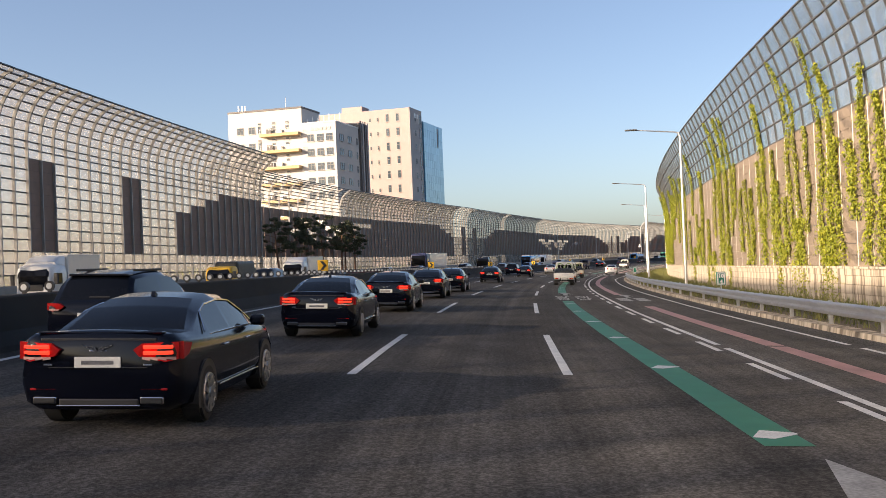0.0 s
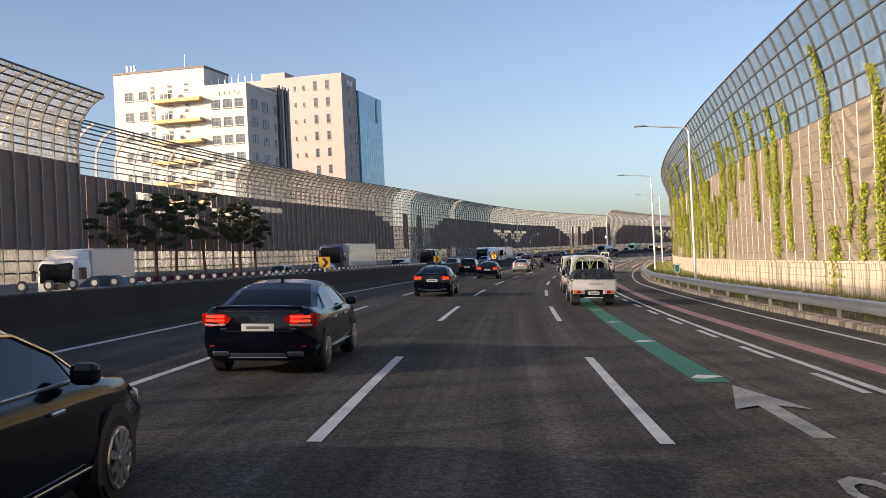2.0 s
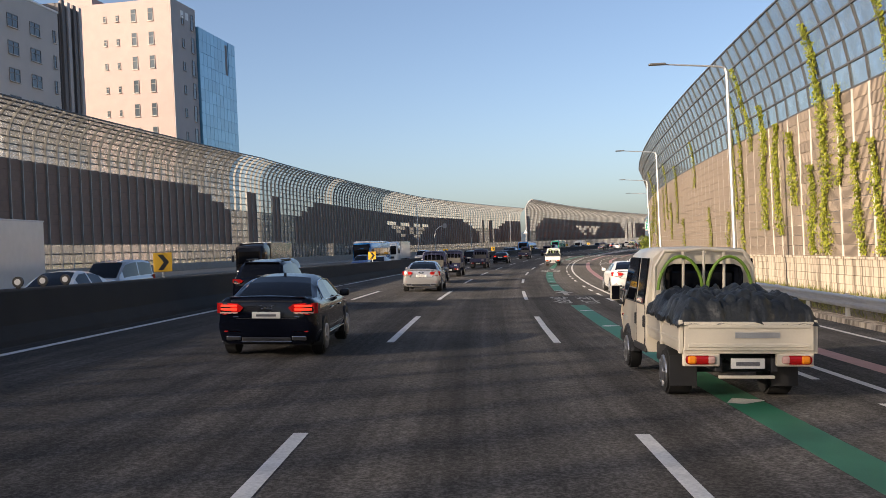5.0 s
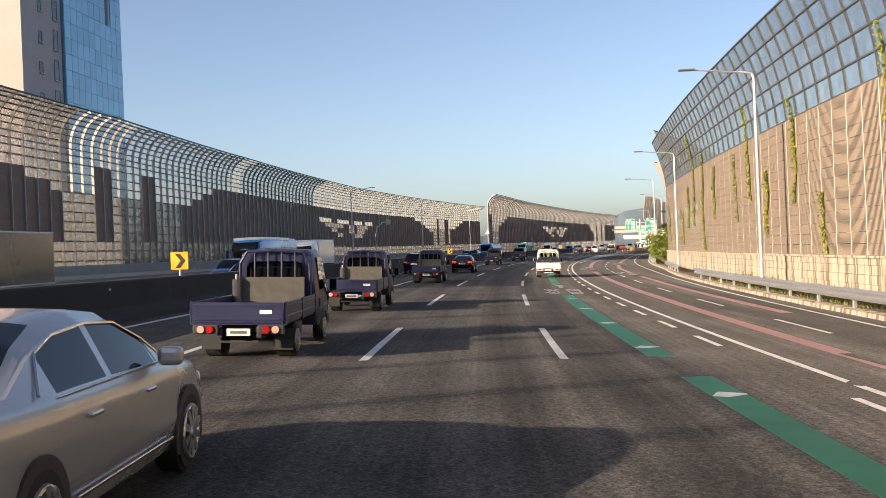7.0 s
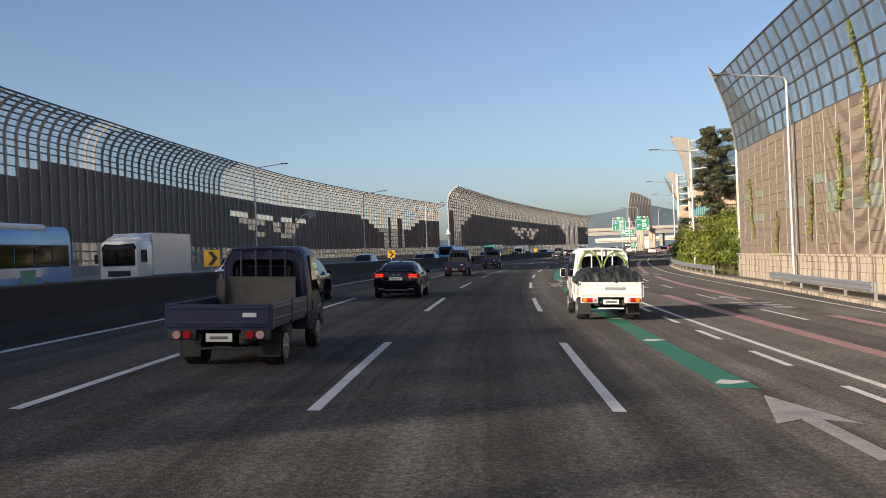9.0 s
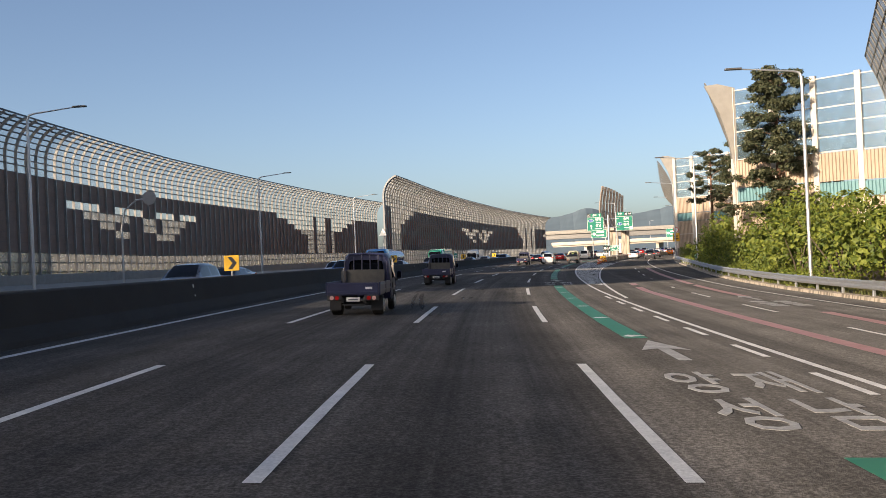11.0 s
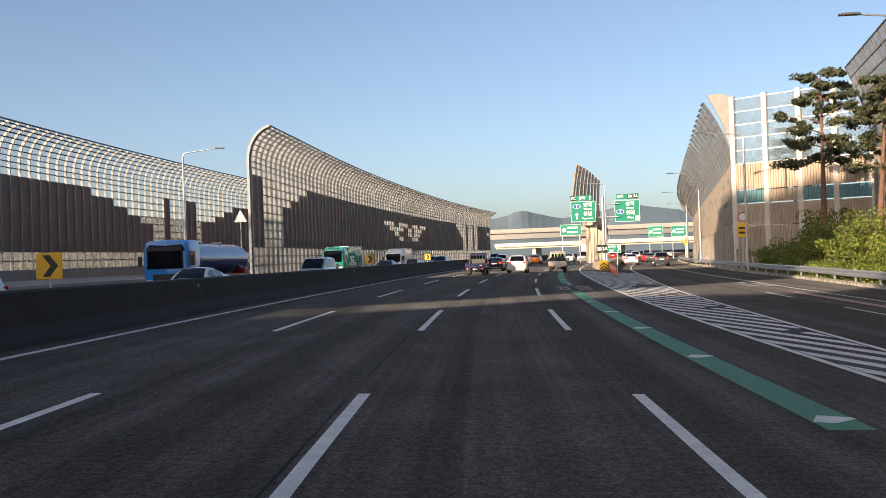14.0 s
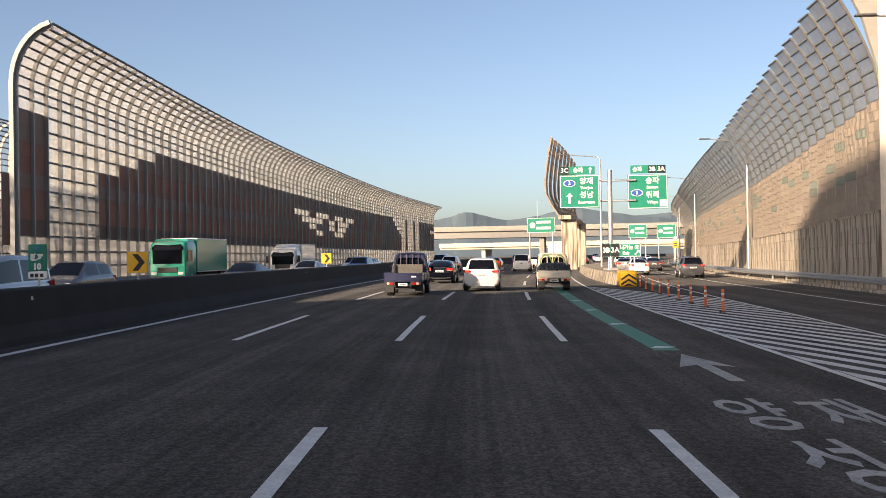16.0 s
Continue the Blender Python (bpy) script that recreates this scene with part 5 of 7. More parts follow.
tube(bm, [(0, 0.06, -0.75), (0, 0.06, 0.5)], 0.03)
part("leg", bm, STEEL, km)
for s, d in ((34.5, 10.3), (104, 10.6), (345, 18.3)):
    o = panel_sign("kilometre_sign", stand(s, d, 0.85), 0.42, 0.62, SIGNGREEN, "small green kilometre sign by the guard rail")
    if s < 50:
        letters(o, "10", 0.24, 0, 0.42), letters(o, "4", 0.24, 0, 0.16)
    bm = bmesh.new()
    tube(bm, [(0, 0.05, -0.9), (0, 0.05, 0.5)], 0.03)
    part("leg", bm, STEEL, o)
for s, d in ((386.5, 19.0), (520, 20.5)):
    o = tagged(new("speed_sign"), "round speed sign over a yellow board on a grey pole", "road sign")
    bm = bmesh.new()
    tube(bm, [(0, 0.06, 0), (0, 0.06, 4.9)], 0.06)
    part("pole", bm, STEEL, o)
    for r, m, dy in ((0.4, RED, -0.02), (0.31, WHITE, -0.03)):
        bm = bmesh.new()
        disc(bm, Matrix.Translation((0, dy, 4.6)) @ Matrix.Rotation(math.pi / 2, 4, "X"), r, 0.04, 24)
        part("disc", bm, m, o)
    bm = bmesh.new()
    rbox(bm, Matrix.Translation((0, 0, 2.9)), 0.95, 0.05, 1.2, 0.02, 1)
    part("board", bm, YELLOW, o)
    for k in range(2):
        bm = bmesh.new()
        box(bm, Matrix.Translation((0, -0.035, 3.2 + 0.4 * k)), 0.6, 0.02, 0.16)
        part("lettering_bar", bm, BLACK, o)
    o.matrix_basis = stand(s, d)


# ---- vegetation ----
def leafy(name, a, b, rough=0.6, through=0.3):
    """Leaves that differ in colour from leaf to leaf and let some light through."""
    m = bpy.data.materials.new(name)
    m.use_nodes = True
    n, l = m.node_tree.nodes, m.node_tree.links
    p = n["Principled BSDF"]
    geo, ramp = n.new("ShaderNodeNewGeometry"), n.new("ShaderNodeMixRGB")
    ramp.inputs["Color1"].default_value, ramp.inputs["Color2"].default_value = (*a, 1), (*b, 1)
    l.new(geo.outputs["Random Per Island"], ramp.inputs["Fac"])
    l.new(ramp.outputs[0], p.inputs["Base Color"])
    p.inputs["Roughness"].default_value = rough
    tl, mx = n.new("ShaderNodeBsdfTranslucent"), n.new("ShaderNodeMixShader")
    mx.inputs["Fac"].default_value = through
    l.new(ramp.outputs[0], tl.inputs["Color"])
    l.new(p.outputs[0], mx.inputs[1]), l.new(tl.outputs[0], mx.inputs[2])
    l.new(mx.outputs[0], n["Material Output"].inputs["Surface"])
    return m


VINE = leafy("vine_leaf", (0.13, 0.17, 0.015), (0.36, 0.36, 0.035))
LEAF = leafy("shrub_leaf", (0.06, 0.1, 0.015), (0.24, 0.27, 0.04))
NEEDLE = leafy("pine_needle", (0.025, 0.04, 0.018), (0.1, 0.1, 0.045), through=0.15)
GRASS = leafy("grass_blade", (0.1, 0.12, 0.03), (0.25, 0.24, 0.08))
BARK = mat("pine_bark", (0.16, 0.085, 0.055), 0.9, vary=0.35, scale=4, bump=0.6)
TWIG = mat("twig", (0.1, 0.075, 0.055), 0.9, vary=0.3, scale=4)
AZALEA = leafy("azalea_bloom", (0.12, 0.03, 0.05), (0.3, 0.05, 0.1))


def cloud(points, normals, sizes, m, name, seed=0):
    """Many single leaves, each one a small bent quad, as one mesh."""
    rng = np.random.default_rng(seed)
    pts, nor, siz = np.asarray(points, float), np.asarray(normals, float), np.asarray(sizes, float)
    nor = nor + rng.normal(0, 0.45, nor.shape)
    nor /= np.linalg.norm(nor, axis=1, keepdims=True) + 1e-9
    ref = rng.normal(0, 1, nor.shape)
    u = np.cross(nor, ref)
    u /= np.linalg.norm(u, axis=1, keepdims=True) + 1e-9
    v = np.cross(nor, u)
    a = siz[:, None]
    quads = np.stack([pts - u * a * 0.5, pts - v * a * 0.35 + nor * a * 0.12, pts + u * a * 0.5, pts + v * a * 0.35 + nor * a * 0.12], 1)
    me = bpy.data.meshes.new(name)
    n = len(pts)
    me.from_pydata(quads.reshape(-1, 3).tolist(), [], np.arange(4 * n).reshape(-1, 4).tolist())
    me.materials.append(m)
    return me


def vine(s, width, z0, z1, seed, spread=False):
    """A creeper on the face of the right wall."""
    rng = np.random.default_rng(seed)
    d0 = lerp(WALLR, s)
    n = int((z1 - z0) * width * 170) + 60
    z = z0 + (z1 - z0) * rng.random(n) ** (1.0 if spread else 0.9)
    k = (z - z0) / (z1 - z0)
    sway = 0.25 * np.sin(z * 0.9 + seed) + 0.12 * np.sin(z * 2.3 + seed * 2)
    w = width * (0.35 + 0.65 * np.abs(np.sin(z * 1.1 + seed * 1.7))) * (1.15 - 0.6 * k)
    y = sway + w * rng.normal(0, 0.33, n)
    lean = np.where(z > 8.75, 1.35 * np.clip((z - 8.75) / 5.15, 0, 1) ** 1.6, 0)
    x = -0.1 - lean - np.abs(rng.normal(0, 0.1, n))
    me = cloud(np.stack([x, y, z], 1), np.tile([-1.0, 0, 0.4], (n, 1)), rng.uniform(0.09, 0.19, n), VINE, "leaves", seed)
    ob = tagged(new("vine"), "yellow-green creeper climbing the louvred noise wall", "vine", "vines on the wall")
    o = new("leaves", me)
    o.parent = ob
    bm = bmesh.new()
    zz = [z0 + (z1 - z0) * i / 8 for i in range(9)]
    tube(bm, [(-0.09 - (1.35 * max(0, (q - 8.75) / 5.15) ** 1.6 if q > 8.75 else 0), 0.25 * math.sin(q * 0.9 + seed) + 0.12 * math.sin(q * 2.3 + seed * 2), q) for q in zz], 0.03, 0.012, 5)
    part("stem", bm, TWIG, ob)
    ob.matrix_basis = stand(s, d0)
    return ob


rng_v = random.Random(11)
s = 18.0
k = 0
while s < 262:
    dense = 1.0 if s < 66 else 0.55 if s < 112 else 1.0 if s < 150 else 0.8 if s < 170 else 0.3
    tall = rng_v.random()
    z1 = 5 + 8 * tall if dense > 0.5 else 4 + 8 * tall
    z0 = 1.8 if rng_v.random() < 0.45 * dense + 0.1 else rng_v.uniform(2.2, max(2.4, z1 - 3.5))
    vine(s, rng_v.uniform(0.6, 1.5) if dense > 0.5 else rng_v.uniform(0.25, 0.6), z0, max(z0 + 2, z1), k)
    s += rng_v.uniform(1.0, 2.6) / dense
    k += 1
for i, (s, w, z0, z1) in enumerate(((36, 3.4, 0.2, 3.6), (41, 3.0, 0.3, 4.2), (45, 2.2, 0.2, 3.0), (70, 2.5, 0.4, 2.9), (73, 2.0, 0.2, 2.6), (84, 2.2, 0.3, 3.4), (62, 1.6, 0.1, 3.2))):
    vine(s, w, z0, z1, 400 + i, True)


def grass_strip(name, s0, s1, f0, f1, n, h, m, seed, label):
    rng = np.random.default_rng(seed)
    s = rng.uniform(s0, s1, n)
    u = rng.random(n)
    verts, faces = [], []
    patch = np.array([0.5 + 0.5 * noise.noise((a * 0.35, b * 2, seed)) for a, b in zip(s, u)])
    for a, b, q in zip(s, u, patch):
        if rng.random() > 0.35 + 0.75 * q:
            continue
        d = f0(a) + (f1(a) - f0(a)) * b
        hh = h * (0.4 + 0.8 * rng.random()) * (0.5 + q)
        ang, tip = rng.random() * math.tau, rng.normal(0, 0.12, 2)
        p = at(a, d, 0.0)
        w = 0.035
        i = len(verts)
        verts += [(p.x - w * math.cos(ang), p.y - w * math.sin(ang), p.z), (p.x + w * math.cos(ang), p.y + w * math.sin(ang), p.z), (p.x + tip[0], p.y + tip[1], p.z + hh)]
        faces.append((i, i + 1, i + 2))
    me = bpy.data.meshes.new(name)
    me.from_pydata(verts, [], faces)
    me.materials.append(m)
    return tagged(new(name, me), label, "grass", kind="stuff")


bm = bmesh.new()
sheet(bm, -60, 268, 6, lambda s: lerp(RAIL, s) + 0.1, lambda s: lerp(WALLR, s), 0.12)
sheet(bm, 268, 395, 6, lambda s: lerp(RAIL, s) + 0.1, lambda s: lerp(RAIL, s) + 3.0, 0.14)
sheet(bm, 268, 395, 6, lambda s: lerp(RAIL, s) + 3.0, 34.0, 0.5)
tagged(part("verge_east", bm, SOIL), "bare earth strip between guard rail and wall", "verge", kind="structure")
grass_strip("grass", 14, 215, lambda s: lerp(RAIL, s) + 0.3, lambda s: lerp(WALLR, s) - 0.1, 26000, 0.42, GRASS, 5, "dry yellow-green grass tufts along the wall")
grass_strip("grass_bank", 268, 395, lambda s: lerp(RAIL, s) + 0.2, lambda s: lerp(RAIL, s) + 2.6, 16000, 0.5, GRASS, 6, "rough green grass below the shrubs")


def shrub(name, m, r, h, n, seed, leaf, label, stems=5, size=0.16):
    """A bush of several stems whose leaves sit in uneven clumps."""
    rng = np.random.default_rng(seed)
    ob = tagged(new(name), label, "shrub", "shrubs on the bank")
    clumps = []
    bm = bmesh.new()
    for i in range(stems):
        a = rng.random() * math.tau
        q = r * rng.uniform(0.25, 0.75)
        top = (q * math.cos(a), q * math.sin(a), h * rng.uniform(0.5, 0.85))
        tube(bm, [(0.1 * math.cos(a), 0.1 * math.sin(a), 0), (top[0] * 0.4, top[1] * 0.4, top[2] * 0.5), top], 0.045, 0.015, 5)
    part("branchwork", bm, TWIG, ob)
    nc = 16
    for i in range(nc):
        a, q = rng.random() * math.tau, r * math.sqrt(rng.random())
        z = h * (0.25 + 0.75 * rng.random()) * (1 - 0.35 * (q / r) ** 2)
        clumps.append((q * math.cos(a), q * math.sin(a), z, r * rng.uniform(0.25, 0.45)))
    pts, nor = [], []
    for i in range(n):
        c = clumps[rng.integers(nc)]
        v = rng.normal(0, 1, 3)
        v /= np.linalg.norm(v)
        pts.append((c[0] + v[0] * c[3], c[1] + v[1] * c[3], max(0.05, c[2] + v[2] * c[3] * 0.7)))
        nor.append(v + (0, 0, 0.5))
    o = new("foliage", cloud(pts, nor, rng.uniform(size * 0.7, size * 1.4, n), leaf, "foliage", seed))
    o.parent = ob
    ob.matrix_basis = m
    return ob


rng_s = random.Random(3)
kinds = [shrub("shrub", stand(272 + 3 * i, 20), 1.5, 2.6 + 0.5 * i, 1500, 50 + i, LEAF, "leafy green shrub with thin bare stems on the bank") for i in range(3)]
for i in range(44):
    s = 270 + 2.8 * i
    row = i % 3
    d = lerp(RAIL, s) + 2.0 + 2.0 * row + rng_s.uniform(-0.5, 0.5)
    if s > 318:
        d = min(d, lerp([(323, 21), (382, 24.5)], s))
    z = rng_s.uniform(0.75, 1.35) * (1.25 if s < 345 else 0.95) * (1.0 + 0.1 * row)
    m = stand(s, d, 0.1 + 0.15 * row, rng_s.random() * 6) @ Matrix.Diagonal((z, z, z, 1))
    c = copy_thing(kinds[i % 3], Matrix.Identity(4))
    c.matrix_basis = m
hedge_n = shrub("hedge", stand(300, 18.0), 1.1, 0.9, 900, 71, LEAF, "low clipped yellow-green hedge behind the guard rail", size=0.12)
for i in range(40):
    s = 285 + 2.1 * i
    c = copy_thing(hedge_n, Matrix.Identity(4))
    c.matrix_basis = stand(s, lerp(RAIL, s) + 1.3, 0.1, i * 1.3)


def pine(m, height, seed, label, spread=1.0, bare=0.45, limbs=19, pads=6):
    """A red pine: leaning trunk, level limbs, flat pads of needles with gaps between."""
    rng = np.random.default_rng(seed)
    ob = tagged(new("pine_tree"), label, "tree", "pines")
    bend = rng.normal(0, 0.03, 2) * height
    bm = bmesh.new()
    spine = [Vector((bend[0] * (k / 6) ** 2, bend[1] * math.sin(k / 6 * 2.5), height * k / 6)) for k in range(7)]
    tube(bm, spine, 0.017 * height + 0.05, 0.03, 9)
    part("trunk", bm, BARK, ob)
    pts, nor = [], []
    bm = bmesh.new()
    nl = limbs
    for i in range(nl):
        f = bare + (1 - bare) * (i + rng.random() * 0.6) / nl
        base = Vector((bend[0] * f * f, bend[1] * math.sin(f * 2.5), height * f))
        a = i * 2.4 + rng.normal(0, 0.4)
        reach = spread * height * 0.27 * (1.15 - f) ** 0.6 * rng.uniform(0.6, 1.2)
        tip = base + Vector((math.cos(a) * reach, math.sin(a) * reach, reach * rng.uniform(-0.1, 0.3)))
        tube(bm, [base, base.lerp(tip, 0.5) + Vector((0, 0, 0.1 * reach)), tip], 0.05, 0.015, 5)
        for _ in range(pads):
            t = rng.uniform(0.3, 1.05)
            c = base.lerp(tip, t) + Vector((*rng.normal(0, 0.16 * reach, 2), rng.normal(0.1, 0.12)))
            rad = rng.uniform(0.35, 0.62) * (0.6 + height / 26)
            k = 95
            v = rng.normal(0, 1, (k, 3))
            v /= np.linalg.norm(v, axis=1, keepdims=True)
            q = v * np.array([rad, rad, rad * 0.55]) * rng.uniform(0.4, 1, (k, 1))
            pts.append(q + np.array(c))
            nor.append(v + (0, 0, 0.6))
    part("branchwork", bm, BARK, ob)
    pts, nor = np.concatenate(pts), np.concatenate(nor)
    o = new("crown", cloud(pts, nor, rng.uniform(0.14, 0.32, len(pts)), NEEDLE, "crown", seed))
    o.parent = ob
    ob.matrix_basis = m
    return ob


pine(stand(319, 22.0, 0.2), 16.2, 1, "tall dense dark pine on the bank by the wall", 1.15, 0.25, 44, 8)
pine(stand(378, 23.5, 0.2), 15.0, 2, "slender red pine with flat dark pads", 1.2, 0.5)
pine(stand(372, 25.5, 0.2), 13.5, 3, "slender red pine with flat dark pads", 1.1, 0.5)
pine(stand(350, 25.0, 0.2), 15.5, 4, "slender red pine with flat dark pads", 1.1, 0.5)
pine(stand(404, 27.0, 0.2), 14.0, 5, "slender red pine with flat dark pads", 1.0, 0.5)
for i, (s, d, h) in enumerate(((136, -40.5, 9.2), (143, -41.5, 9.6), (150, -41, 10.0), (155, -39.5, 9.0), (161, -41, 9.6), (165, -40.5, 9.0), (129, -40.5, 8.6))):
    pine(stand(s, d, 0.7), h, 20 + i, "low dark garden pine in front of the noise wall", 1.7, 0.42, 15, 4)
# bushes beyond the clear foot of the long walls
rng_b = np.random.default_rng(31)
n = 26000
sv = rng_b.uniform(-30, 470, n)
back_line = lambda s: -42.5 if s < 116 else lerp([(116, -49), (245, -46), (280, -48), (340, -52), (430, -58), (490, -62)], s)
tuft = np.array([0.5 + 0.5 * noise.noise((a * 0.17, 3.0, 1.0)) for a in sv])
pts = np.array([at(a, back_line(a) - 2.5 * rng_b.random(), 0) + Vector((0, 0, -0.6 + (1.6 + 2.4 * k) * rng_b.random())) for a, k in zip(sv, tuft)])
me = cloud(pts, rng_b.normal(0, 1, (n, 3)), rng_b.uniform(0.3, 0.62, n), LEAF, "bushes", 31)
tagged(new("bushes", me), "sunlit green bushes seen dimly through the clear foot of the walls", "bushes", kind="stuff")
# azalea bed under the garden pines
rng_a = np.random.default_rng(9)
n = 16000
sv, dv = rng_a.uniform(120, 186, n), rng_a.uniform(-36.5, -33.5, n)
pts = np.array([at(a, b, 0.75 + 0.45 * rng_a.random()) for a, b in zip(sv, dv)])
me = cloud(pts, np.tile([0, 0, 1.0], (n, 1)), rng_a.uniform(0.12, 0.24, n), AZALEA, "azalea_bed", 9)
tagged(new("azalea_bed", me), "dark pink azalea bed below the garden pines", "flower bed", kind="stuff")


# ---- vehicles ----
def paint(name, color, metal=0.0, rough=0.25, coat=0.4, spec=0.5):
    m = mat(name, color, rough, metal, vary=0.06, scale=3, spec=spec)
    m.node_tree.nodes["Principled BSDF"].inputs["Coat Weight"].default_value = coat
    m.node_tree.nodes["Principled BSDF"].inputs["Coat Roughness"].default_value = 0.08
    return m


CARGLASS = mat("car_glass", (0.005, 0.006, 0.009), 0.04, vary=0.05, spec=0.2)
TYRE = mat("tyre_rubber", (0.018, 0.018, 0.018), 0.85, vary=0.2, scale=8)
ALLOY = mat("alloy_rim", (0.55, 0.55, 0.56), 0.3, 0.9, vary=0.08)
CHROME = mat("chrome_trim", (0.7, 0.7, 0.72), 0.12, 1.0, vary=0.04)
PLASTIC = mat("black_plastic", (0.025, 0.025, 0.027), 0.6, vary=0.15)
REDLENS = mat("red_lens", (0.4, 0.012, 0.012), 0.15, vary=0.1)
AMBER = mat("amber_lens", (0.8, 0.25, 0.02), 0.15, vary=0.1)
CLEARLENS = mat("clear_lens", (0.75, 0.75, 0.74), 0.1, vary=0.05)
PALELENS = mat("pale_lens", (0.6, 0.36, 0.32), 0.2, vary=0.1)
PLATE = mat("number_plate", (0.68, 0.67, 0.63), 0.45, vary=0.06)
brake = bpy.data.materials.new("lit_brake_lamp")
brake.use_nodes = True
bn = brake.node_tree.nodes["Principled BSDF"]
bn.inputs["Base Color"].default_value = (0.5, 0.02, 0.01, 1)
bn.inputs["Emission Color"].default_value, bn.inputs["Emission Strength"].default_value = (1, 0.04, 0.02, 1), 1.0

BLACKCAR = paint("black_car_paint", (0.003, 0.004, 0.009), 0.0, 0.12, 0.12, 0.25)
WHITECAR = paint("white_car_paint", (0.72, 0.71, 0.68))
SILVERCAR = paint("silver_car_paint", (0.42, 0.42, 0.42), 0.5)
GREYCAR = paint("grey_car_paint", (0.1, 0.1, 0.11), 0.4)
BLUECAR = paint("blue_car_paint", (0.02, 0.06, 0.2), 0.2)
NAVY = mat("navy_truck_paint", (0.026, 0.03, 0.075), 0.35, vary=0.15, scale=3, spec=0.4)
CREAM = paint("cream_truck_paint", (0.66, 0.6, 0.49), 0.0, 0.4)
REDCAR = paint("red_car_paint", (0.35, 0.02, 0.02))
ORANGECAR = paint("orange_taxi_paint", (0.7, 0.2, 0.02))
BUSBLUE = paint("bus_blue_paint", (0.02, 0.24, 0.6))
TEALCAR = paint("teal_truck_paint", (0.01, 0.3, 0.2))
TARP = mat("dark_tarpaulin", (0.02, 0.0225, 0.0225), 0.42, vary=0.35, scale=3, bump=0.8, fine=14)


def loft(bm, sections, close=True):
    """Half sections of (x, z) at each y, mirrored and skinned."""
    rows = []
    for y, half in sections:
        full = [(x, z) for x, z in half] + [(-x, z) for x, z in half[::-1] if x > 1e-6]
        rows.append([bm.verts.new((x, y, z)) for x, z in full])
    n = len(rows[0])
    for u, v in zip(rows, rows[1:]):
        for k in range(n - 1):
            bm.faces.new((u[k], u[k + 1], v[k + 1], v[k]))
        if close:
            bm.faces.new((u[-1], u[0], v[0], v[-1]))
    bm.faces.new(rows[0][::-1]), bm.faces.new(rows[-1])


def smooth(ob, angle=40):
    for p in ob.data.polygons:
        p.use_smooth = True
    ob.data.set_sharp_from_angle(angle=radians(angle))
    return ob


def wheel(parent, x, y, r, w, side, rim=None, spokes=5):
    ob = new("wheel")
    ob.parent, ob.matrix_basis = parent, Matrix.Translation((x, y, r))
    rot = Matrix.Rotation(math.pi / 2, 4, "Y")
    bm = bmesh.new()
    bmesh.ops.create_cone(bm, cap_ends=True, segments=32, radius1=r, radius2=r, depth=w, matrix=rot)
    es = [e for e in bm.edges if len(e.link_faces) == 2 and any(len(f.verts) > 4 for f in e.link_faces)]
    bmesh.ops.bevel(bm, geom=es, offset=0.03, segments=2, affect="EDGES")
    smooth(part("tyre", bm, TYRE, ob))
    bm = bmesh.new()
    for k in range(spokes):
        m = Matrix.Rotation(k * math.tau / spokes, 4, "X")
        box(bm, m @ Matrix.Translation((side * (w / 2 + 0.015), 0, 0.02)), 0.03, 0.1 if spokes < 7 else 0.06, r * 0.6)
    bmesh.ops.create_cone(bm, cap_ends=True, segments=16, radius1=0.07, radius2=0.06, depth=0.05, matrix=Matrix.Translation((side * (w / 2 + 0.015), 0, 0)) @ rot)
    tube(bm, [(side * (w / 2 + 0.005), r * 0.64 * math.cos(a), r * 0.64 * math.sin(a)) for a in [math.tau * k / 24 for k in range(25)]], 0.02, 0.02, 6)
    part("rim", bm, rim or ALLOY, ob)
    return ob


def plain_wheel(parent, x, y, r, w, side):
    rot = Matrix.Rotation(math.pi / 2, 4, "Y")
    bm = bmesh.new()
    bmesh.ops.create_cone(bm, cap_ends=True, segments=18, radius1=r, radius2=r, depth=w, matrix=Matrix.Translation((x, y, r)) @ rot)
    k = len(bm.faces)
    bmesh.ops.create_cone(bm, cap_ends=True, segments=14, radius1=r * 0.6, radius2=r * 0.55, depth=0.03, matrix=Matrix.Translation((x + side * w / 2, y, r)) @ rot)
    bm.faces.ensure_lookup_table()
    for f in bm.faces[k:]:
        f.material_index = 1
    ob = part("wheel", bm, TYRE, parent)
    ob.data.materials.append(ALLOY)


def pieces(parent, name, m, items, label=""):
    """One mesh of rounded boxes (x, y, z, sx, sy, sz, radius)."""
    bm = bmesh.new()
    for x, y, z, sx, sy, sz, r in items:
        rbox(bm, Matrix.Translation((x, y, z)), sx, sy, sz, r, 2)
    return part(name, bm, m, parent, label)


def plate_at(parent, y, z, w=0.52, h=0.12):
    pieces(parent, "number_plate", PLATE, [(0, y, z, w, 0.02, h, 0.006)], "pale number plate")
    pieces(parent, "plate_bar", INK, [(0, y - 0.012, z + h * 0.3, w * 0.7, 0.004, h * 0.36, 0.001)])


INK = mat("plate_ink", (0.12, 0.12, 0.13), 0.5, vary=0.6, scale=40)

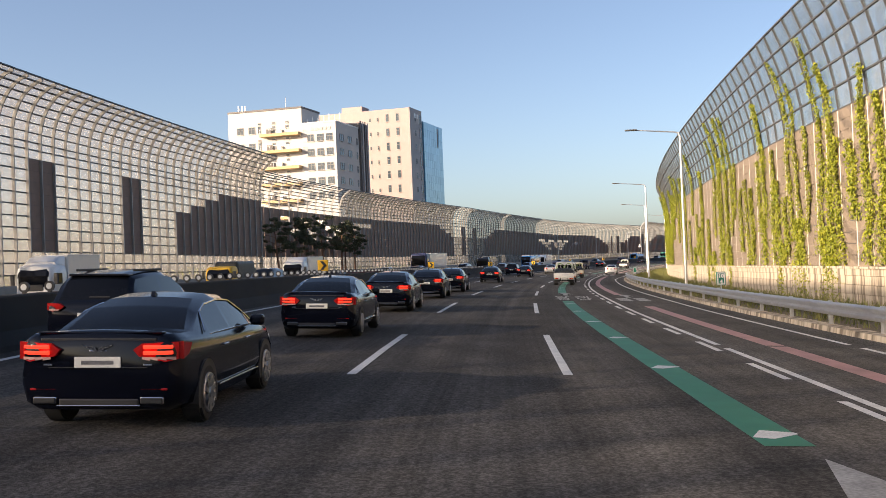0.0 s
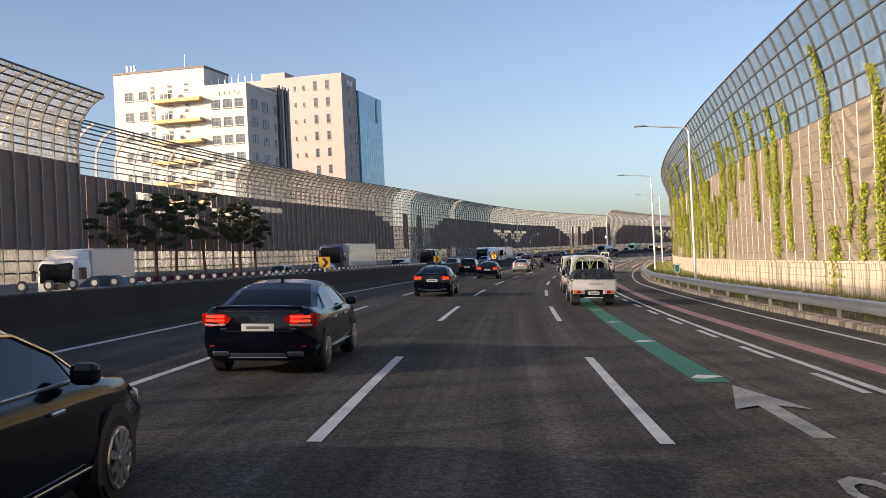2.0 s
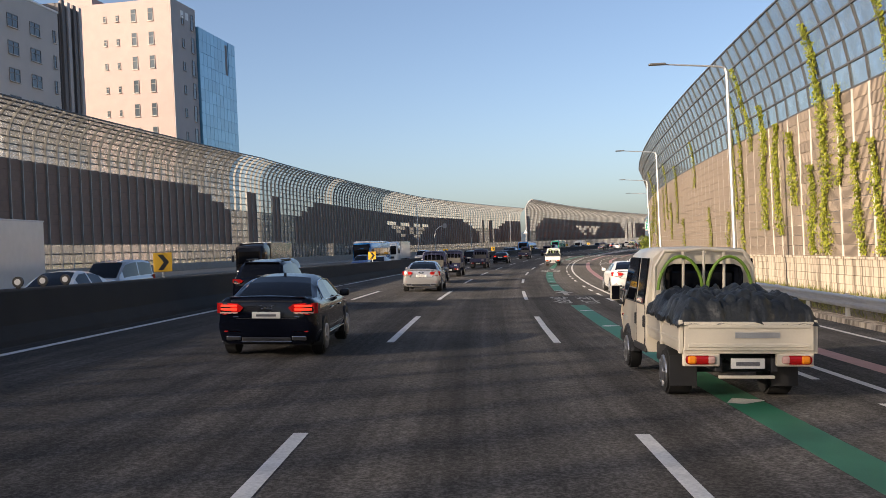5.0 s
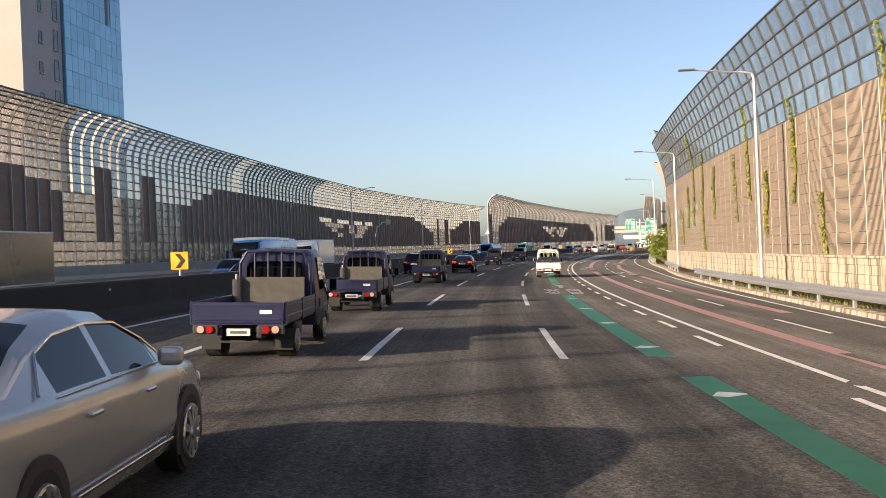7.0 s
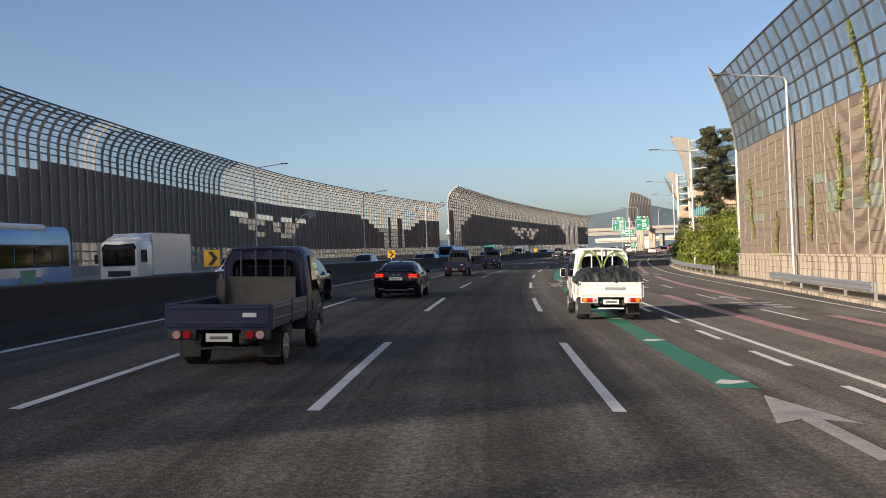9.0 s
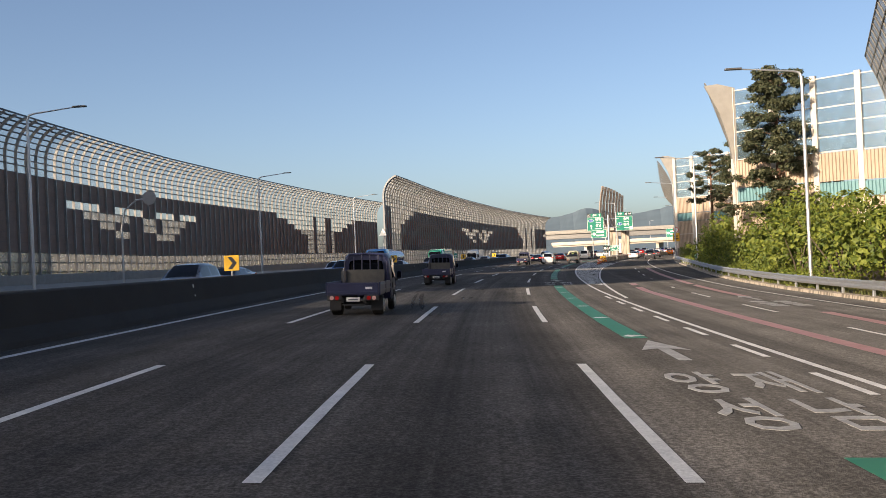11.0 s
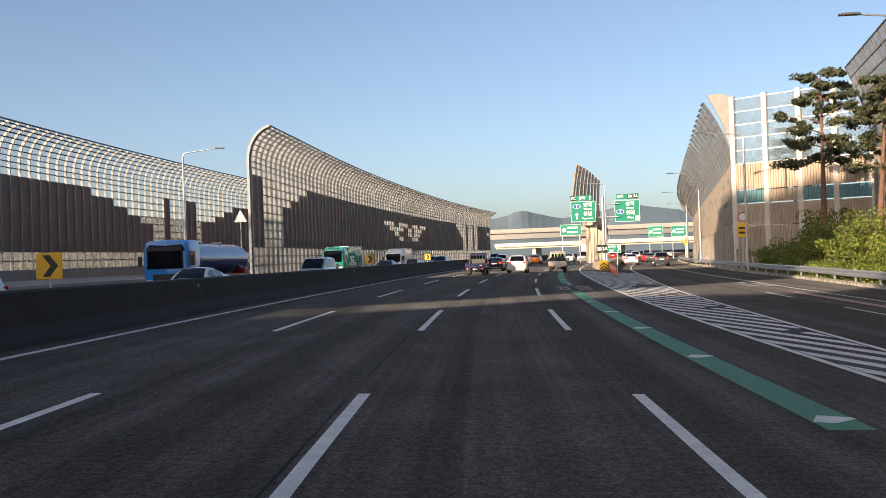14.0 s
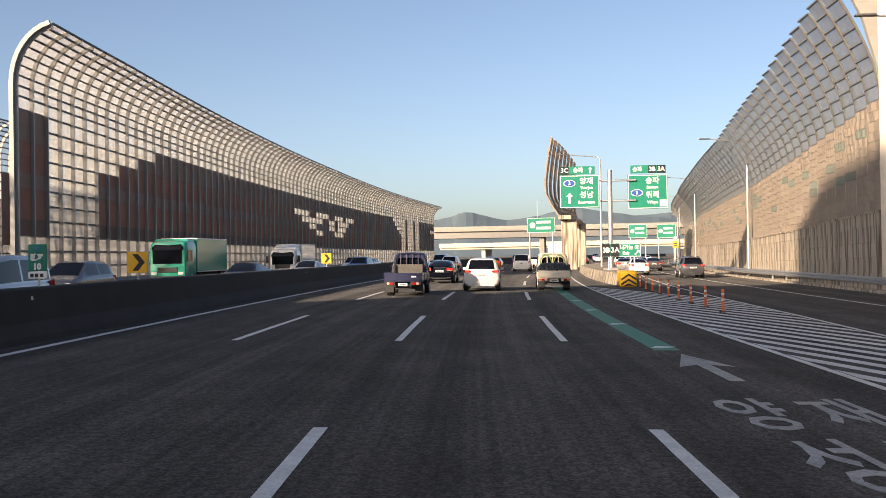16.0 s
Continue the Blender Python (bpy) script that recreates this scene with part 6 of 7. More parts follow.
CARS = {
    # y, half width, underside, belt, half width of the top, top height; glass: rear base, rear head, front head, front base
    "sedan": dict(L=4.98, r=0.345, wheels=(0.99, 4.0), glass=(0.82, 1.72, 2.85, 3.72), lamp=(0.93, 0.2, 0.46), plate=0.74,
                  st=[(0, 0.74, 0.42, 0.95, 0.64, 0.99), (0.03, 0.84, 0.34, 1.02, 0.7, 1.07), (0.08, 0.89, 0.29, 1.05, 0.74, 1.11), (0.2, 0.92, 0.25, 1.055, 0.77, 1.12), (0.45, 0.93, 0.22, 1.04, 0.78, 1.1), (0.82, 0.942, 0.2, 1.03, 0.79, 1.1), (1.3, 0.945, 0.19, 1.02, 0.69, 1.32),
                      (1.72, 0.945, 0.19, 1.01, 0.62, 1.43), (2.3, 0.945, 0.19, 1.0, 0.61, 1.475), (2.85, 0.945, 0.19, 0.99, 0.62, 1.44), (3.3, 0.943, 0.195, 0.985, 0.7, 1.25), (3.72, 0.94, 0.2, 0.975, 0.78, 1.02), (4.3, 0.925, 0.22, 0.92, 0.76, 0.94), (4.75, 0.86, 0.27, 0.77, 0.7, 0.79), (4.98, 0.66, 0.36, 0.6, 0.55, 0.62)]),
    "suv": dict(L=4.75, r=0.37, wheels=(0.92, 3.72), glass=(0.1, 0.5, 2.6, 3.5), lamp=(1.02, 0.15, 0.34), plate=0.78,
                st=[(0, 0.8, 0.42, 0.98, 0.72, 1.0), (0.06, 0.885, 0.34, 1.06, 0.76, 1.09), (0.1, 0.9, 0.32, 1.08, 0.77, 1.12), (0.32, 0.925, 0.29, 1.09, 0.7, 1.48), (0.5, 0.93, 0.27, 1.09, 0.66, 1.62), (1.2, 0.94, 0.25, 1.08, 0.65, 1.69), (2.0, 0.94, 0.24, 1.07, 0.65, 1.7),
                    (2.6, 0.94, 0.24, 1.06, 0.66, 1.63), (3.05, 0.938, 0.245, 1.06, 0.73, 1.4), (3.5, 0.935, 0.25, 1.05, 0.79, 1.12), (4.1, 0.91, 0.27, 0.98, 0.76, 1.01), (4.55, 0.83, 0.33, 0.85, 0.7, 0.88), (4.75, 0.66, 0.42, 0.72, 0.56, 0.74)]),
    "van": dict(L=5.0, r=0.35, wheels=(0.95, 4.0), glass=(0.08, 0.3, 3.3, 4.25), lamp=(1.05, 0.32, 0.15), plate=0.82,
                st=[(0, 0.86, 0.42, 1.02, 0.78, 1.04), (0.05, 0.93, 0.33, 1.1, 0.82, 1.13), (0.08, 0.94, 0.32, 1.12, 0.83, 1.16), (0.2, 0.95, 0.3, 1.13, 0.79, 1.6), (0.3, 0.955, 0.28, 1.13, 0.76, 1.8), (1.2, 0.96, 0.25, 1.12, 0.75, 1.88), (2.4, 0.96, 0.24, 1.1, 0.75, 1.89), (3.3, 0.955, 0.25, 1.08, 0.75, 1.78),
                    (3.8, 0.95, 0.26, 1.07, 0.78, 1.45), (4.25, 0.945, 0.27, 1.05, 0.8, 1.12), (4.65, 0.88, 0.32, 0.92, 0.72, 0.95), (5.0, 0.68, 0.42, 0.74, 0.56, 0.76)]),
}


def stations(c, extra):
    """The car's cross-sections with further ones put in between at the given places."""
    rows = list(c["st"])
    for y in extra:
        for p, q in zip(rows, rows[1:]):
            if p[0] < y < q[0]:
                f = (y - p[0]) / (q[0] - p[0])
                rows.append(tuple(a + (b - a) * f for a, b in zip(p, q)))
                rows.sort()
                break
    return rows


def car(kind, color, label, lit=False, detail=True):
    c = CARS[kind]
    ob = tagged(new("car"), label, "car")
    g0, g1, g2, g3 = c["glass"]
    rear_side, front_side = g1 - (0.35 if kind == "sedan" else 0.02), g2 + 0.5 * (g3 - g2)
    mid = (rear_side + front_side) / 2 - 0.05
    rows = stations(c, (rear_side, mid - 0.05, mid + 0.05, front_side))
    grid = []
    for y, w, zb, belt, wt, zt in rows:
        up = max(0.012, zt - belt)
        half = [(0, zb), (w * 0.8, zb), (w * 0.94, zb + 0.07), (w * 0.995, zb + 0.26), (w, zb + 0.34), (w * 0.975, (zb + belt) / 2 + 0.12), (w * 0.985, belt - 0.14), (w * 0.955, belt - 0.03), (w * 0.93, belt)]
        x0 = w * 0.93
        half += [(x0 + (wt - x0) * 0.08, belt + up * 0.08), (x0 + (wt - x0) * 0.84, belt + up * 0.84), (wt - 0.02, zt - 0.05 * min(1, up * 4)), (wt - 0.09, zt), (wt * 0.5, zt + 0.022), (0, zt + 0.03)]
        grid.append((y, half))
    n = 15
    shells = {}

    def shell(name):
        if name not in shells:
            shells[name] = (bmesh.new(), {})
        return shells[name]

    def vert(sh, i, k, sgn):
        bmx, seen = sh
        y, half = grid[i]
        x, z = half[k]
        key = (i, k, sgn if x > 1e-6 else 1)
        if key not in seen:
            seen[key] = bmx.verts.new((sgn * x, y, z))
        return seen[key]

    for i in range(len(grid) - 1):
        ym = (grid[i][0] + grid[i + 1][0]) / 2
        for k in range(n - 1):
            for sgn in (-1, 1):
                name = "body"
                if k >= 12 and g0 < ym < g1:
                    name = "rear_window"
                elif k >= 12 and g2 < ym < g3:
                    name = "windscreen"
                elif k == 9 and rear_side < ym < front_side and not (mid - 0.05 < ym < mid + 0.05):
                    name = "side_window" + ("L" if sgn < 0 else "R")
                sh = shell(name)
                q = [vert(sh, i, k, sgn), vert(sh, i + 1, k, sgn), vert(sh, i + 1, k + 1, sgn), vert(sh, i, k + 1, sgn)]
                sh[0].faces.new(q if sgn > 0 else q[::-1])
    sh = shell("body")
    for i in (0, len(grid) - 1):
        ring = [vert(sh, i, k, 1) for k in range(n)] + [vert(sh, i, k, -1) for k in range(n - 2, 0, -1)]
        sh[0].faces.new(ring if i == 0 else ring[::-1])
    for name, (bmx, _) in shells.items():
        if name == "body":
            bmesh.ops.recalc_face_normals(bmx, faces=bmx.faces)
        smooth(part(name.rstrip("LR"), bmx, color if name == "body" else CARGLASS, ob, "" if name == "body" else "dark tinted glass"), 38)
    hz, hh, hw = c["lamp"]
    wr = c["st"][3][1] if kind == "sedan" else c["st"][2][1]
    L = c["L"]
    for sgn in (-1, 1):
        # lens: a wedge across the tail that runs round the corner
        bm = bmesh.new()
        inner, outer = wr - 0.05 - hw, wr - 0.04
        face = [(outer, hz + hh * 0.45), (outer, hz - hh * 0.5), (outer - 0.12, hz - hh * 0.62), (inner + 0.06, hz - hh * 0.3), (inner, hz + hh * 0.05), (inner + 0.1, hz + hh * 0.4)]
        back = lambda x: -0.02 + 0.12 * max(0.0, (x - 0.66) / (outer - 0.66)) ** 2
        lo = [bm.verts.new((sgn * x, back(x) - 0.03, z)) for x, z in face]
        hi = [bm.verts.new((sgn * x, back(x) + 0.1, z)) for x, z in face]
        bm.faces.new(lo), bm.faces.new(hi[::-1])
        for k in range(6):
            bm.faces.new((lo[k], lo[(k + 1) % 6], hi[(k + 1) % 6], hi[k]))
        side = [(0.1, hz + hh * 0.45), (0.42, hz + hh * 0.3), (0.3, hz - hh * 0.3), (0.1, hz - hh * 0.5)]
        a0 = [bm.verts.new((sgn * (outer - 0.06), y, z)) for y, z in side]
        a1 = [bm.verts.new((sgn * (wr + 0.008), y, z)) for y, z in side]
        bm.faces.new(a0), bm.faces.new(a1[::-1])
        for k in range(4):
            bm.faces.new((a0[k], a0[(k + 1) % 4], a1[(k + 1) % 4], a1[k]))
        bmesh.ops.recalc_face_normals(bm, faces=bm.faces)
        lamp = part("tail_lamp", bm, REDLENS, ob, "dark red tail lamp")
        if detail:
            bm = bmesh.new()
            pts = [inner + 0.1 + (outer - inner - 0.12) * k / 4 for k in range(5)]
            for u, v in zip(pts, pts[1:]):
                q = [(u, back(u) - 0.035, hz - hh * 0.34), (v, back(v) - 0.035, hz - hh * 0.36), (v, back(v) - 0.035, hz - hh * 0.54), (u, back(u) - 0.035, hz - hh * 0.46)]
                bm.faces.new([bm.verts.new((sgn * x, yy, z)) for x, yy, z in (q if sgn > 0 else q[::-1])])
            part("reverse_lamp", bm, PALELENS, lamp, "pale clear strip under the red lens")
        if lit:
            for z in (hz - hh * 0.12, hz + hh * 0.2):
                bm = bmesh.new()
                pts = [inner + 0.12 + (outer - inner - 0.17) * k / 4 for k in range(5)]
                tube(bm, [(sgn * x, back(x) - 0.03, z) for x in pts], 0.024, 0.02, 6)
                part("lit_strip", bm, brake, lamp, "glowing red strip")
        pieces(ob, "head_lamp", CLEARLENS, [(sgn * 0.64, L - 0.24, c["st"][-2][3] - 0.13, 0.36, 0.22, 0.13, 0.04)])
        for y in c["wheels"]:
            if detail:
                wheel(ob, sgn * (c["st"][5][1] - 0.115), y, c["r"], 0.24, sgn, None, 10)
            else:
                plain_wheel(ob, sgn * (c["st"][5][1] - 0.115), y, c["r"], 0.24, sgn)
        if detail:
            for y in c["wheels"]:
                bm = bmesh.new()
                r = c["r"] + 0.055
                pts = [(y + r * math.cos(a), max(0.2, c["r"] + r * math.sin(a))) for a in [math.tau * k / 28 for k in range(28)]]
                lo = [bm.verts.new((sgn * 0.7, yy, z)) for yy, z in pts]
                hi = [bm.verts.new((sgn * (c["st"][5][1] + 0.004), yy, z)) for yy, z in pts]
                bm.faces.new(lo), bm.faces.new(hi[::-1])
                for k in range(28):
                    bm.faces.new((lo[k], lo[(k + 1) % 28], hi[(k + 1) % 28], hi[k]))
                part("wheel_arch", bm, PLASTIC, ob)
            w = c["st"][6][1]
            belt = c["st"][7][3]
            pieces(ob, "mirror", color, [(sgn * (w + 0.06), front_side - 0.05, belt - 0.01, 0.2, 0.13, 0.15, 0.045)])
            for y in (mid - 0.22, mid + 0.9):
                pieces(ob, "door_handle", CHROME, [(sgn * w, y - 0.25, belt - 0.17, 0.035, 0.2, 0.03, 0.01)])
            if kind == "sedan":
                arch = []
                for y, half in grid:
                    if rear_side - 0.05 <= y <= front_side + 0.05:
                        x, z = half[10]
                        arch.append((sgn * (x + 0.008), y, z))
                bm = bmesh.new()
                lo = [g for g in grid if rear_side - 0.05 <= g[0] <= front_side + 0.05]
                tube(bm, [(sgn * (lo[0][1][9][0] + 0.01), lo[0][0] - 0.28, lo[0][1][9][1] + 0.02)] + arch + [(sgn * (lo[-1][1][9][0] + 0.01), lo[-1][0] + 0.25, lo[-1][1][9][1])], 0.012, 0.012, 5)
                part("window_trim", bm, CHROME, ob, "bright chrome line over the side windows")
            pieces(ob, "side_trim", CHROME, [(sgn * (w * 0.925), (rear_side + front_side) / 2, belt - 0.002, 0.02, front_side - rear_side + 0.1, 0.02, 0.005), (sgn * (w + 0.0), 2.5, 0.37, 0.02, 2.0, 0.022, 0.006)])
    zb = c["st"][1][2]
    pieces(ob, "rear_bumper", color, [(0, 0.12, zb - 0.07, 1.34, 0.16, 0.09, 0.03)])
    pieces(ob, "front_bumper", PLASTIC, [(0, L - 0.14, 0.3, 1.2, 0.14, 0.16, 0.03)])
    if detail:
        pieces(ob, "chrome_strip", CHROME, [(0, 0.03, zb + 0.075, 1.2, 0.05, 0.016, 0.005)])
        for sgn in (-1, 1):
            pieces(ob, "reflector_strip", REDLENS, [(sgn * 0.62, 0.03, zb + 0.15, 0.3, 0.06, 0.025, 0.008)])
        pieces(ob, "badge", CHROME, [(0, 0.008, c["plate"] + 0.17, 0.2, 0.03, 0.022, 0.008)], "plain chrome wing-shaped badge")
        if kind == "sedan":
            pieces(ob, "boot_lip", color, [(0, 0.12, 1.11, 1.4, 0.14, 0.022, 0.01)])
            pieces(ob, "boot_seam", BLACK, [(0, -0.0, 0.735, 1.1, 0.03, 0.01, 0.002)])
            for sgn in (-1, 1):
                tip = pieces(ob, "exhaust_tip", CHROME, [(sgn * 0.6, 0.03, 0.335, 0.27, 0.08, 0.085, 0.02)])
                pieces(tip, "exhaust_mouth", BLACK, [(sgn * 0.6, -0.012, 0.343, 0.25, 0.02, 0.068, 0.014)])
                pieces(ob, "model_badge", CHROME, [(sgn * 0.56, -0.012, 0.76, 0.1, 0.012, 0.022, 0.004)])
            pieces(ob, "diffuser", BLACK, [(0, 0.05, 0.3, 0.9, 0.1, 0.1, 0.02)])
            pieces(ob, "chrome_strip", CHROME, [(0, 0.0, 0.315, 0.94, 0.012, 0.012, 0.004)])
            pieces(ob, "boot_shadow_gap", BLACK, [(0, 0.03, 1.03, 1.3, 0.04, 0.035, 0.008)])
            for sgn in (-1, 1):
                bm = bmesh.new()
                wing = [(0.02, 0.0), (0.17, 0.035), (0.155, 0.012), (0.05, -0.035), (0.0, -0.045)]
                bm.faces.new([bm.verts.new((sgn * x, -0.022, 0.965 + z)) for x, z in (wing if sgn > 0 else wing[::-1])])
                part("badge_wing", bm, CHROME, ob)
            bm = bmesh.new()
            fin = [(0.0, 0.0), (0.17, 0.0), (0.03, 0.075)]
            a = [bm.verts.new((-0.025, 1.78 + y, 1.45 + z)) for y, z in fin]
            b = [bm.verts.new((0.025, 1.78 + y, 1.45 + z)) for y, z in fin]
            bm.faces.new(a), bm.faces.new(b[::-1])
            for k in range(3):
                bm.faces.new((a[k], b[k], b[(k + 1) % 3], a[(k + 1) % 3]))
            part("antenna_fin", bm, color, ob)
        else:
            pieces(ob, "rear_wiper", PLASTIC, [(0.12, 0.13, 1.19, 0.4, 0.02, 0.022, 0.006)])
            pieces(ob, "roof_spoiler", color, [(0, 0.5, c["st"][4][5] - 0.02, 1.2, 0.26, 0.05, 0.02)])
            for sgn in (-1, 1):
                pieces(ob, "roof_rail", PLASTIC, [(sgn * 0.58, 1.5, c["st"][5][5] + 0.0, 0.04, 1.6, 0.05, 0.015)])
    plate_at(ob, -0.012, c["plate"])
    return ob


def pickup(color, label, load, crew=False):
    """A small cab-over flatbed truck with drop sides."""
    ob = tagged(new("pickup_truck"), label, "truck")
    L = 5.1
    c0 = 2.55 if crew else 3.3          # back of the cab
    bm = bmesh.new()
    secs = []
    for y, w, zt, top in ((c0, 0.82, 1.93, 0.66), (c0 + 0.1, 0.845, 1.97, 0.68), (c0 + 0.9, 0.85, 1.98, 0.69), (4.25, 0.85, 1.95, 0.69), (4.55, 0.84, 1.72, 0.72), (4.85, 0.83, 1.25, 0.78), (5.05, 0.8, 0.95, 0.78), (5.1, 0.74, 0.6, 0.72)):
        zb = 0.42 if y < 5 else 0.38
        zm = min(1.12, zt - 0.08)
        secs.append((y, [(0, zb), (w * 0.95, zb), (w, zb + 0.1), (w, zm), (top + 0.06, zt - 0.1), (top - 0.06, zt), (0, zt + 0.02)]))
    loft(bm, secs)
    smooth(part("cab", bm, color, ob), 45)
    pieces(ob, "rear_window", CARGLASS, [(0, c0 - 0.005, 1.28, 1.16, 0.03, 0.46, 0.14)], "dark rear window")
    for sgn in (-1, 1):
        y0 = c0 + 0.82 if crew else c0 + 0.35
        panes = [[(0.862, y0, 1.14), (0.862, 4.38, 1.14), (0.858, 4.56, 1.07), (0.85, 4.7, 0.97), (0.846, 4.73, 1.12), (0.802, 4.45, 1.62), (0.784, 4.22, 1.82), (0.784, y0 + 0.03, 1.82)]]
        if crew:
            panes.append([(0.862, c0 + 0.08, 1.14), (0.862, c0 + 0.66, 1.14), (0.784, c0 + 0.63, 1.82), (0.784, c0 + 0.11, 1.82)])
        for pts in panes:
            bm = bmesh.new()
            lo = [bm.verts.new((sgn * x, yy, z)) for x, yy, z in pts]
            hi = [bm.verts.new((sgn * (x - 0.03), yy, z)) for x, yy, z in pts]
            bm.faces.new(lo), bm.faces.new(hi[::-1])
            for k in range(len(pts)):
                bm.faces.new((lo[k], lo[(k + 1) % len(pts)], hi[(k + 1) % len(pts)], hi[k]))
            part("side_window", bm, CARGLASS, ob)
            ya, yb = pts[0][1], pts[1][1]
            pieces(ob, "window_seal", PLASTIC, [(sgn * 0.86, (ya + yb) / 2, 1.122, 0.022, yb - ya + 0.04, 0.022, 0.006)])
            pieces(ob, "door_handle", PLASTIC, [(sgn * 0.853, ya + 0.0, 0.78, 0.03, 0.09, 0.18, 0.014)])
            pieces(ob, "door_seam", PLASTIC, [(sgn * 0.849, ya - 0.06, 0.5, 0.006, 0.012, 0.62, 0.002)])
        pieces(ob, "side_stripe", STEEL, [(sgn * 0.85, 4.45, 0.82, 0.012, 0.5, 0.016, 0.003), (sgn * 0.85, 4.45, 0.785, 0.012, 0.5, 0.012, 0.003)])
        pieces(ob, "reflector", REDLENS, [(sgn * 0.84, 4.8, 0.81, 0.02, 0.12, 0.04, 0.006)])
        bm = bmesh.new()
        ring = [(4.15 + 0.42 * math.cos(a), max(0.3, 0.31 + 0.42 * math.sin(a))) for a in [math.tau * k / 30 for k in range(30)]]
        lo = [bm.verts.new((sgn * 0.72, yy, z)) for yy, z in ring]
        hi = [bm.verts.new((sgn * 0.856, yy, z)) for yy, z in ring]
        bm.faces.new(lo), bm.faces.new(hi[::-1])
        for k in range(30):
            bm.faces.new((lo[k], lo[(k + 1) % 30], hi[(k + 1) % 30], hi[k]))
        part("wheel_housing", bm, PLASTIC, ob)
        mir = new("mirror")
        mir.parent = ob
        bm = bmesh.new()
        tube(bm, [(sgn * 0.82, 4.68, 1.02), (sgn * 0.93, 4.66, 1.05), (sgn * 0.97, 4.66, 1.12)], 0.025)
        part("bracket", bm, PLASTIC, mir)
        pieces(mir, "housing", color, [(sgn * 0.99, 4.66, 1.08, 0.17, 0.1, 0.27, 0.04)])
        pieces(mir, "mirror_glass", CARGLASS, [(sgn * 0.99, 4.612, 1.1, 0.135, 0.012, 0.23, 0.005)])
        wheel(ob, sgn * 0.765, 4.15, 0.31, 0.2, sgn, ALLOY, 6)
        wheel(ob, sgn * 0.66, 1.15, 0.31, 0.34, sgn, ALLOY, 6)
        bm = bmesh.new()
        tube(bm, [(sgn * 0.83, 4.15 + 0.38 * math.cos(a), 0.31 + 0.38 * math.sin(a)) for a in [math.pi * k / 8 for k in range(9)]], 0.05, 0.05, 6)
        part("wheel_arch", bm, PLASTIC, ob)
        pieces(ob, "underbody_tank", PLASTIC, [(sgn * 0.5, 2.15, 0.3, 0.36, 0.8, 0.3, 0.05)])
        pieces(ob, "mud_flap", PLASTIC, [(sgn * 0.66, 0.72, 0.16, 0.36, 0.02, 0.4, 0.008)])
        pieces(ob, "side_skirt", PLASTIC, [(sgn * 0.82, c0 + 0.55, 0.4, 0.05, 1.0, 0.22, 0.02)])
    pieces(ob, "front_bumper", PLASTIC, [(0, 4.94, 0.36, 1.68, 0.36, 0.22, 0.05)])
    # deck, drop sides, tailgate
    deck = new("flatbed")
    deck.parent = ob
    pieces(deck, "floor", color, [(0, (c0 - 0.06) / 2, 0.66, 1.62, c0 - 0.08, 0.08, 0.01)])
    for sgn in (-1, 1):
        pieces(deck, "drop_side", color, [(sgn * 0.82, (c0 - 0.1) / 2, 0.7, 0.04, c0 - 0.14, 0.36, 0.012)])
        for z in (0.78, 0.96):
            pieces(deck, "side_rib", color, [(sgn * 0.835, (c0 - 0.1) / 2, z, 0.03, c0 - 0.2, 0.05, 0.01)])
        for y in (0.05, c0 * 0.5, c0 - 0.15):
            pieces(deck, "stake", color, [(sgn * 0.835, y, 0.66, 0.05, 0.06, 0.42, 0.01)])
    gate = pieces(deck, "tailgate", color, [(0, 0.0, 0.7, 1.6, 0.04, 0.36, 0.012)])
    for z in (0.74, 0.98):
        pieces(deck, "tailgate_rib", color, [(0, -0.02, z, 1.5, 0.03, 0.05, 0.01)])
    pieces(deck, "maker_badge", WHITE if load == "open" else STEEL, [(0.5 if load == "open" else 0.1, -0.03, 0.86, 0.22 if load == "open" else 0.55, 0.01, 0.07, 0.003)])
    # headboard frame behind the cab
    rack = new("headboard")
    rack.parent = ob
    y = c0 - 0.12
    bm = bmesh.new()
    tube(bm, [(-0.74, y, 0.7), (-0.72, y, 1.7), (-0.58, y, 1.93), (0, y, 1.96), (0.58, y, 1.93), (0.72, y, 1.7), (0.74, y, 0.7)], 0.03, 0.03, 8)
    part("hoop", bm, color, rack)
    for x in (-0.3, 0, 0.3) if crew else (-0.42, -0.14, 0.14, 0.42):
        bm = bmesh.new()
        tube(bm, [(x, y, 0.8), (x, y, 1.95)], 0.022, 0.022, 6)
        part("upright", bm, color, rack)
    # chassis, lamps, plate
    pieces(ob, "chassis", PLASTIC, [(-0.35, 2.3, 0.42, 0.1, 4.4, 0.18, 0.02), (0.35, 2.3, 0.42, 0.1, 4.4, 0.18, 0.02), (0, 1.15, 0.3, 1.1, 0.14, 0.14, 0.03)])
    pieces(ob, "rear_bar", color if crew else PLASTIC, [(-0.58, 0.05, 0.5, 0.46, 0.08, 0.17, 0.02), (0.58, 0.05, 0.5, 0.46, 0.08, 0.17, 0.02), (0, 0.1, 0.34, 0.7, 0.05, 0.04, 0.01)])
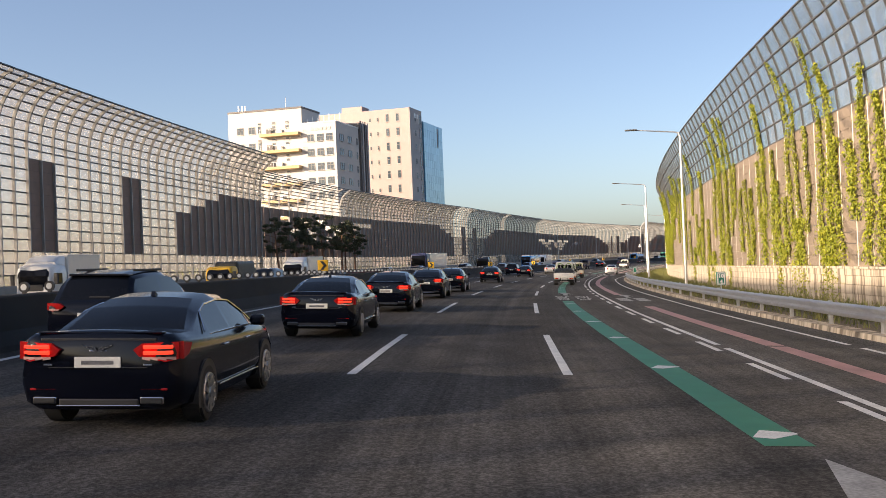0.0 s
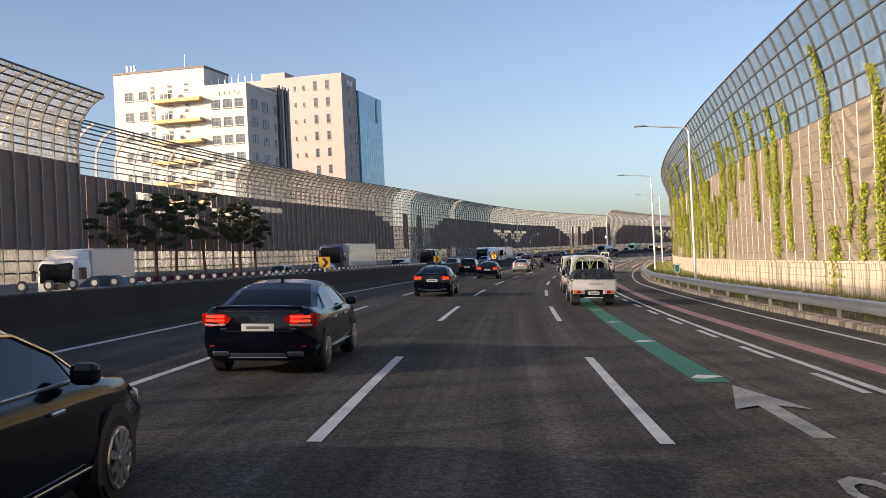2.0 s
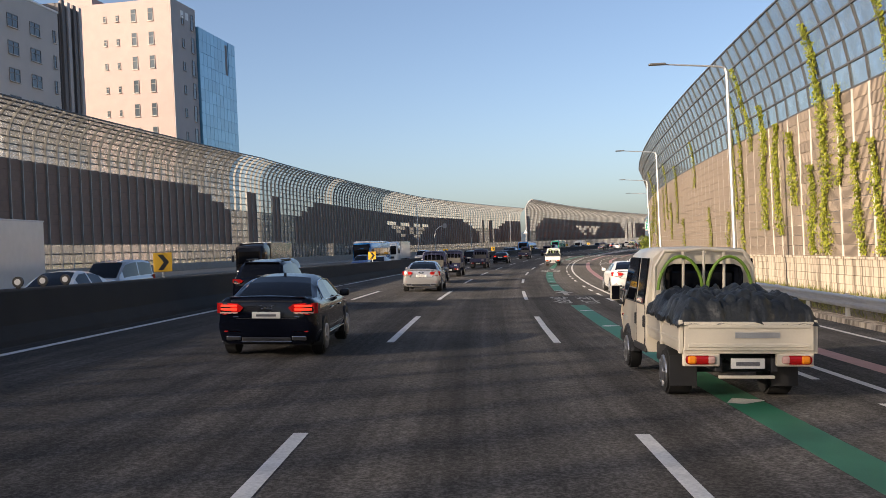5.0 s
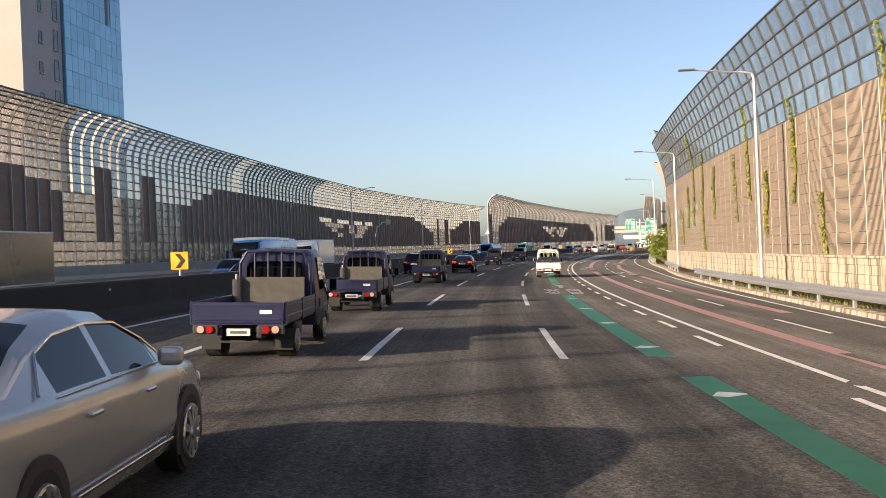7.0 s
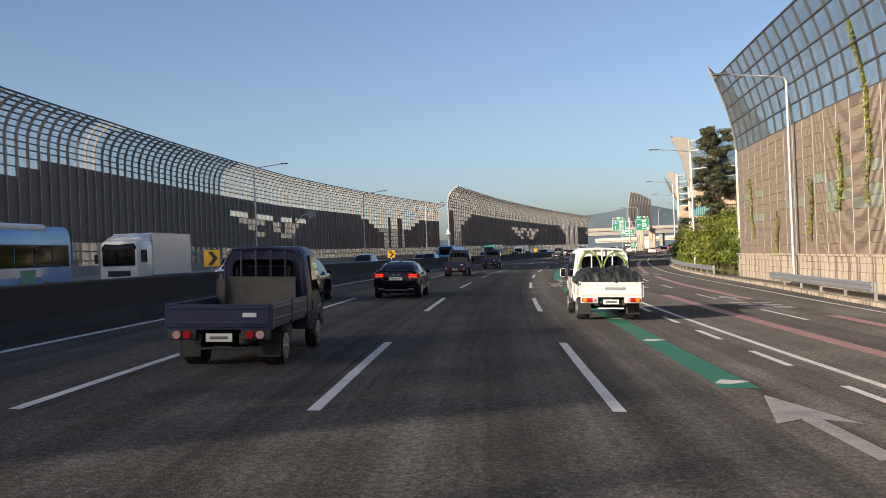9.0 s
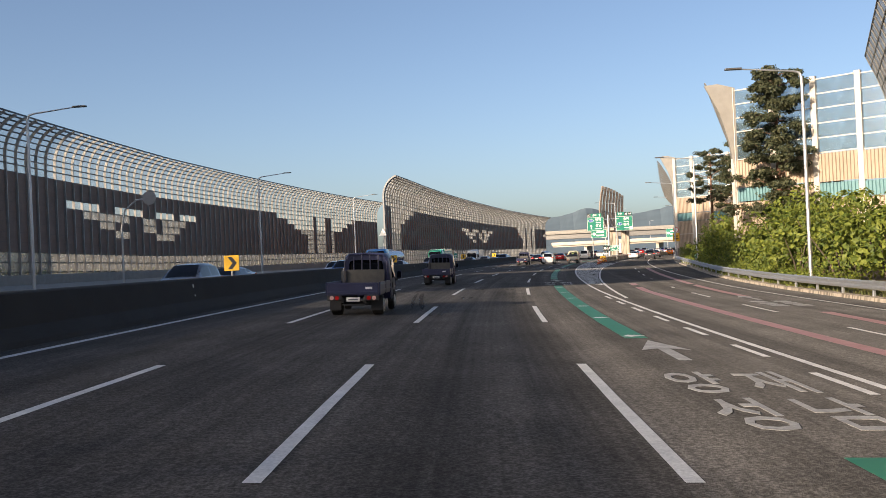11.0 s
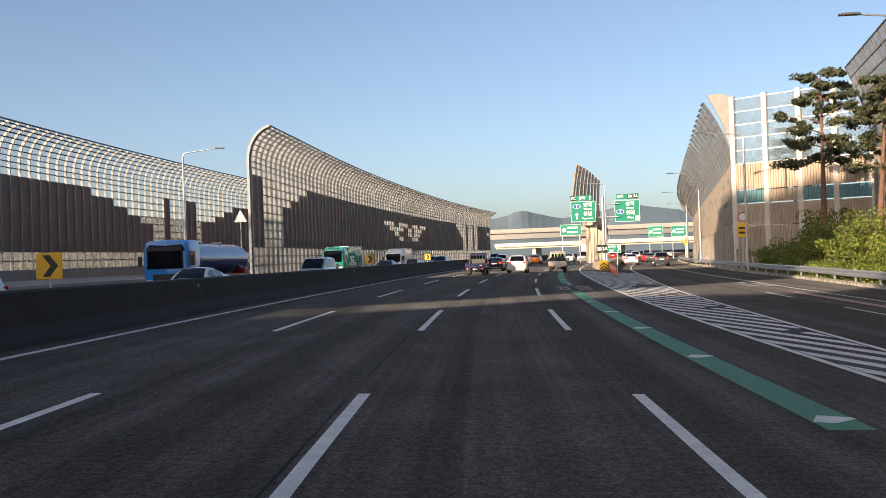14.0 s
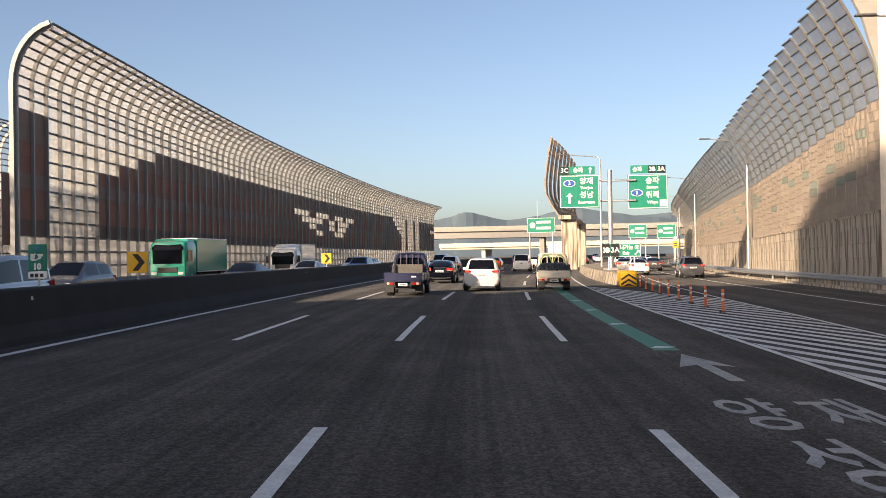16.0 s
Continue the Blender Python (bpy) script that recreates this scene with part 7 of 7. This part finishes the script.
    for sgn in (-1, 1):
        if crew:
            pieces(ob, "tail_lamp", REDLENS, [(sgn * 0.62, 0.0, 0.53, 0.32, 0.05, 0.11, 0.04)], "red tail lamp")
            pieces(ob, "indicator", AMBER, [(sgn * 0.7, -0.008, 0.535, 0.12, 0.05, 0.1, 0.03)])
            pieces(ob, "reverse_lamp", PALELENS, [(sgn * 0.46, -0.008, 0.535, 0.1, 0.05, 0.1, 0.03)])
        else:
            for x, m, nm in ((0.5, REDLENS, "tail_lamp"), (0.66, PALELENS, "indicator")):
                bm = bmesh.new()
                disc(bm, Matrix.Translation((sgn * x, 0.0, 0.585)) @ Matrix.Rotation(math.pi / 2, 4, "X"), 0.065, 0.05, 16)
                part(nm, bm, m, ob)
    plate_at(ob, 0.04, 0.47, 0.42, 0.13)
    if load == "tarp":
        rng = np.random.default_rng(8)
        bm = bmesh.new()
        nx, ny = 60, 64
        grid = []
        for i in range(nx + 1):
            row = []
            for j in range(ny + 1):
                u, v = i / nx * 2 - 1, j / ny
                edge = max(abs(u) ** 6, abs(2 * v - 1) ** 8)
                z = 1.4 - 0.34 * edge + 0.1 * noise.noise((u * 2.2, v * 4, 3)) + 0.1 * abs(noise.noise((u * 4, v * 6, 5))) + 0.05 * noise.noise((u * 9, v * 13, 7)) - 0.07 * (1 - abs(noise.noise((u * 5 + v * 3, v * 9, 11)))) ** 6 + 0.03 * noise.noise((u * 21, v * 28, 3))
                row.append(bm.verts.new((u * 0.88, 0.02 + v * (c0 - 0.3), z)))
            grid.append(row)
        for i in range(nx):
            for j in range(ny):
                bm.faces.new((grid[i][j], grid[i + 1][j], grid[i + 1][j + 1], grid[i][j + 1]))
        rim = [grid[i][0] for i in range(nx + 1)] + [grid[nx][j] for j in range(1, ny + 1)] + [grid[i][ny] for i in range(nx - 1, -1, -1)] + [grid[0][j] for j in range(ny - 1, 0, -1)]
        low = [bm.verts.new((v.co.x * (0.99 + 0.03 * noise.noise((v.co.y * 9, v.co.x * 9, 2))), min(c0 - 0.3, max(-0.035, v.co.y - 0.05 + 0.03 * noise.noise((v.co.x * 9, 1, 0)))), 1.02 + 0.06 * noise.noise((v.co.x * 5, v.co.y * 5, 0)))) for v in rim]
        for k in range(len(rim)):
            bm.faces.new((rim[k], rim[(k + 1) % len(rim)], low[(k + 1) % len(rim)], low[k]))
        smooth(part("tarpaulin", bm, TARP, ob, "crumpled dark tarpaulin over the load"), 60)
        HOSE = mat("green_hose", (0.14, 0.26, 0.03), 0.5, vary=0.2)
        for sgn in (-1, 1):
            bm = bmesh.new()
            tube(bm, [(sgn * (0.36 + 0.33 * math.cos(a)), c0 - 0.2, 1.3 + 0.55 * math.sin(a)) for a in [0.1 + 2.9 * k / 12 for k in range(13)]], 0.025, 0.025, 6)
            part("hose", bm, HOSE, ob, "bright green coiled hose")
    else:
        pieces(ob, "load_board", mat("worn_board", (0.09, 0.085, 0.075), 0.8, vary=0.3), [(0, c0 - 0.3, 0.74, 1.3, 0.05, 0.68, 0.01)], "dull grey board behind the cab")
        bm = bmesh.new()
        tube(bm, [(-0.72, c0 - 0.4, 0.74), (-0.72, c0 - 0.4, 1.2), (-0.72, c0 - 0.4, 1.3), (-0.72, c0 - 0.4, 1.38)], 0.1, 0.1, 12)
        part("gas_bottle", bm, GREYCAR, ob, "grey gas bottle")
        bm = bmesh.new()
        tube(bm, [(-0.72, c0 - 0.4, 1.38), (-0.72, c0 - 0.4, 1.48)], 0.05, 0.04, 8)
        part("bottle_valve", bm, GREYCAR, ob)
    return ob


def raked_screen(parent, wide, pts):
    """A windscreen bent over the points (y, z) of its profile."""
    bm = bmesh.new()
    rows = [[bm.verts.new((x, y - off, z)) for x in (-wide / 2, -wide * 0.42, wide * 0.42, wide / 2)] for off in (0.0, 0.04) for y, z in pts]
    n = len(pts)
    for r in rows:
        r[0].co.y -= 0.05
        r[3].co.y -= 0.05
    for k in range(n - 1):
        for j in range(3):
            bm.faces.new((rows[k][j], rows[k][j + 1], rows[k + 1][j + 1], rows[k + 1][j]))
            bm.faces.new((rows[n + k][j], rows[n + k + 1][j], rows[n + k + 1][j + 1], rows[n + k][j + 1]))
    part("windscreen", bm, CARGLASS, parent, "large dark windscreen")


def truck(cab, body, label, L=8.0, W=2.3, H=3.1, cab_h=2.7, cab_l=1.9, kind="box", name="truck"):
    """A lorry: cab with windscreen and mirrors, and a box, tank or open body. It faces +y."""
    ob = tagged(new(name), label, "truck")
    y1 = L
    y0 = L - cab_l
    bm = bmesh.new()
    loft(bm, [(y, [(0, 0.55), (w * 0.97, 0.55), (w, 0.8), (w, cab_h - 0.4 - dz), (w * 0.93, cab_h - 0.08 - dz), (w * 0.8, cab_h - dz), (0, cab_h + 0.03 - dz)]) for y, w, dz in ((y0, W / 2 - 0.03, 0.0), (y0 + 0.2, W / 2, 0), (y1 - 0.5, W / 2, 0.0), (y1 - 0.15, W / 2 - 0.03, 0.1), (y1, W / 2 - 0.1, 0.55))])
    smooth(part("cab", bm, cab, ob), 45)
    raked_screen(ob, W * 0.86, [(y1 + 0.03, cab_h * 0.5), (y1 + 0.03, cab_h - 0.56), (y1 - 0.05, cab_h - 0.34), (y1 - 0.12, cab_h - 0.2)])
    if kind == "box" and H > cab_h:
        bm = bmesh.new()
        loft(bm, [(y, [(0, cab_h - 0.15), (W * 0.44, cab_h - 0.15), (W * 0.44, z - 0.1), (W * 0.4, z), (0, z + 0.02)]) for y, z in ((y0 - 0.05, H - 0.05), (y0 + 0.5, H - 0.12), (y1 - 0.75, cab_h + 0.12))])
        smooth(part("roof_fairing", bm, cab, ob), 50)
    for sgn in (-1, 1):
        pieces(ob, "side_window", CARGLASS, [(sgn * (W / 2 - 0.01), y1 - 0.75, cab_h * 0.55, 0.05, 0.85, cab_h * 0.25, 0.02)])
        pieces(ob, "mirror", PLASTIC, [(sgn * (W / 2 + 0.2), y1 - 0.15, cab_h * 0.55, 0.2, 0.12, 0.55, 0.03)])
        pieces(ob, "head_lamp", CLEARLENS, [(sgn * W * 0.36, y1 + 0.0, 0.75, 0.36, 0.1, 0.18, 0.03)])
        for y in (y1 - 1.1, 1.2) + ((2.3,) if L > 8.5 else ()):
            wheel(ob, sgn * (W / 2 - 0.16), y, 0.46, 0.3, sgn, STEEL, 8)
    pieces(ob, "grille", PLASTIC, [(0, y1 + 0.005, 0.9, W * 0.55, 0.06, 0.32, 0.02)])
    pieces(ob, "front_bumper", PLASTIC, [(0, y1 + 0.005, 0.48, W * 0.9, 0.12, 0.2, 0.03)])
    pieces(ob, "chassis", PLASTIC, [(0, L / 2 - 0.4, 0.6, 0.9, L - 1.0, 0.25, 0.03)])
    yb = y0 - 0.15
    if kind == "box":
        pieces(ob, "box_body", body, [(0, yb / 2, 0.9, W, yb, H - 0.9, 0.04)])
        pieces(ob, "box_trim", STEEL, [(0, yb / 2, 0.88, W + 0.03, yb + 0.02, 0.07, 0.01), (0, yb / 2, H - 0.07, W + 0.03, yb + 0.02, 0.07, 0.01), (0, 0.0, 0.95, 0.05, 0.05, H - 1.05, 0.01)])
        for sgn in (-1, 1):
            pieces(ob, "tail_lamp", REDLENS, [(sgn * W * 0.4, -0.02, 0.72, 0.3, 0.06, 0.12, 0.02)])
    elif kind == "tank":
        bm = bmesh.new()
        loft(bm, [(y, [(0, 1.95 - r)] + [(1.25 * r * math.sin(a), 1.95 - r * math.cos(a)) for a in [math.pi * k / 10 for k in range(1, 10)]] + [(0, 1.95 + r)]) for y, r in ((0.0, 0.7), (0.12, 0.92), (yb - 0.12, 0.92), (yb, 0.7))])
        smooth(part("tank", bm, body, ob), 60)
        for y in (yb * 0.3, yb * 0.68):
            pieces(ob, "hatch", STEEL, [(0, y, 2.84, 0.5, 0.5, 0.14, 0.04)])
        pieces(ob, "band", REDCAR, [(0, 0.6, 1.05, 2.32, 0.9, 0.3, 0.02)])
    else:
        pieces(ob, "bed", body, [(0, yb / 2, 0.9, W, yb, 0.15, 0.02), (W / 2 - 0.04, yb / 2, 1.0, 0.06, yb, 0.9, 0.01), (-W / 2 + 0.04, yb / 2, 1.0, 0.06, yb, 0.9, 0.01)])
        pieces(ob, "load", TARP, [(0, yb / 2, 1.0, W - 0.2, yb - 0.1, H - 1.0, 0.2)])
    return ob


def bus(label):
    ob = tagged(new("bus"), label, "bus")
    L, W, H = 11.5, 2.45, 3.3
    bm = bmesh.new()
    loft(bm, [(y, [(0, 0.35), (w, 0.35), (w, 1.0), (w, 2.5), (w * 0.96, H - 0.3 - dz), (w * 0.82, H - dz), (0, H + 0.04 - dz)]) for y, w, dz in ((0, 1.15, 0.1), (0.15, 1.22, 0), (10.7, 1.22, 0), (11.2, 1.18, 0.25), (11.5, 1.05, 0.9))])
    smooth(part("body", bm, BUSBLUE, ob), 50)
    pieces(ob, "upper_body", WHITECAR, [(0, 6.6, 3.02, 2.24, 8.9, 0.36, 0.14)], "white roof fairing")
    raked_screen(ob, 2.1, [(11.54, 1.15), (11.54, 2.3), (11.4, 2.72), (11.26, 2.98)])
    for sgn in (-1, 1):
        for k in range(6):
            pieces(ob, "side_window", CARGLASS, [(sgn * 1.215, 1.2 + 1.62 * k, 1.55, 0.05, 1.56, 0.95, 0.04)])
        pieces(ob, "white_sweep", WHITECAR, [(sgn * 1.222, 7.0, 1.15, 0.02, 8.0, 0.38, 0.008)])
        pieces(ob, "green_patch", TEALCAR, [(sgn * 1.226, 4.2, 0.7, 0.02, 1.3, 0.75, 0.008)])
        pieces(ob, "mirror", PLASTIC, [(sgn * 1.45, 11.4, 1.8, 0.25, 0.15, 0.6, 0.05)])
        for y in (2.6, 8.9):
            wheel(ob, sgn * 1.1, y, 0.48, 0.3, sgn, STEEL, 8)
        pieces(ob, "head_lamp", CLEARLENS, [(sgn * 0.9, 11.42, 0.7, 0.3, 0.14, 0.3, 0.04)])
    return ob


def park(ob, s, d, away=True, turn=0.0):
    """Stands a vehicle with its rear at s (or, facing the camera, its front)."""
    L = 0.0
    m = stand(s, d, 0.0, turn if away else math.pi + turn)
    tilt = Matrix.Rotation(math.atan(fall(s) if d > -11 else 0) * (1 if away else -1), 4, "Y")
    ob.matrix_basis = m @ tilt
    return ob


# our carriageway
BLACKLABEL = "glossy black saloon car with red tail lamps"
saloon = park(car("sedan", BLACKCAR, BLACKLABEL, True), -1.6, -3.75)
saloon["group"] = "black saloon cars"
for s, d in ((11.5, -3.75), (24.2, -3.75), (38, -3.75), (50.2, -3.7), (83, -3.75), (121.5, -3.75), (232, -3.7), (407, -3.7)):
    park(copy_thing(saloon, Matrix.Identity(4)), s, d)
park(car("suv", BLACKCAR, "dark blue-black sport utility car beside the barrier"), 6.5, -7.2)
park(car("suv", BLACKCAR, "black sport utility car beside the barrier"), 136, -7.2)
park(car("suv", BLACKCAR, "black sport utility car in the inside lane"), 228, -7.2)
whitetruck = park(pickup(WHITECAR, "white crew-cab flatbed truck with a dark tarpaulin load", "tarp", True), 73.6, 3.45)
park(pickup(CREAM, "cream crew-cab flatbed truck with a dark tarpaulin load", "tarp", True), 115.9, 3.45)
for s in (87.5, 219.0):
    park(copy_thing(whitetruck, Matrix.Identity(4)), s, 3.5)
park(car("sedan", SILVERCAR, "silver-white saloon car in the middle lane"), 152.4, -3.2)
park(car("sedan", WHITECAR, "white saloon car in the turn-off lane"), 150, 6.75)
navytruck = park(pickup(NAVY, "dark navy flatbed truck with gas bottle and board", "open"), 179.7, -3.95)
navytruck["group"] = "navy flatbed trucks"
for s, d in ((165.2, -3.95), (207.6, -3.95), (266.5, -4.0), (298, -3.9), (387, -3.8)):
    park(copy_thing(navytruck, Matrix.Identity(4)), s, d)
park(car("suv", WHITECAR, "white sport utility car seen from behind", True), 393.5, -0.45)
park(pickup(CREAM, "small cream flatbed truck far ahead beside the green band", "tarp", True), 394.5, 3.3)
park(car("sedan", WHITECAR, "white saloon car on the exit road", True), 434, 11.6)
park(car("suv", GREYCAR, "dark grey hatchback on the exit road", True), 424, 15.0)
park(car("sedan", GREYCAR, "grey car on the exit road"), 458, 14.8)
park(car("van", WHITECAR, "white people carrier far ahead"), 452, 0.2)
park(truck(TEALCAR, WHITECAR, "lorry with a pale green box body far ahead", 8.5, 2.4, 3.4), 505, 1.2)
fleet = [("sedan", WHITECAR, "white"), ("suv", GREYCAR, "grey"), ("sedan", SILVERCAR, "silver"), ("suv", WHITECAR, "white"), ("van", SILVERCAR, "silver"), ("sedan", BLACKCAR, "black"), ("suv", BLUECAR, "blue"), ("sedan", REDCAR, "red"), ("sedan", ORANGECAR, "orange")]
models = {}
for i, (s, d) in enumerate(((424, -7.2), (440, -3.4), (446, -7.0), (462, -3.8), (470, 3.4), (484, -0.3), (488, -7.3), (498, -3.6), (520, -7.0), (528, -1.4), (534, 3.5), (545, -3.6), (556, -7.2), (560, 0.2), (566, 3.4), (578, -3.4), (585, -7.1), (592, 0.0), (449, 11.2), (470, 14.0), (488, 11.6), (506, 14.6), (527, 11.8), (548, 15), (565, 12.2))):
    kind, col, word = fleet[(i * 5 + 2) % len(fleet)]
    if (kind, word) not in models:
        models[kind, word] = park(car(kind, col, f"{word} car in the distant traffic", i % 3 == 0, False), s, d)
        models[kind, word]["group"] = "distant traffic"
    else:
        c = copy_thing(models[kind, word], Matrix.Identity(4))
        park(c, s, d)

# the far carriageway, facing the camera
park(truck(WHITECAR, WHITECAR, "white refrigerated van with a box body", 5.6, 1.9, 2.7, 2.2, 1.7), 41, -23.0, False)
park(truck(WHITECAR, WHITECAR, "white box lorry on the far carriageway", 7.5, 2.2, 3.0, 2.5, 1.8), 92, -23.5, False)
park(truck(YELLOW, TARP, "yellow tipper lorry with a covered load", 6.5, 2.2, 2.5, 2.1, 1.7, "open"), 72, -24.0, False)
park(truck(NAVY, WHITECAR, "dark blue lorry with a long white box trailer", 14.5, 2.5, 3.7, 3.6, 2.3), 145.5, -20.0, False)
park(truck(BLACKCAR, GREYCAR, "black lorry with a dark box body", 9, 2.4, 3.2, 3.0, 2.1), 192, -20.5, False)
park(bus("blue and white coach with dark windows"), 236, -20.0, False)
park(truck(WHITECAR, WHITECAR, "white box lorry with a pale cab", 8.6, 2.4, 3.4, 3.0, 2.0), 256, -21.5, False)
park(truck(BUSBLUE, BLUECAR, "blue tanker lorry with a long rounded tank", 11.5, 2.45, 3.0, 3.0, 2.0, "tank"), 362, -17.5, False)
park(truck(TEALCAR, TEALCAR, "green lorry with a plain box body", 8.5, 2.4, 3.1, 2.9, 2.0), 412, -20.5, False)
park(truck(WHITECAR, WHITECAR, "white box lorry on the far carriageway", 6.5, 2.1, 2.8, 2.4, 1.8), 425, -17.0, False)
for i, (s, d) in enumerate(((58, -17), (79, -17.2), (104, -13.4), (118, -17), (128, -23.6), (138, -13.5), (150, -16.5), (168, -13.4), (176, -17), (205, -13.3), (214, -17), (246, -13.3), (259, -17), (268, -20.4), (282, -13.4), (300, -17), (312, -20.3), (319, -13.4), (332, -17.1), (346, -13.5), (371, -13.4), (385, -17), (398, -13.2), (414, -13.3), (434, -13.4), (448, -17), (470, -20), (485, -13.4))):
    kind, col, word = fleet[(i * 4 + 1) % 7]
    key = (kind, word, "far")
    if key not in models:
        models[key] = park(car(kind, col, f"{word} car on the far carriageway", False, False), s, d, False)
        models[key]["group"] = "oncoming traffic"
    else:
        park(copy_thing(models[key], Matrix.Identity(4)), s, d, False)
